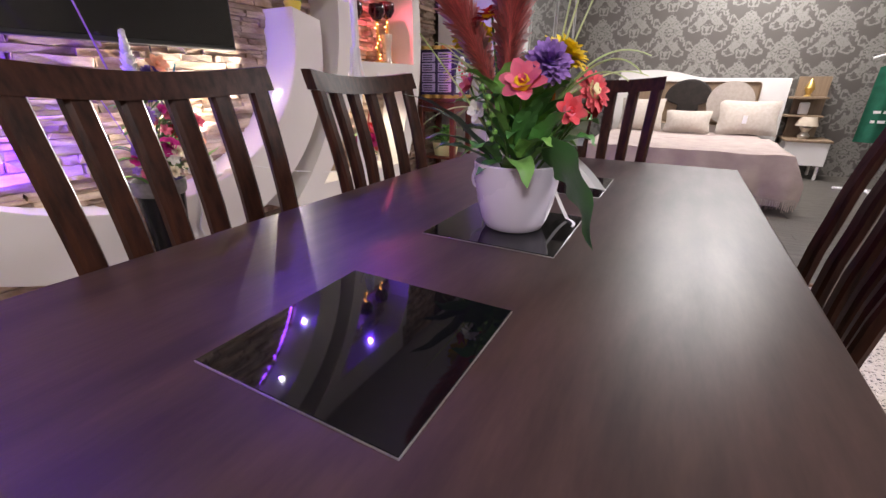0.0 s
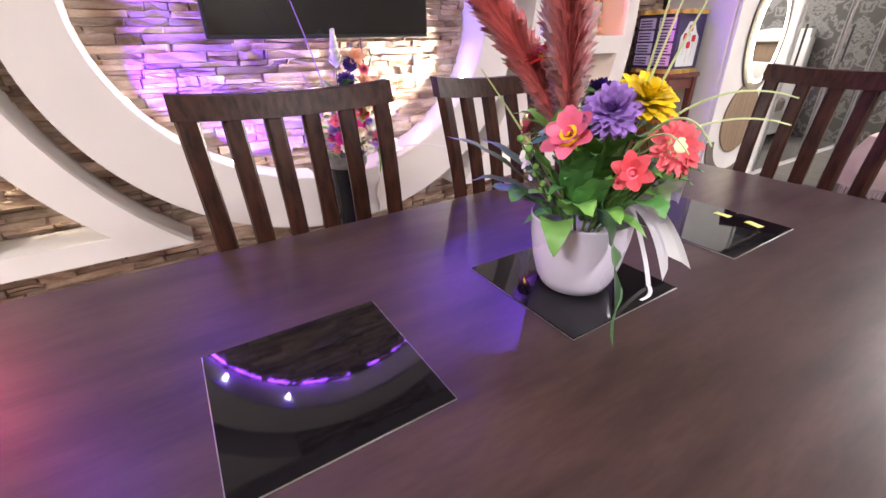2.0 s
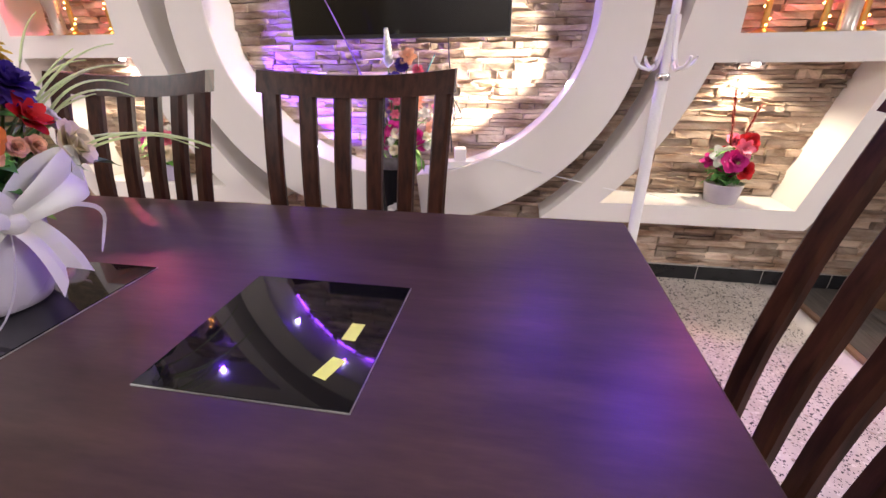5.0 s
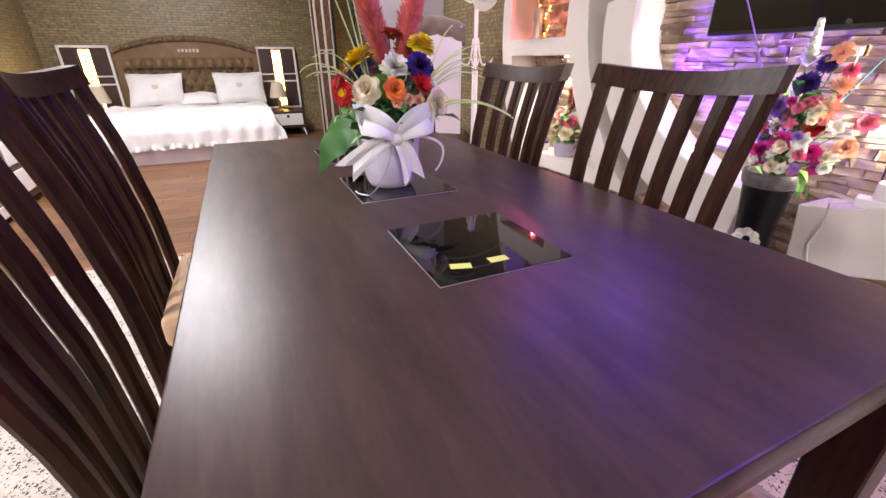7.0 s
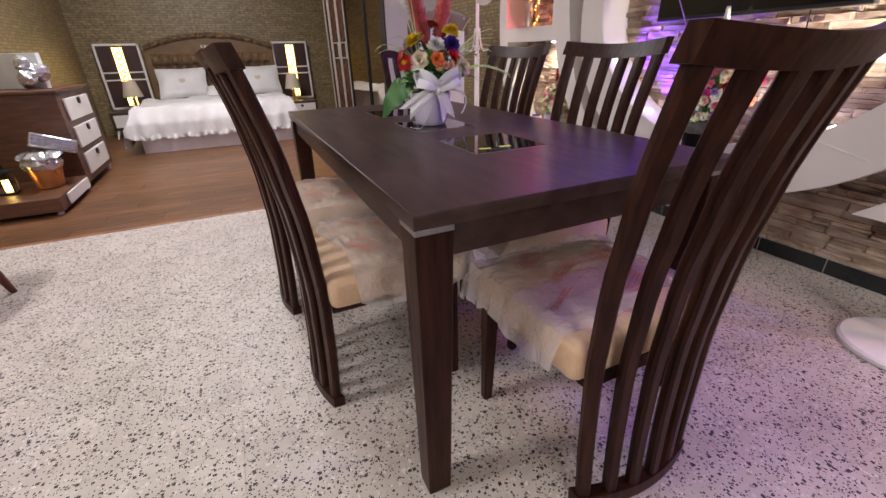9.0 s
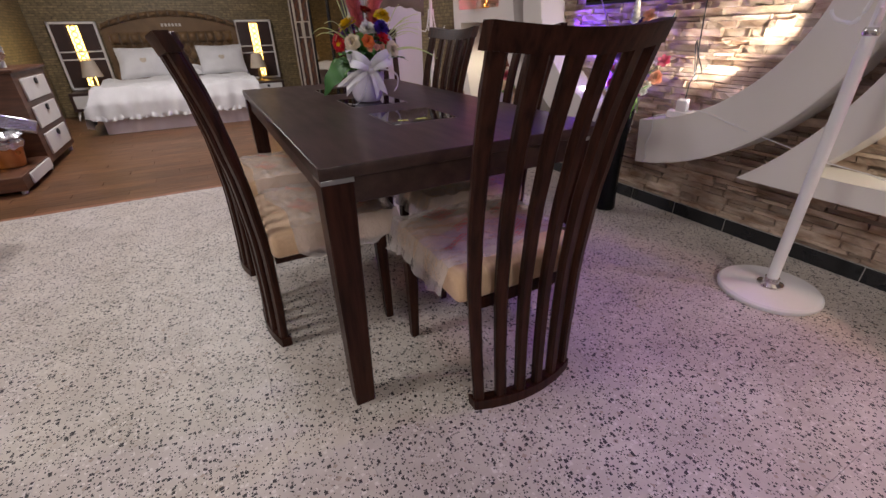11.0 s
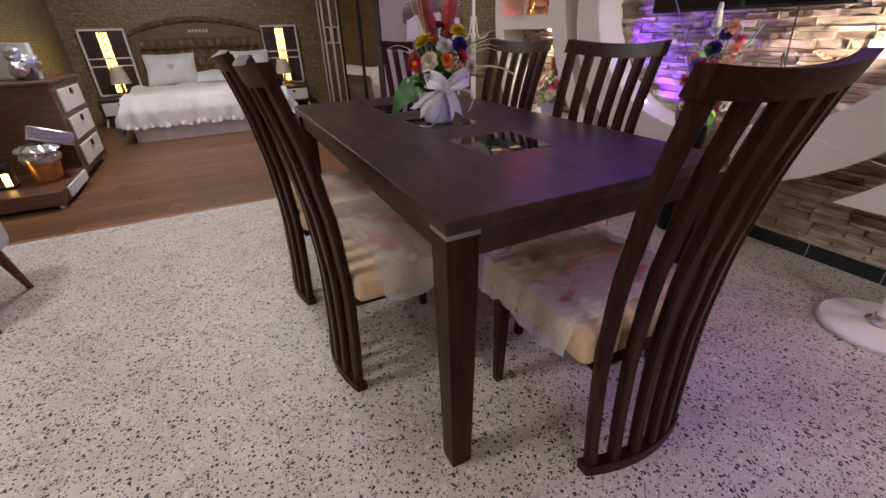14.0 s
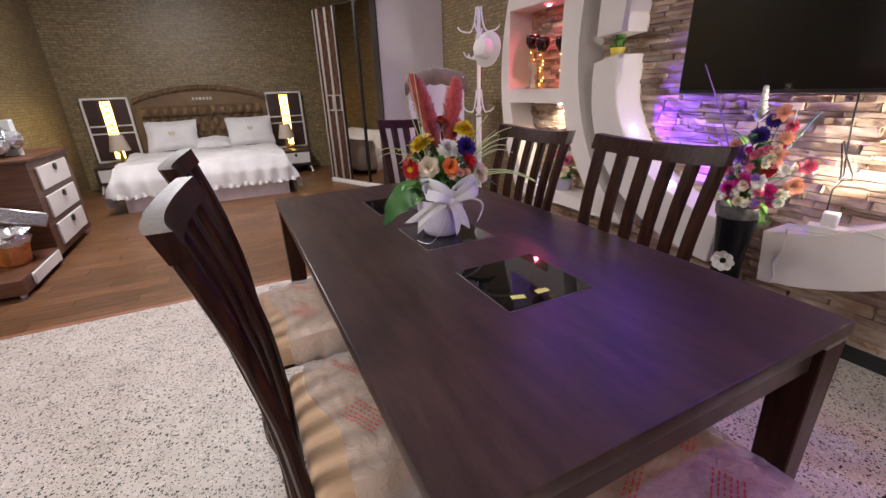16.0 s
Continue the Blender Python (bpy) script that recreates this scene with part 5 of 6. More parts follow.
# ---- coat stands ----
def coat_stand(m):
    ob = thing("coat_stand", "white lacquered metal coat stand with curved hooks", "coat stand", m, "coat stands")
    bm = bmesh.new()
    lathe(bm, [(0, 0), (0.185, 0), (0.19, 0.006), (0.19, 0.018), (0.182, 0.026), (0.06, 0.034), (0, 0.034)], 48)
    part("base", bm, M_WHITE, ob)
    bm = bmesh.new()
    lathe(bm, [(0.05, 0.033), (0.048, 0.042), (0.030, 0.050), (0.026, 0.07)], 28)
    part("collar", bm, M_CHROME, ob, "chrome collar")
    bm = bmesh.new()
    tube(bm, [(0, 0, 0.04), (0, 0, 1.0)], 0.021, 20)
    tube(bm, [(0, 0, 1.0), (0, 0, 1.72)], 0.014, 16)
    part("pole", bm, M_WHITE, ob)
    bm = bmesh.new()
    lathe(bm, [(0.021, 0.985), (0.024, 0.99), (0.024, 1.003), (0.02, 1.01)], 24)
    part("joint", bm, M_CHROME, ob, "chrome joint")
    for z, reach, count, off in ((1.03, 0.115, 4, 20), (1.42, 0.13, 4, 65), (1.60, 0.15, 4, 20)):
        for i in range(count):
            a = radians(off + 360 * i / count)
            c, s = math.cos(a), math.sin(a)
            bm = bmesh.new()
            pts = arc((0.018 * c, 0.018 * s, z + 0.16), (0.030 * c, 0.030 * s, z - 0.03), (reach * 0.6 * c, reach * 0.6 * s, z - 0.005), 8) + arc((reach * 0.6 * c, reach * 0.6 * s, z - 0.005), (reach * c, reach * s, z + 0.002), (reach * c * 1.05, reach * s * 1.05, z + 0.035), 5)[1:]
            tube(bm, pts, 0.007, 8, 0.8)
            part("hook", bm, M_WHITE, ob)
    return ob


stand = coat_stand(pose(-1.30, 1.13, 0))
copy_thing(stand, pose(-1.22, -1.86, 0, 0, 0, 30))
bm = bmesh.new()
lathe(bm, [(0.0, 0.09), (0.07, 0.085), (0.085, 0.06), (0.088, 0.0), (0.15, -0.015), (0.152, -0.02), (0.085, -0.006), (0.08, 0.05), (0, 0.08)], 28)
hat = solid("hat", bm, M_GREYWHITE, "pale brimmed hat hung on the coat stand", "hat", kind="", smooth=True)
hat.matrix_world = pose(-1.22, -1.76, 1.47, 35, 80, 55) @ Matrix.Diagonal((0.82, 0.82, 0.9, 1))

# ---- square mahogany stand with gift box and plants ----
EX0, EX1, EY0, EY1 = -1.66, -1.32, 2.33, 2.67
etagere = thing("plant_stand", "reddish mahogany stand with an open lower shelf", "side table", pose(0, 0, 0))
bm = bmesh.new()
box(bm, (EX0 - 0.01, EY0 - 0.01, 0.875), (EX1 + 0.01, EY1 + 0.01, 0.905), 0.006)
part("top", bm, M_MAHOGANY, etagere)
for z in (0.42,):
    bm = bmesh.new()
    box(bm, (EX0 + 0.005, EY0 + 0.005, z), (EX1 - 0.005, EY1 - 0.005, z + 0.02), 0.003)
    part("shelf", bm, M_MAHOGANY, etagere)
for ax_, ay_ in ((EX0, EY0), (EX0, EY1), (EX1, EY0), (EX1, EY1)):
    cx, cy = ax_ + (0.022 if ax_ == EX0 else -0.022), ay_ + (0.022 if ay_ == EY0 else -0.022)
    bm = bmesh.new()
    bar(bm, [((cx, cy, z), (w, 0, 0), (0, w, 0)) for z, w in ((0, 0.016), (0.5, 0.021), (0.875, 0.022))], 0.003)
    part("leg", bm, M_MAHOGANY, etagere)
for lo, hi in (((EX0 + 0.03, EY0 + 0.008, 0.80), (EX1 - 0.03, EY0 + 0.026, 0.875)), ((EX1 - 0.026, EY0 + 0.03, 0.80), (EX1 - 0.008, EY1 - 0.03, 0.875)), ((EX0 + 0.03, EY1 - 0.026, 0.80), (EX1 - 0.03, EY1 - 0.008, 0.875))):
    bm = bmesh.new()
    box(bm, lo, hi, 0.002)
    part("apron", bm, M_MAHOGANY, etagere)
gift = thing("gift_box", "tall navy carton with gold rims and wine glass picture", "box", pose(-1.50, 2.49, 0.906, 0, 0, 0))
bm = bmesh.new()
box(bm, (-0.14, -0.14, 0.02), (0.16, 0.16, 0.36), 0.004)
part("carton", bm, M_NAVYBOX, gift)
for z in (0.0, 0.355):
    for gx, gy in ((-0.09, -0.145), (0.01, -0.145), (0.11, -0.145), (0.165, -0.09), (0.165, 0.01), (0.165, 0.11)):
        bm = bmesh.new()
        lathe(bm, [(0.0, z), (0.05, z), (0.05, z + 0.025), (0.0, z + 0.027)], 20, (gx * 0.9, gy * 0.9, 0))
        part("gold_rim", bm, M_GOLD, gift)
for row in range(4):
    for col in range(2):
        bm = bmesh.new()
        box(bm, (-0.125 + col * 0.145, -0.1435, 0.045 + row * 0.075), (-0.005 + col * 0.145, -0.1415, 0.11 + row * 0.075), 0.001)
        pr = part("printed_panel", bm, M_LILACPRINT, gift, smooth=False)
        bm = bmesh.new()
        for k in range(3):
            box(bm, (-0.115 + col * 0.145, -0.1448, 0.055 + row * 0.075 + k * 0.017), (-0.03 + col * 0.145, -0.1440, 0.063 + row * 0.075 + k * 0.017))
        part("print_bar", bm, M_NAVYBOX, pr, smooth=False)
bm = bmesh.new()
pts = [(-0.10, 0.04), (0.11, 0.04), (0.11, 0.22), (0.07, 0.25), (0.03, 0.31), (-0.03, 0.31), (-0.07, 0.25), (-0.10, 0.22)]
rings_to_faces(bm, [[(x, y, z) for y, z in pts] for x in (0.1605, 0.1625)])
part("picture_panel", bm, M_CARTON, gift, "white arched picture panel", smooth=False)
for y, z in ((-0.05, 0.20), (0.05, 0.19), (0.0, 0.15), (0.0, 0.25)):
    bm = bmesh.new()
    lathe(bm, [(0, 0), (0.02, 0.002), (0.024, 0.02), (0.02, 0.04), (0, 0.042)], 14)
    bm.transform(Matrix.Translation((0.1635, y, z)) @ Matrix.Diagonal((0.06, 1, 1, 1)))
    gl = part("glass_picture", bm, M_RED, gift, "red painted glass")
    bm = bmesh.new()
    box(bm, (0.1628, y - 0.003, z - 0.09), (0.1638, y + 0.003, z))
    part("stem_picture", bm, M_SILVER, gl, smooth=False)
pot_plant(pose(-1.47, 2.47, 0.441), M_PALEPOT, 0.115, 0.11, [], 0.16, 0.17, 41, "leafy green plant in pale yellow tin pot", taper=0.8, size=1.3)
pot_plant(pose(-1.58, 2.36, 0.0), mat("brown basket pot", (0.2, 0.11, 0.06), (0.15, 0.08, 0.04), 0.7, 30), 0.07, 0.12, [("zinnia", M_CORAL), ("lily", M_RED), ("rose", M_CORAL)], 0.13, 0.22, 42, "green plant with red blooms in brown pot")
pot_plant(pose(-1.44, 2.50, 0.0), mat("clay pot", (0.3, 0.13, 0.07), (0.24, 0.1, 0.05), 0.7, 30), 0.06, 0.10, [("rose", M_RED)], 0.12, 0.22, 43, "bushy green plant in clay pot")

# ---- white wardrobe with lit round mirror ----
WX = -1.20
ward = thing("wardrobe", "white wardrobe with lit round mirror and mirrored doors", "wardrobe", pose(0, 0, 0))
bm = bmesh.new()
box(bm, (X_WALL + 0.06, 2.72, 0.0), (WX, 5.55, 2.25), 0.005)
part("carcass", bm, M_GREYWHITE, ward)
bm = bmesh.new()
box(bm, (WX + 0.002, 2.74, 0.06), (WX + 0.022, 3.62, 2.22), 0.004)
door = part("door", bm, M_GREYWHITE, ward, "white door with round mirror")


def disc(bm, y, z, a, b, x0, x1, n=48, hole=0.0):
    rings = []
    if hole:
        for i in range(n):
            t = 2 * math.pi * i / n
            c, s = math.cos(t), math.sin(t)
            rings.append([(x0, y + a * c, z + b * s), (x1, y + a * c, z + b * s), (x1, y + a * hole * c, z + b * hole * s), (x0, y + a * hole * c, z + b * hole * s)])
        return rings_to_faces(bm, rings, closed=True)
    return rings_to_faces(bm, [[(x, y + a * math.cos(2 * math.pi * i / n), z + b * math.sin(2 * math.pi * i / n)) for i in range(n)] for x in (x0, x1)])


bm = bmesh.new()
disc(bm, 3.18, 1.15, 0.27, 0.40, WX + 0.023, WX + 0.035)
part("round_panel", bm, M_GREYWOOD, door, "grey brown round veneer panel")
bm = bmesh.new()
disc(bm, 3.18, 1.13, 0.195, 0.305, WX + 0.036, WX + 0.042)
part("round_mirror", bm, M_MIRROR, door, "round mirror glass")
bm = bmesh.new()
disc(bm, 3.18, 1.13, 0.205, 0.315, WX + 0.037, WX + 0.046, hole=0.95)
part("lit_ring", bm, M_RINGLED, door, "lit warm white ring")
bm = bmesh.new()
disc(bm, 3.12, 0.56, 0.24, 0.25, WX + 0.023, WX + 0.033)
part("round_panel", bm, M_OAK, door, "brown round veneer panel")
bm = bmesh.new()
rings = []
for i in range(25):
    a = math.pi + math.pi * i / 24
    rings.append([(x, 3.14 + r * math.cos(a) * 1.2, 0.42 + r * math.sin(a)) for x, r in ((WX + 0.0225, 0.25), (WX + 0.031, 0.25), (WX + 0.031, 0.33), (WX + 0.0225, 0.33))])
rings_to_faces(bm, rings)
part("curved_inlay", bm, M_GREYWOOD, door, "dark curved inlay")
for y0, y1 in ((3.66, 4.58), (4.60, 5.52)):
    bm = bmesh.new()
    box(bm, (WX + 0.002, y0, 0.06), (WX + 0.02, y1, 2.22), 0.003)
    d = part("door", bm, M_MIRROR, ward, "tall mirrored door", smooth=False)
    for y in (y0 - 0.012, y1 - 0.012):
        bm = bmesh.new()
        box(bm, (WX + 0.021, y, 0.06), (WX + 0.035, y + 0.024, 2.22), 0.003)
        part("door_frame", bm, M_STEEL, d)
    bm = bmesh.new()
    tube(bm, [(WX + 0.05, y0 + 0.06, 0.9), (WX + 0.05, y0 + 0.06, 1.2)], 0.008, 8)
    part("handle", bm, M_PLASTIC, d)

# ---- white bedroom set by the damask wall ----
bedb = thing("double_bed", "white double bed with beige bedspread and oval headboard", "bed", pose(0, 0, 0))
bm = bmesh.new()
box(bm, (-0.55, 5.72, 0.05), (1.34, 5.86, 1.10), 0.012)
head = part("headboard", bm, M_GREYWHITE, bedb, "white shaped headboard")
bm = bmesh.new()
pts = [(-0.53, 1.1), (-0.53, 1.19), (-0.1, 1.20), (0.15, 1.17), (0.4, 1.11), (0.5, 1.1)]
rings_to_faces(bm, [[(x, y, z) for x, z in pts] for y in (5.73, 5.85)])
part("crest", bm, M_GREYWHITE, head, smooth=False)
bm = bmesh.new()
box(bm, (-0.30, 5.705, 0.55), (1.06, 5.722, 1.06), 0.04)
part("veneer_panel", bm, M_OAK, head, "brown oak veneer panel")
bm = bmesh.new()
cap = [(0.27 * math.cos(radians(a)), 0.05 + 0.24 * math.sin(radians(a))) for a in range(0, 181, 12)]
outline = cap + [(-0.22, 0.02), (-0.11, -0.02), (-0.12, -0.27), (0.15, -0.27), (0.13, -0.02), (0.22, 0.02)]
rings_to_faces(bm, [[(0.32 + k * x, y, 0.80 + k * z) for x, z in outline] for y, k in ((5.705, 0.97), (5.68, 1.0), (5.668, 0.94))])
part("dark_pad", bm, mat("dark brown felt", (0.020, 0.013, 0.010), (0.014, 0.009, 0.007), 0.85, 20), head, "dark brown cap shaped upholstered pad")
bm = bmesh.new()
disc(bm, 0, 0, 0.25, 0.25, -0.03, 0.03)
bm.transform(Matrix.Translation((0.78, 5.69, 0.82)) @ pose(0, 0, 0, 0, 0, -90))
part("pale_pad", bm, M_BEIGEPILLOW, head, "round pale upholstered pad")
bm = bmesh.new()
box(bm, (-0.52, 3.66, 0.04), (1.16, 5.72, 0.32), 0.015)
part("base", bm, M_GREYWHITE, bedb)
bm = bmesh.new()
box(bm, (-0.53, 3.68, 0.30), (1.15, 5.70, 0.46), 0.05, segments=4)
part("mattress", bm, M_BEIGE, bedb)


def spread_cloth(x0, x1, y0, y1, top, drop, seed, overhang=0.04):
    """A bedspread that lies on the mattress and falls in folds over its foot and sides."""
    bm = bmesh.new()

    def fn(u, v):
        a, b = u * 1.5 - 0.25, v * 1.25
        x, y = x0 + (x1 - x0) * min(1, max(0, a)), y1 + (y0 - y1) * min(1, b)
        z = top + 0.012 * noise.noise((x * 3 + seed, y * 3, 0))
        if a < 0 or a > 1:
            d = (-a if a < 0 else a - 1) / 0.25
            fold = overhang * (1.0 + math.sin(y * 22 + seed) * 0.5)
            x += (-1 if a < 0 else 1) * fold * min(1, d * 1.6)
            z -= drop * d
        if b > 1:
            d = (b - 1) / 0.25
            y -= overhang * (1.0 + math.sin(x * 20 + seed) * 0.5) * min(1, d * 1.6)
            z = min(z, top - drop * d)
        return (x, y, z + 0.006 * noise.noise((x * 9, y * 9, seed)))

    return sheet(bm, 60, 50, fn)


spread_b = thing("bedspread", "pinkish beige fringed bedspread on the bed", "bedspread", pose(0, 0, 0))
part("cover", spread_cloth(-0.53, 1.165, 3.655, 5.0, 0.475, 0.36, 4, 0.085), M_BEIGE, spread_b)
fringe_rng = random.Random(17)
edge = [(1.165 + 0.10 + 0.03 * math.sin(y * 22 + 4), y) for y in (5.0 - 1.34 * i / 150 for i in range(151))]
edge += [(x, 3.655 - 0.10 - 0.03 * math.sin(x * 20 + 4)) for x in (1.23 - 1.78 * i / 200 for i in range(201))]
bm = bmesh.new()
for x, y in edge:
    drop, sway = fringe_rng.uniform(0.06, 0.10), fringe_rng.uniform(-0.012, 0.012)
    tube(bm, [(x, y, 0.135), (x + sway, y + sway, 0.125 - drop)], 0.0045, 4, 0.6)
tagged(part("fringe", bm, M_BEIGEPILLOW, spread_b, "knotted beige thread fringe"), kind="stuff")
for x, y, z, w, h, turn, lab in ((-0.18, 5.52, 0.66, 0.52, 0.42, 0, "oatmeal linen cushion with a bow"), (0.98, 5.50, 0.66, 0.62, 0.42, 0, "oatmeal linen cushion with a bow"), (0.36, 5.36, 0.60, 0.50, 0.28, 0, "small oatmeal lumbar cushion")):
    bm = bmesh.new()
    cushion(bm, (0, 0, 0), (w, h, 0.16), 0.45)
    ob = solid("cushion", bm, M_BEIGEPILLOW, lab, "cushion", kind="", smooth=True, group="cushions on the beige bed")
    ob.matrix_world = pose(x, y, z, 68, 0, turn)
bm = bmesh.new()
box(bm, (0.92, 5.38, 0.60), (0.965, 5.385, 0.69), 0.001)
solid("price_tag", bm, M_WHITE, "white paper tag hanging on the cushion", "tag", kind="")
night = thing("bedside_unit", "white bedside drawer with brown ladder shelves", "bedside table", pose(0, 0, 0))
bm = bmesh.new()
box(bm, (1.40, 5.45, 0.16), (1.80, 5.88, 0.42), 0.006)
part("body", bm, M_GREYWHITE, night)
bm = bmesh.new()
box(bm, (1.38, 5.43, 0.42), (1.82, 5.89, 0.445), 0.004)
part("top", bm, M_OAK, night)
bm = bmesh.new()
box(bm, (1.42, 5.84, 0.445), (1.72, 5.88, 1.12), 0.004)
part("back_panel", bm, M_OAK, night)
for z in (0.68, 0.88):
    bm = bmesh.new()
    box(bm, (1.34, 5.62, z), (1.70, 5.86, z + 0.022), 0.003)
    part("shelf", bm, M_OAK, night)
for x in (1.44, 1.76):
    for y in (5.49, 5.84):
        bm = bmesh.new()
        tube(bm, [(x, y, 0), (x, y, 0.16)], 0.016, 10)
        part("leg", bm, M_GREYWHITE, night)
bm = bmesh.new()
lathe(bm, [(0, 0), (0.05, 0), (0.06, 0.03), (0.03, 0.07), (0.06, 0.12), (0.02, 0.15), (0.0, 0.15)], 20)
lamp_b = thing("table_lamp", "small silvery table lamp on the bedside unit", "lamp", pose(1.58, 5.66, 0.446))
part("foot", bm, M_SILVER, lamp_b)
bm = bmesh.new()
lathe(bm, [(0.11, 0.14), (0.08, 0.24), (0.076, 0.24), (0.105, 0.14)], 24)
part("shade", bm, M_CREAMSHADE, lamp_b)
bm = bmesh.new()
lathe(bm, [(0, 0), (0.045, 0), (0.02, 0.02), (0.05, 0.09), (0.03, 0.15), (0.0, 0.2)], 14)
ob = solid("ornament", bm, M_GOLD, "gilded ornament on the upper shelf", "ornament", kind="", smooth=True)
ob.matrix_world = pose(1.52, 5.73, 0.903)
bm = bmesh.new()
box(bm, (-0.05, -0.02, 0), (0.05, 0.02, 0.14), 0.02)
ob = solid("ornament", bm, M_GREYWHITE, "white ornament on the middle shelf", "ornament", kind="", smooth=True)
ob.matrix_world = pose(1.52, 5.73, 0.703)
# green garment on a white stand
garment = thing("garment_stand", "green shirt hung on a white metal stand", "clothes stand", pose(2.08, 5.05, 0.0))
bm = bmesh.new()
tube(bm, [(-0.25, 0, 0.012), (0.25, 0, 0.012)], 0.012, 8)
tube(bm, [(0, 0, 0.012), (0, 0, 1.38)], 0.012, 8)
tube(bm, [(0, -0.2, 0.012), (0, 0.2, 0.012)], 0.012, 8)
tube(bm, [(-0.28, 0, 1.27), (0.0, 0, 1.37), (0.28, 0, 1.27)], 0.01, 8)
part("frame", bm, M_WHITE, garment)
bm = bmesh.new()
for sgn in (1, -1):
    sheet(bm, 24, 24, lambda u, v: ((u - 0.5) * (0.50 + 0.03 * v) + 0.04, sgn * 0.035 * math.sin(math.pi * u) + 0.02 * math.sin(u * 21) * v - 0.015, 1.27 - 0.78 * v - 0.08 * abs(2 * u - 1) * (1 - v)))
shirt = part("shirt", bm, M_GREENCLOTH, garment, "green cotton shirt with white print")
bm = bmesh.new()
for r in range(2):
    x = -0.16
    rr = random.Random(r)
    while x < 0.16:
        w = rr.uniform(0.03, 0.06)
        box(bm, (x, -0.068, 0.77 - r * 0.09), (x + w, -0.064, 0.795 - r * 0.09))
        x += w + 0.02
part("print_bar", bm, M_WHITE, shirt, "white unreadable print", smooth=False)
bm = bmesh.new()
disc(bm, 0, 0.98, 0.075, 0.075, -0.002, 0.002, 24, 0.72)
bm.transform(Matrix.Translation((0, -0.066, 0)) @ pose(0, 0, 0, 0, 0, 90))
part("round_print", bm, M_WHITE, shirt, "white round print", smooth=False)

# ---- bedroom with brown velvet bed ----
BX0, BX1, BY0, BYH = 0.0, 1.82, -4.55, -6.36
beda = thing("double_bed", "double bed with tufted bronze velvet headboard", "bed", pose(0, 0, 0))


def head_top(x):
    t = (x - 0.87) / 0.88
    return 1.385 - 0.165 * t * t


bm = bmesh.new()
rings = []
for i in range(41):
    x = -0.01 + 1.76 * i / 40
    rings.append([(x, BYH, 0.2), (x, BYH, head_top(x) - 0.01), (x, BYH - 0.1, head_top(x) - 0.01), (x, BYH - 0.1, 0.2)])
rings_to_faces(bm, rings)
part("headboard", bm, M_VELVET, beda, "arched bronze velvet headboard")


def tufted(x0, x1, z0, z1, nx, nz, depth):
    """Puffed quilting between buttons."""
    bm = bmesh.new()

    def fn(u, v):
        x = x0 + (x1 - x0) * u
        lo, hi = z0(x), z1(x)
        z = lo + (hi - lo) * v
        a, b = u * nx, v * nz
        puff = abs(math.sin(math.pi * (a + b) / 1.0) * math.sin(math.pi * (a - b) / 1.0)) ** 0.45 if nz > 1 else abs(math.sin(math.pi * a)) ** 0.5 * math.sin(math.pi * v) ** 0.5
        return (x, BYH + 0.004 + depth * puff, z)

    return sheet(bm, nx * 8, max(8, nz * 8), fn)


part("tufted_panel", tufted(0.06, 1.68, lambda x: 0.55, lambda x: 0.94, 12, 2, 0.07), M_VELVET, beda)
part("channelled_panel", tufted(0.06, 1.68, lambda x: 0.94, lambda x: 1.095, 13, 1, 0.07), M_VELVET, beda)
part("tufted_rim", tufted(-0.01, 1.75, lambda x: head_top(x) - 0.085, lambda x: head_top(x) - 0.008, 14, 1, 0.07), M_VELVET, beda)
bm = bmesh.new()
for k in range(6):
    box(bm, (0.735 + k * 0.046, BYH + 0.006, 1.165), (0.735 + k * 0.046 + 0.03, BYH + 0.012, 1.205), 0.002)
part("metal_badge", bm, M_SILVER, beda, "row of plain metal bars", smooth=False)
bm = bmesh.new()
box(bm, (BX0 + 0.06, BYH, 0.02), (BX1 - 0.06, BY0 - 0.05, 0.30), 0.01)
part("base", bm, M_CABINET, beda)
bm = bmesh.new()
box(bm, (BX0 + 0.04, BYH + 0.02, 0.28), (BX1 - 0.04, BY0 - 0.02, 0.47), 0.06, segments=4)
part("mattress", bm, M_LINEN, beda)
bm = bmesh.new()
rings = []
path = [(BX0 + 0.03, BYH + 0.2)] + [(BX0 + 0.03, BYH + 0.2 + (BY0 - BYH - 0.2) * i / 24) for i in range(1, 25)] + [(BX0 + 0.03 + (BX1 - BX0 - 0.06) * i / 48, BY0) for i in range(1, 49)] + [(BX1 - 0.03, BY0 - (BY0 - BYH - 0.2) * i / 24) for i in range(1, 25)]
for i, (x, y) in enumerate(path):
    k = 0.010 * math.sin(i * 1.9)
    rings.append([(x, y + k, 0.005), (x, y + k * 0.6, 0.30), (x, y + k * 0.6 - 0.012, 0.30), (x, y + k - 0.012, 0.005)])
rings_to_faces(bm, rings)
valance = part("valance", bm, mat("pinkish white valance", (0.70, 0.62, 0.61), (0.64, 0.56, 0.55), 0.85, 6, bump=0.2), beda, "pinkish white gathered valance")


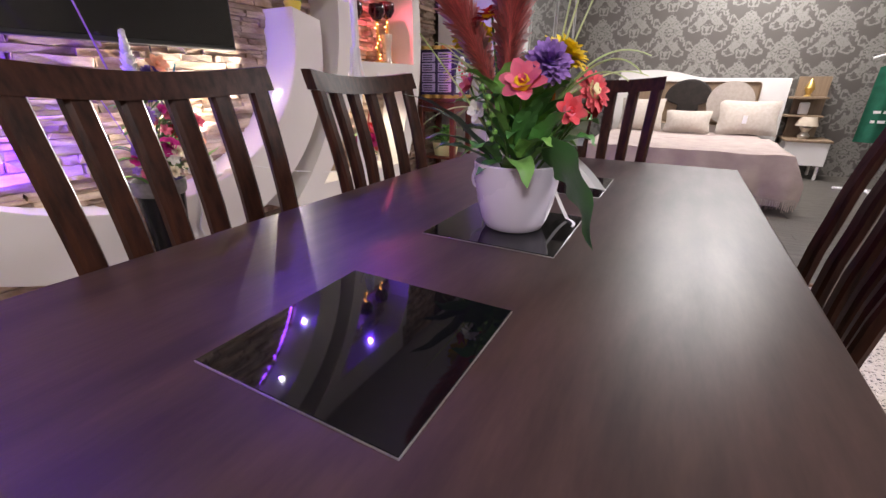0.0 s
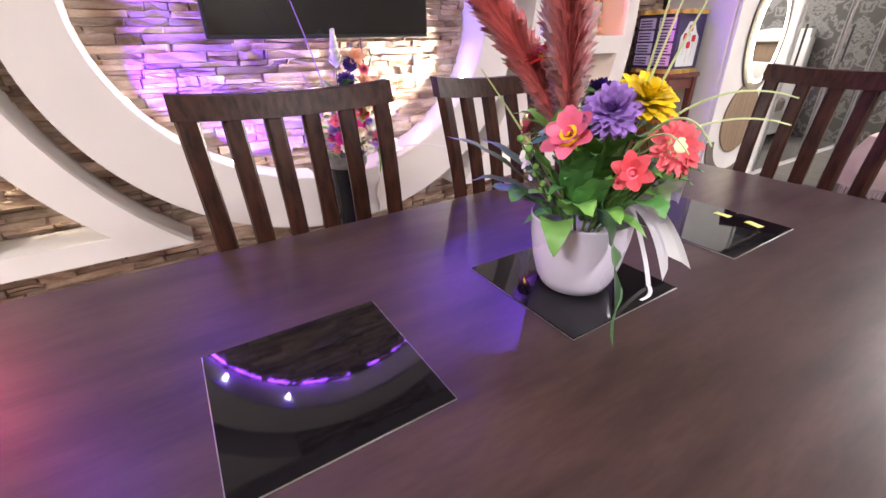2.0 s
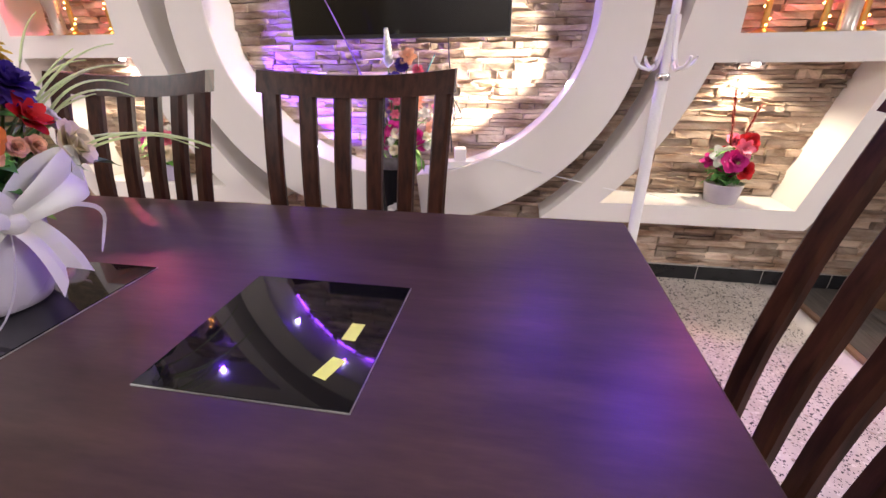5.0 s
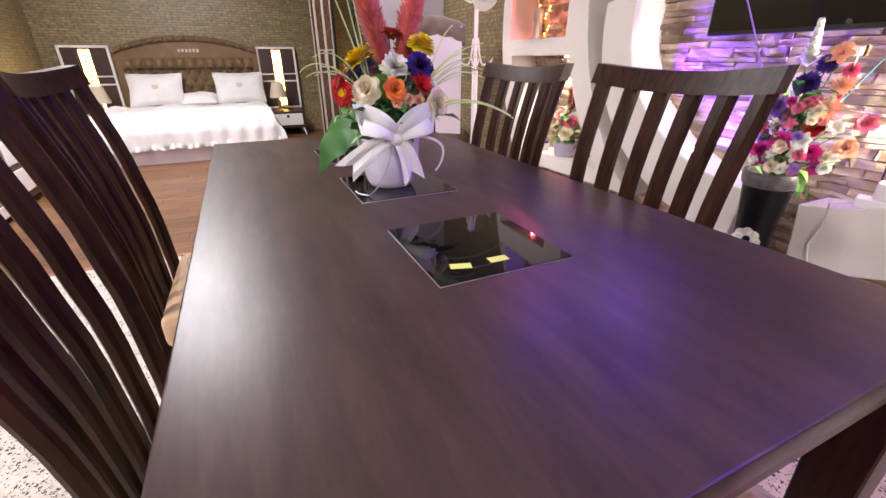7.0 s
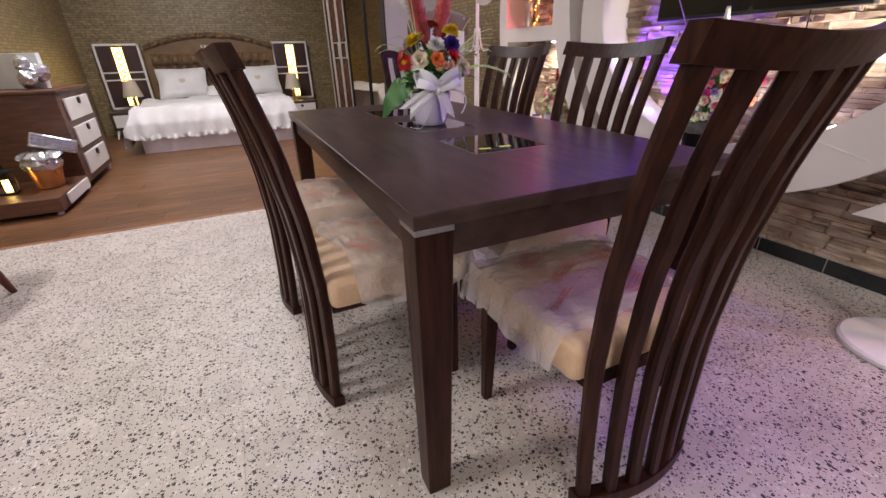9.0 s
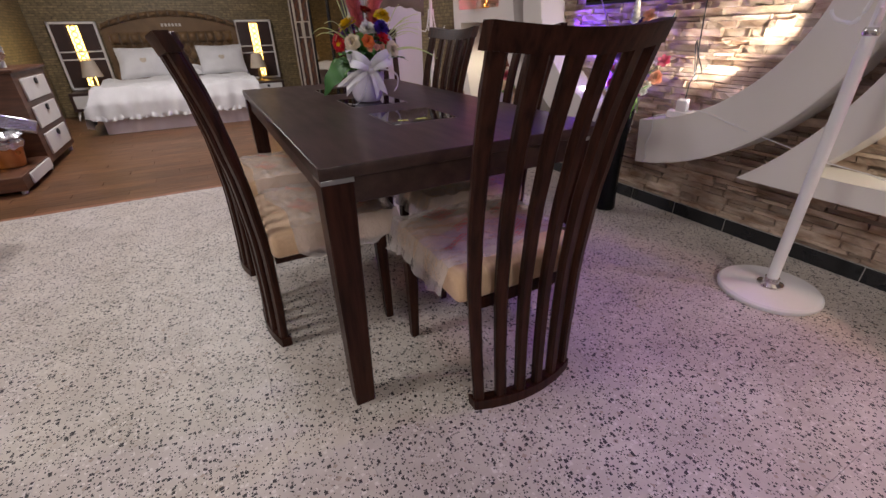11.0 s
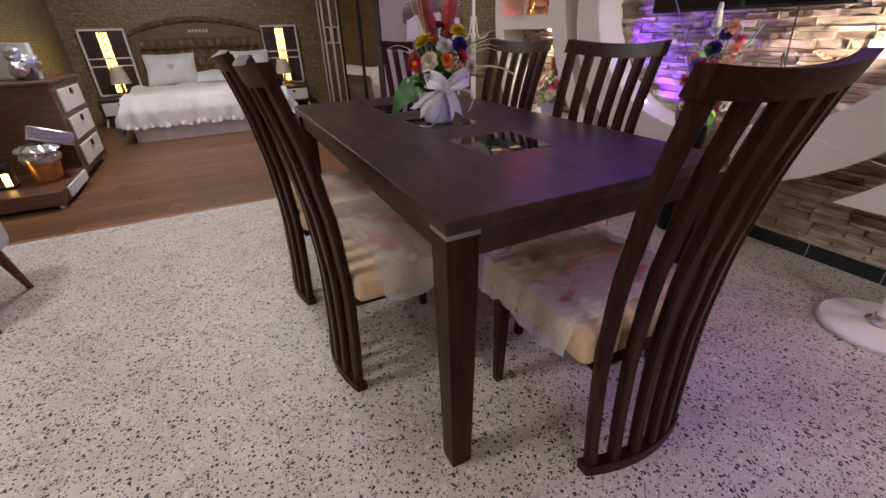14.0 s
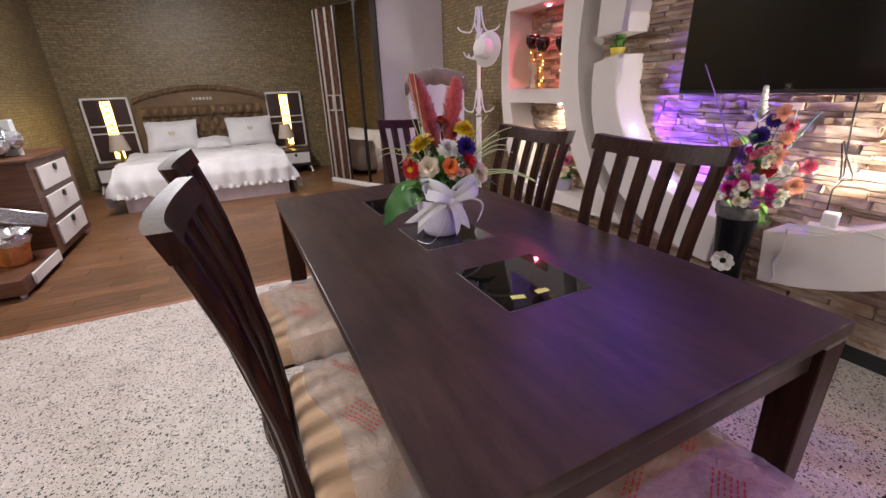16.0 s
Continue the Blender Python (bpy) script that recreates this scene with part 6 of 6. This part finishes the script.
def duvet():
    bm = bmesh.new()

    def fn(u, v):
        a, b = u * 1.36 - 0.18, v * 1.20
        x, y = BX0 + (BX1 - BX0) * min(1, max(0, a)), (BYH + 0.42) + (BY0 - BYH - 0.42) * min(1, b)
        z = 0.505 + 0.042 * noise.noise((x * 2.2, y * 2.2, 5)) + 0.024 * noise.noise((x * 6, y * 6, 2)) + 0.016 * abs(noise.noise((x * 14, y * 11, 8)))
        if a < 0 or a > 1:
            d = (-a if a < 0 else a - 1) / 0.18
            x += (-1 if a < 0 else 1) * (0.11 * math.sin(d * 1.5) + 0.02 * math.sin(y * 26)) * min(1, 2 * d)
            z -= 0.45 * d * (0.92 + 0.08 * math.sin(y * 9))
        if b > 1:
            d = (b - 1) / 0.20
            y += (0.07 + 0.018 * math.sin(x * 34)) * min(1, 2 * d)
            z = min(z, 0.50 - 0.30 * d + 0.012 * math.sin(x * 40) * d)
        return (x, y, z)

    return sheet(bm, 90, 70, fn)


cover = thing("duvet", "crumpled white duvet with ruffled hem on the bed", "duvet", pose(0, 0, 0))
part("cover", duvet(), M_LINEN, cover)
bm = bmesh.new()
sheet(bm, 160, 5, lambda u, v: (BX0 - 0.06 + (BX1 - BX0 + 0.12) * u, BY0 + 0.066 + 0.016 * v * math.sin(u * 150) + 0.010 * v, 0.225 - 0.055 * v + 0.008 * math.sin(u * 47)))
part("ruffle", bm, M_LINEN, cover, "gathered white ruffle")
for x, y, z, w, h, rx in ((1.33, -6.12, 0.70, 0.66, 0.46, 62), (0.30, -6.12, 0.70, 0.66, 0.46, 62), (0.83, -5.98, 0.575, 0.46, 0.30, 18)):
    bm = bmesh.new()
    cushion(bm, (0, 0, 0), (w, h, 0.15), 0.42, wave=0.02, seed=x)
    pil = thing("pillow", "white pillow with small embroidered heart" if w > 0.5 else "small plain white pillow", "pillow", pose(x, y, z, rx, 0, 180), "pillows on the velvet bed")
    part("cover", bm, M_LINEN, pil)
    if w > 0.5:
        bm = bmesh.new()
        for s in (-1, 1):
            petal(bm, pose(0, -0.03, 0.077, 0, 0, 90 - s * 24), 0.07, 0.05, 0.0)
        part("embroidery", bm, M_CREAMSHADE, pil, "grey beige embroidery", smooth=False)


def bedside(x0, x1, mirror):
    cx = (x0 + x1) / 2
    ob = thing("bedside_table", "dark bedside table with white drawer and white legs", "bedside table", pose(cx, -6.17, 0), "bedside tables")
    w = 0.25
    bm = bmesh.new()
    box(bm, (-w, -0.22, 0.12), (w, 0.22, 0.36), 0.006)
    part("body", bm, M_DARKBOARD, ob)
    bm = bmesh.new()
    box(bm, (-w + 0.04, 0.221, 0.16), (w - 0.04, 0.236, 0.325), 0.005)
    dr = part("drawer", bm, M_GREYWHITE, ob, "white drawer front")
    bm = bmesh.new()
    lathe(bm, [(0, 0), (0.018, 0), (0.022, 0.012), (0, 0.018)], 14)
    bm.transform(Matrix.Translation((0, 0.236, 0.29)) @ pose(0, 0, 0, -90, 0, 0))
    part("knob", bm, M_PLASTIC, dr)
    for sx in (-1, 1):
        for sy in (-1, 1):
            bm = bmesh.new()
            tube(bm, [(sx * (w - 0.04), sy * 0.17, 0.12), (sx * (w - 0.01), sy * 0.20, 0.0)], 0.018, 10, 0.6)
            part("leg", bm, M_GREYWHITE, ob)
    pan = thing("lit_panel", "white framed dark panel with a lit amber strip", "wall panel", pose(cx, -6.42, 0), "lit panels beside the bed")
    z0, z1, h = 0.365, 1.243, 0.277
    for lo, hi in (((-h, -0.02, z0), (-h + 0.03, 0.02, z1)), ((h - 0.03, -0.02, z0), (h, 0.02, z1)), ((-h, -0.02, z1 - 0.03), (h, 0.02, z1)), ((-h, -0.02, z0), (h, 0.02, z0 + 0.03)),
                   ((-h, -0.019, 0.855), (h, 0.022, 0.875)), ((-h, -0.019, 0.755), (h, 0.022, 0.775))):
        bm = bmesh.new()
        box(bm, lo, hi, 0.006)
        part("frame_bar", bm, M_GREYWHITE, pan)
    for lo, hi in (((-h + 0.03, -0.012, z0 + 0.03), (-0.085, 0.008, z1 - 0.03)), ((0.085, -0.012, z0 + 0.03), (h - 0.03, 0.008, z1 - 0.03))):
        bm = bmesh.new()
        box(bm, lo, hi, 0.002)
        part("dark_panel", bm, M_DARKBOARD, pan)
    bm = bmesh.new()
    box(bm, (-0.085, -0.015, z0 + 0.03), (0.085, 0.0, z1 - 0.03), 0.002)
    part("dark_panel", bm, M_DARKBOARD, pan)
    bm = bmesh.new()
    box(bm, (-0.058, 0.001, z0 + 0.05), (0.058, 0.012, z1 - 0.05), 0.004)
    lit = part("lit_strip", bm, M_AMBER, pan, "lit amber glass strip")
    for k in range(10):
        bm = bmesh.new()
        disc(bm, 0, 0, 0.04, 0.04, -0.003, 0.003, 16, 0.72)
        bm.transform(Matrix.Translation((0, 0.015, 0.46 + 0.078 * k)) @ pose(0, 0, 0, 0, 0, 90))
        part("ring_ornament", bm, M_GOLD, lit)
    lamp = thing("table_lamp", "small lamp with tapered satin shade", "lamp", pose(cx + mirror * 0.08, -6.08, 0.362), "bedside lamps")
    bm = bmesh.new()
    lathe(bm, [(0, 0), (0.06, 0), (0.06, 0.012), (0.015, 0.03), (0.024, 0.10), (0.012, 0.20), (0, 0.2)], 20)
    part("foot", bm, M_GOLD, lamp)
    bm = bmesh.new()
    lathe(bm, [(0.125, 0.19), (0.075, 0.40), (0.072, 0.40), (0.121, 0.19)], 28)
    part("shade", bm, M_CREAMSHADE, lamp, "satin shade")


bedside(1.784, 2.344, -1)
bedside(-0.565, -0.005, 1)

# ---- mirrored wardrobe ----
wa = thing("wardrobe", "tall wardrobe with bronze mirror doors and pale metal trims", "wardrobe", pose(-0.66, -4.94, 0, 0, 0, 115))
bm = bmesh.new()
box(bm, (-0.02, 0.0, 0.06), (1.16, 0.55, 2.2), 0.006)
part("carcass", bm, M_DARKBOARD, wa)
bm = bmesh.new()
box(bm, (-0.04, -0.04, 0.0), (1.18, 0.56, 0.06), 0.01)
part("plinth", bm, M_GREYWHITE, wa, "white plinth")
for x0, x1, material in ((-0.01, 0.06, M_DARKBOARD), (0.08, 0.22, M_DARKBOARD), (0.24, 0.38, M_DARKBOARD), (0.40, 0.76, M_BRONZEMIRROR), (0.78, 1.14, M_BRONZEMIRROR)):
    bm = bmesh.new()
    box(bm, (x0, -0.022, 0.07), (x1, -0.002, 2.18), 0.002)
    d = part("door", bm, material, wa, "bronze mirror door" if material is M_BRONZEMIRROR else "carved dark door", smooth=False)
    for x in (x0, x1):
        bm = bmesh.new()
        tube(bm, [(x, -0.03, 0.07), (x, -0.03, 2.18)], 0.009, 8)
        part("metal_trim", bm, M_SILVER if material is not M_BRONZEMIRROR else M_PLASTIC, d)
for x in (0.155, 0.315):
    rings = []
    bm = bmesh.new()
    for lo, hi in (((x - 0.065, -0.05, 0.98), (x - 0.05, -0.035, 1.17)), ((x + 0.05, -0.05, 0.98), (x + 0.065, -0.035, 1.17)), ((x - 0.065, -0.05, 1.16), (x + 0.065, -0.035, 1.175)), ((x - 0.065, -0.05, 0.975), (x + 0.065, -0.035, 0.99))):
        box(bm, lo, hi, 0.003)
    part("handle", bm, M_SILVER, wa, "pale metal square handle")
    for k in range(26):
        bm = bmesh.new()
        zz = 0.14 + k * 0.078
        if 0.93 < zz < 1.2:
            continue
        petal(bm, pose(x, -0.026, zz, 90, 0, 0) @ pose(0, 0, 0, 0, 0, 45 + 90 * (k % 2)), 0.07, 0.05, 0.1)
        petal(bm, pose(x, -0.026, zz, 90, 0, 0) @ pose(0, 0, 0, 0, 0, -135 + 90 * (k % 2)), 0.07, 0.05, 0.1)
        part("carved_leaf", bm, M_CABINET, wa)

# ---- tufted high chair before the pier ----
tc = thing("tufted_chair", "high backed taupe tufted chair wrapped in film", "chair", pose(-1.32, -2.85, 0, 0, 0, 155))
bm = bmesh.new()
sheet(bm, 24, 30, lambda u, v: ((u - 0.5) * 0.50, -0.20 - 0.10 * v - 0.05 * (2 * u - 1) ** 2 + 0.012 * math.sin(u * 25) * math.sin(v * 25), 0.45 + 0.85 * v))
sheet(bm, 24, 30, lambda u, v: ((u - 0.5) * 0.50, -0.28 - 0.10 * v - 0.05 * (2 * u - 1) ** 2, 0.45 + 0.85 * v))
part("backrest", bm, M_LILACLIT, tc, "pale back wrapped in film")
bm = bmesh.new()
rings = []
for i in range(21):
    u = i / 20
    x, y = (u - 0.5) * 0.56, -0.32 - 0.05 * (2 * u - 1) ** 2
    r = 0.075 + 0.012 * abs(math.sin(u * 16))
    z = 1.30 - 0.07 * (2 * u - 1) ** 2
    rings.append([(x, y + r * math.cos(a), z + r * math.sin(a)) for a in (2 * math.pi * k / 12 for k in range(12))])
rings_to_faces(bm, rings)
part("rolled_top", bm, M_TUFT, tc, "rolled taupe top")
bm = bmesh.new()
box(bm, (-0.27, -0.26, 0.34), (0.27, 0.26, 0.48), 0.04)
part("seat", bm, M_TUFT, tc)
for sx in (-1, 1):
    for sy in (-1, 1):
        bm = bmesh.new()
        tube(bm, [(sx * 0.22, sy * 0.21, 0.35), (sx * 0.24, sy * 0.23, 0)], 0.022, 10, 0.6)
        part("leg", bm, M_WOOD, tc)

# ---- dressing unit with three drawers ----
dress = thing("drawer_unit", "brown drawer tower with white fronts on a low platform", "drawers", pose(0, 0, 0))
bm = bmesh.new()
box(bm, (1.99, -3.95, 0.06), (2.50, -3.02, 0.80), 0.006)
part("tower", bm, M_CABINET, dress)
bm = bmesh.new()
box(bm, (1.97, -3.97, 0.80), (2.52, -3.00, 0.825), 0.004)
part("top", bm, M_CABINET, dress)
bm = bmesh.new()
box(bm, (1.99, -3.02, 0.03), (2.50, -2.30, 0.135), 0.006)
platform = part("platform", bm, M_CABINET, dress, "low brown platform")
bm = bmesh.new()
box(bm, (1.972, -2.98, 0.045), (1.989, -2.45, 0.125), 0.004)
part("drawer", bm, M_GREYWHITE, platform, "white drawer front")
for k in range(3):
    z = 0.12 + 0.225 * k
    bm = bmesh.new()
    box(bm, (1.972, -3.82, z), (1.989, -3.14, z + 0.175), 0.005)
    d = part("drawer", bm, M_GREYWHITE, dress, "white drawer front")
    bm = bmesh.new()
    lathe(bm, [(0, 0), (0.024, 0), (0.03, 0.015), (0, 0.022)], 16)
    bm.transform(Matrix.Translation((1.972, -3.48, z + 0.14)) @ pose(0, 0, 0, 0, -90, 0))
    part("knob", bm, M_PLASTIC, d)
for x, y in ((2.03, -3.9), (2.46, -3.9), (2.03, -2.35), (2.46, -2.35), (2.03, -3.08), (2.46, -3.08)):
    bm = bmesh.new()
    tube(bm, [(x, y, 0.06), (x, y, 0)], 0.02, 10)
    part("foot", bm, M_GREYWHITE, dress)
pail = thing("pail", "copper pail stuffed with crinkled clear foil", "pail", pose(2.14, -2.72, 0.137))
bm = bmesh.new()
lathe(bm, [(0, 0), (0.08, 0), (0.085, 0.004), (0.115, 0.20), (0.112, 0.20), (0.08, 0.01), (0, 0.008)], 28)
part("body", bm, M_COPPER, pail)
bm = bmesh.new()
lathe(bm, [(0.118, 0.15), (0.135, 0.19), (0.12, 0.215), (0.145, 0.235), (0.12, 0.25), (0.09, 0.27), (0.0, 0.26)], 40)
for v in bm.verts:
    v.co += 0.022 * noise.noise_vector(v.co * 22)
box(bm, (-0.13, -0.10, 0.26), (0.15, 0.09, 0.36), 0.01, pose(0, 0, 0.02, 12, -22, 20))
for v in bm.verts:
    v.co += 0.006 * noise.noise_vector(v.co * 40)
part("foil", bm, M_FOIL, pail, "crinkled clear foil")
bm = bmesh.new()
box(bm, (-0.02, -0.24, 0), (0.02, 0.24, 0.27), 0.004)
carton = solid("picture_carton", bm, M_CARTON, "white printed carton on the drawer unit", "box", kind="")
carton.matrix_world = pose(2.30, -3.45, 0.827, 0, 0, 62)
bm = bmesh.new()
for k in range(5):
    bmesh.ops.create_icosphere(bm, subdivisions=2, radius=0.05 + 0.012 * (k % 3), matrix=Matrix.Translation((0.05 * math.cos(k * 1.3), 0.07 * math.sin(k * 1.7), 0.05 + 0.035 * k)))
for v in bm.verts:
    v.co += 0.018 * noise.noise_vector(v.co * 25)
    v.co.z = max(v.co.z, 0.0)
foil = solid("wrapped_ornament", bm, M_FOIL, "ornament wrapped in crinkled clear foil", "ornament", kind="", smooth=False)
foil.matrix_world = pose(2.16, -3.30, 0.828)
lantern = thing("lantern", "small amber lit lantern on the platform", "lantern", pose(2.36, -2.62, 0.137))
bm = bmesh.new()
box(bm, (-0.05, -0.05, 0.0), (0.05, 0.05, 0.015), 0.003)
box(bm, (-0.05, -0.05, 0.16), (0.05, 0.05, 0.175), 0.003)
for sx in (-1, 1):
    for sy in (-1, 1):
        box(bm, (sx * 0.045 - 0.004, sy * 0.045 - 0.004, 0.01), (sx * 0.045 + 0.004, sy * 0.045 + 0.004, 0.165))
part("frame", bm, M_PLASTIC, lantern)
bm = bmesh.new()
lathe(bm, [(0, 0.016), (0.022, 0.016), (0.022, 0.10), (0, 0.105)], 14)
part("light", bm, M_AMBER, lantern)
# upholstered stool at the side
stool = thing("stool", "white upholstered stool on tapered wooden legs", "stool", pose(2.12, -0.80, 0))
bm = bmesh.new()
box(bm, (-0.27, -0.24, 0.24), (0.27, 0.24, 0.40), 0.04, segments=3)
part("seat", bm, M_LINEN, stool)
for sx in (-1, 1):
    for sy in (-1, 1):
        bm = bmesh.new()
        tube(bm, [(sx * 0.20, sy * 0.18, 0.245), (sx * 0.245, sy * 0.21, 0)], 0.026, 10, 0.55)
        part("leg", bm, M_MAHOGANY, stool)

# ---- pieces of the walls and floors ----
# black skirting tiles in pale grout
bm = bmesh.new()
box(bm, (X_WALL - 0.01, -2.06, 0.0), (-1.7145, 2.74, 0.077), 0.0)
ob = new("grout", mesh_of(bm, "grout", mat("pale grey grout", (0.42, 0.40, 0.37), (0.34, 0.32, 0.30), 0.9, 30)))
ob.parent = wall_tv
for i in range(16):
    y0 = 0.07 - 0.305 * 7 + 0.305 * i
    bm = bmesh.new()
    box(bm, (X_WALL, y0 + 0.002, 0.0), (-1.712, y0 + 0.303, 0.075), 0.002)
    ob = new("skirting_tile", mesh_of(bm, "skirting_tile", M_SKIRT))
    ob.parent = wall_tv
# ledge stones: shared rough blocks laid in uneven courses
variants = []
for k in range(14):
    bm = bmesh.new()
    r4 = random.Random(k)
    bmesh.ops.create_cube(bm, size=1)
    bmesh.ops.subdivide_edges(bm, edges=[e for e in bm.edges if abs(e.verts[0].co.y - e.verts[1].co.y) > 0.5], cuts=2)
    bmesh.ops.bevel(bm, geom=[e for e in bm.edges if e.calc_face_angle(0) > 0.5], offset=0.035, segments=1, affect="EDGES")
    for v in bm.verts:
        v.co.y += r4.uniform(-0.03, 0.03)
        v.co.z += r4.uniform(-0.09, 0.09)
        v.co.x += r4.uniform(-0.26, 0.20) if v.co.x > 0 else 0
    variants.append(mesh_of(bm, "ledge_stone", M_STONE))
r5 = random.Random(8)
near, rest, z = [], [], 0.078
while z < CEIL - 0.03:
    h = r5.choice([0.017, 0.021, 0.025, 0.029, 0.033, 0.038])
    y = -2.03 + r5.uniform(-0.1, 0)
    while y < 2.72:
        w = r5.choice([r5.uniform(0.07, 0.16), r5.uniform(0.14, 0.34)])
        split = h > 0.031 and r5.random() < 0.34
        for zz, hh in (((z, h / 2), (z + h / 2, h / 2)) if split else ((z, h),)):
            y0, y1 = max(y, -2.02), min(y + w, 2.72)
            if y1 - y0 < 0.03:
                continue
            depth = r5.uniform(0.020, 0.040)
            row = (Vector((X_WALL + depth / 2 - 0.003, (y0 + y1) / 2, zz + hh / 2)), Vector((depth, y1 - y0 - 0.002, hh - 0.0012)), r5.randrange(14))
            key = -0.72 < y < 0.88 and 0.55 < z < 1.14 or 0.0 < y < 1.5 and z < 0.34
            (near if key and len(near) < 300 else rest).append(row)
        y += w
    z += h
for c, s, k in near:
    ob = new("stone", variants[k])
    ob.parent = wall_tv
    ob.matrix_local = Matrix.Translation(c) @ Matrix.Diagonal((*s, 1))
verts, faces = [], []
for c, s, k in rest:
    me, start = variants[k], len(verts)
    verts += [(c.x + v.co.x * s.x, c.y + v.co.y * s.y, c.z + v.co.z * s.z) for v in me.vertices]
    faces += [tuple(start + i for i in f.vertices) for f in me.polygons]
me = bpy.data.meshes.new("ledge_stones")
me.from_pydata(verts, [], faces)
m_rest = M_STONE.copy()
tree = m_rest.node_tree
info = next(n for n in tree.nodes if n.type == "OBJECT_INFO")
geo = tree.nodes.new("ShaderNodeNewGeometry")
for link in list(tree.links):
    if link.from_node == info:
        tree.links.new(geo.outputs["Random Per Island"], link.to_socket)
me.materials.append(m_rest)
ob = tagged(new("stone_courses", me), kind="stuff")
ob.parent = wall_tv

# terrazzo tiles, twenty centimetres square
bm = bmesh.new()
box(bm, (-0.0997, -0.0997, -0.012), (0.0997, 0.0997, 0.0), 0.0003, segments=1)
tile = mesh_of(bm, "terrazzo_tile", M_TERRAZZO)
near, rest = [], []
for i in range(26):
    for j in range(19):
        x, y = -1.62 + 0.2 * i, -1.615 + 0.2 * j
        if x > X_E - 0.1 or y > 1.98:
            continue
        (near if -1.75 < x < 1.5 and -0.2 < y < 1.99 and len(near) < 300 else rest).append((x, y))
for x, y in near:
    ob = new("tile", tile)
    ob.parent = floor
    ob.matrix_local = Matrix.Translation((x, y, 0))
verts, faces = [], []
for x, y in rest:
    start = len(verts)
    verts += [(v.co.x + x, v.co.y + y, v.co.z) for v in tile.vertices]
    faces += [tuple(start + i for i in f.vertices) for f in tile.polygons]
me = bpy.data.meshes.new("terrazzo_tiles")
me.from_pydata(verts, [], faces)
me.materials.append(M_TERRAZZO)
ob = tagged(new("terrazzo_field", me), kind="stuff")
ob.parent = floor
# laminate planks
bm = bmesh.new()
box(bm, (-0.449, -0.0594, -0.011), (0.449, 0.0594, 0.001), 0.0008, segments=1)
plank = mesh_of(bm, "laminate_plank", M_PLANK)
row = 0
y = Y_STEP - 0.09
while y > Y_A + 0.05:
    x = X_WALL + 0.45 + (row * 0.37) % 0.9 - 0.9
    while x < 3.1:
        x0, x1 = max(X_WALL + 0.002, x - 0.449), min(2.62, x + 0.449)
        if x1 - x0 > 0.05:
            ob = new("plank", plank)
            ob.parent = floor
            ob.matrix_local = Matrix.Translation(((x0 + x1) / 2, y, 0)) @ Matrix.Diagonal(((x1 - x0) / 0.898, 1, 1, 1))
        x += 0.9
    y -= 0.12
    row += 1
verts, faces = [], []
for j in range(33):
    for i in range(8):
        x, y = X_WALL + 0.3 + (j * 0.37) % 0.9 + 0.9 * i - 0.45, 2.075 + 0.12 * j
        x0, x1 = max(X_WALL + 0.002, x - 0.449), min(X_E - 0.002, x + 0.449)
        if x1 - x0 < 0.03:
            continue
        start = len(verts)
        verts += [(v.co.x * (x1 - x0) / 0.898 + (x0 + x1) / 2, v.co.y + y, v.co.z) for v in plank.vertices]
        faces += [tuple(start + k for k in f.vertices) for f in plank.polygons]
me = bpy.data.meshes.new("grey_planks")
me.from_pydata(verts, [], faces)
me.materials.append(M_GREYPLANK)
ob = tagged(new("laminate_field", me), kind="stuff")
ob.parent = floor
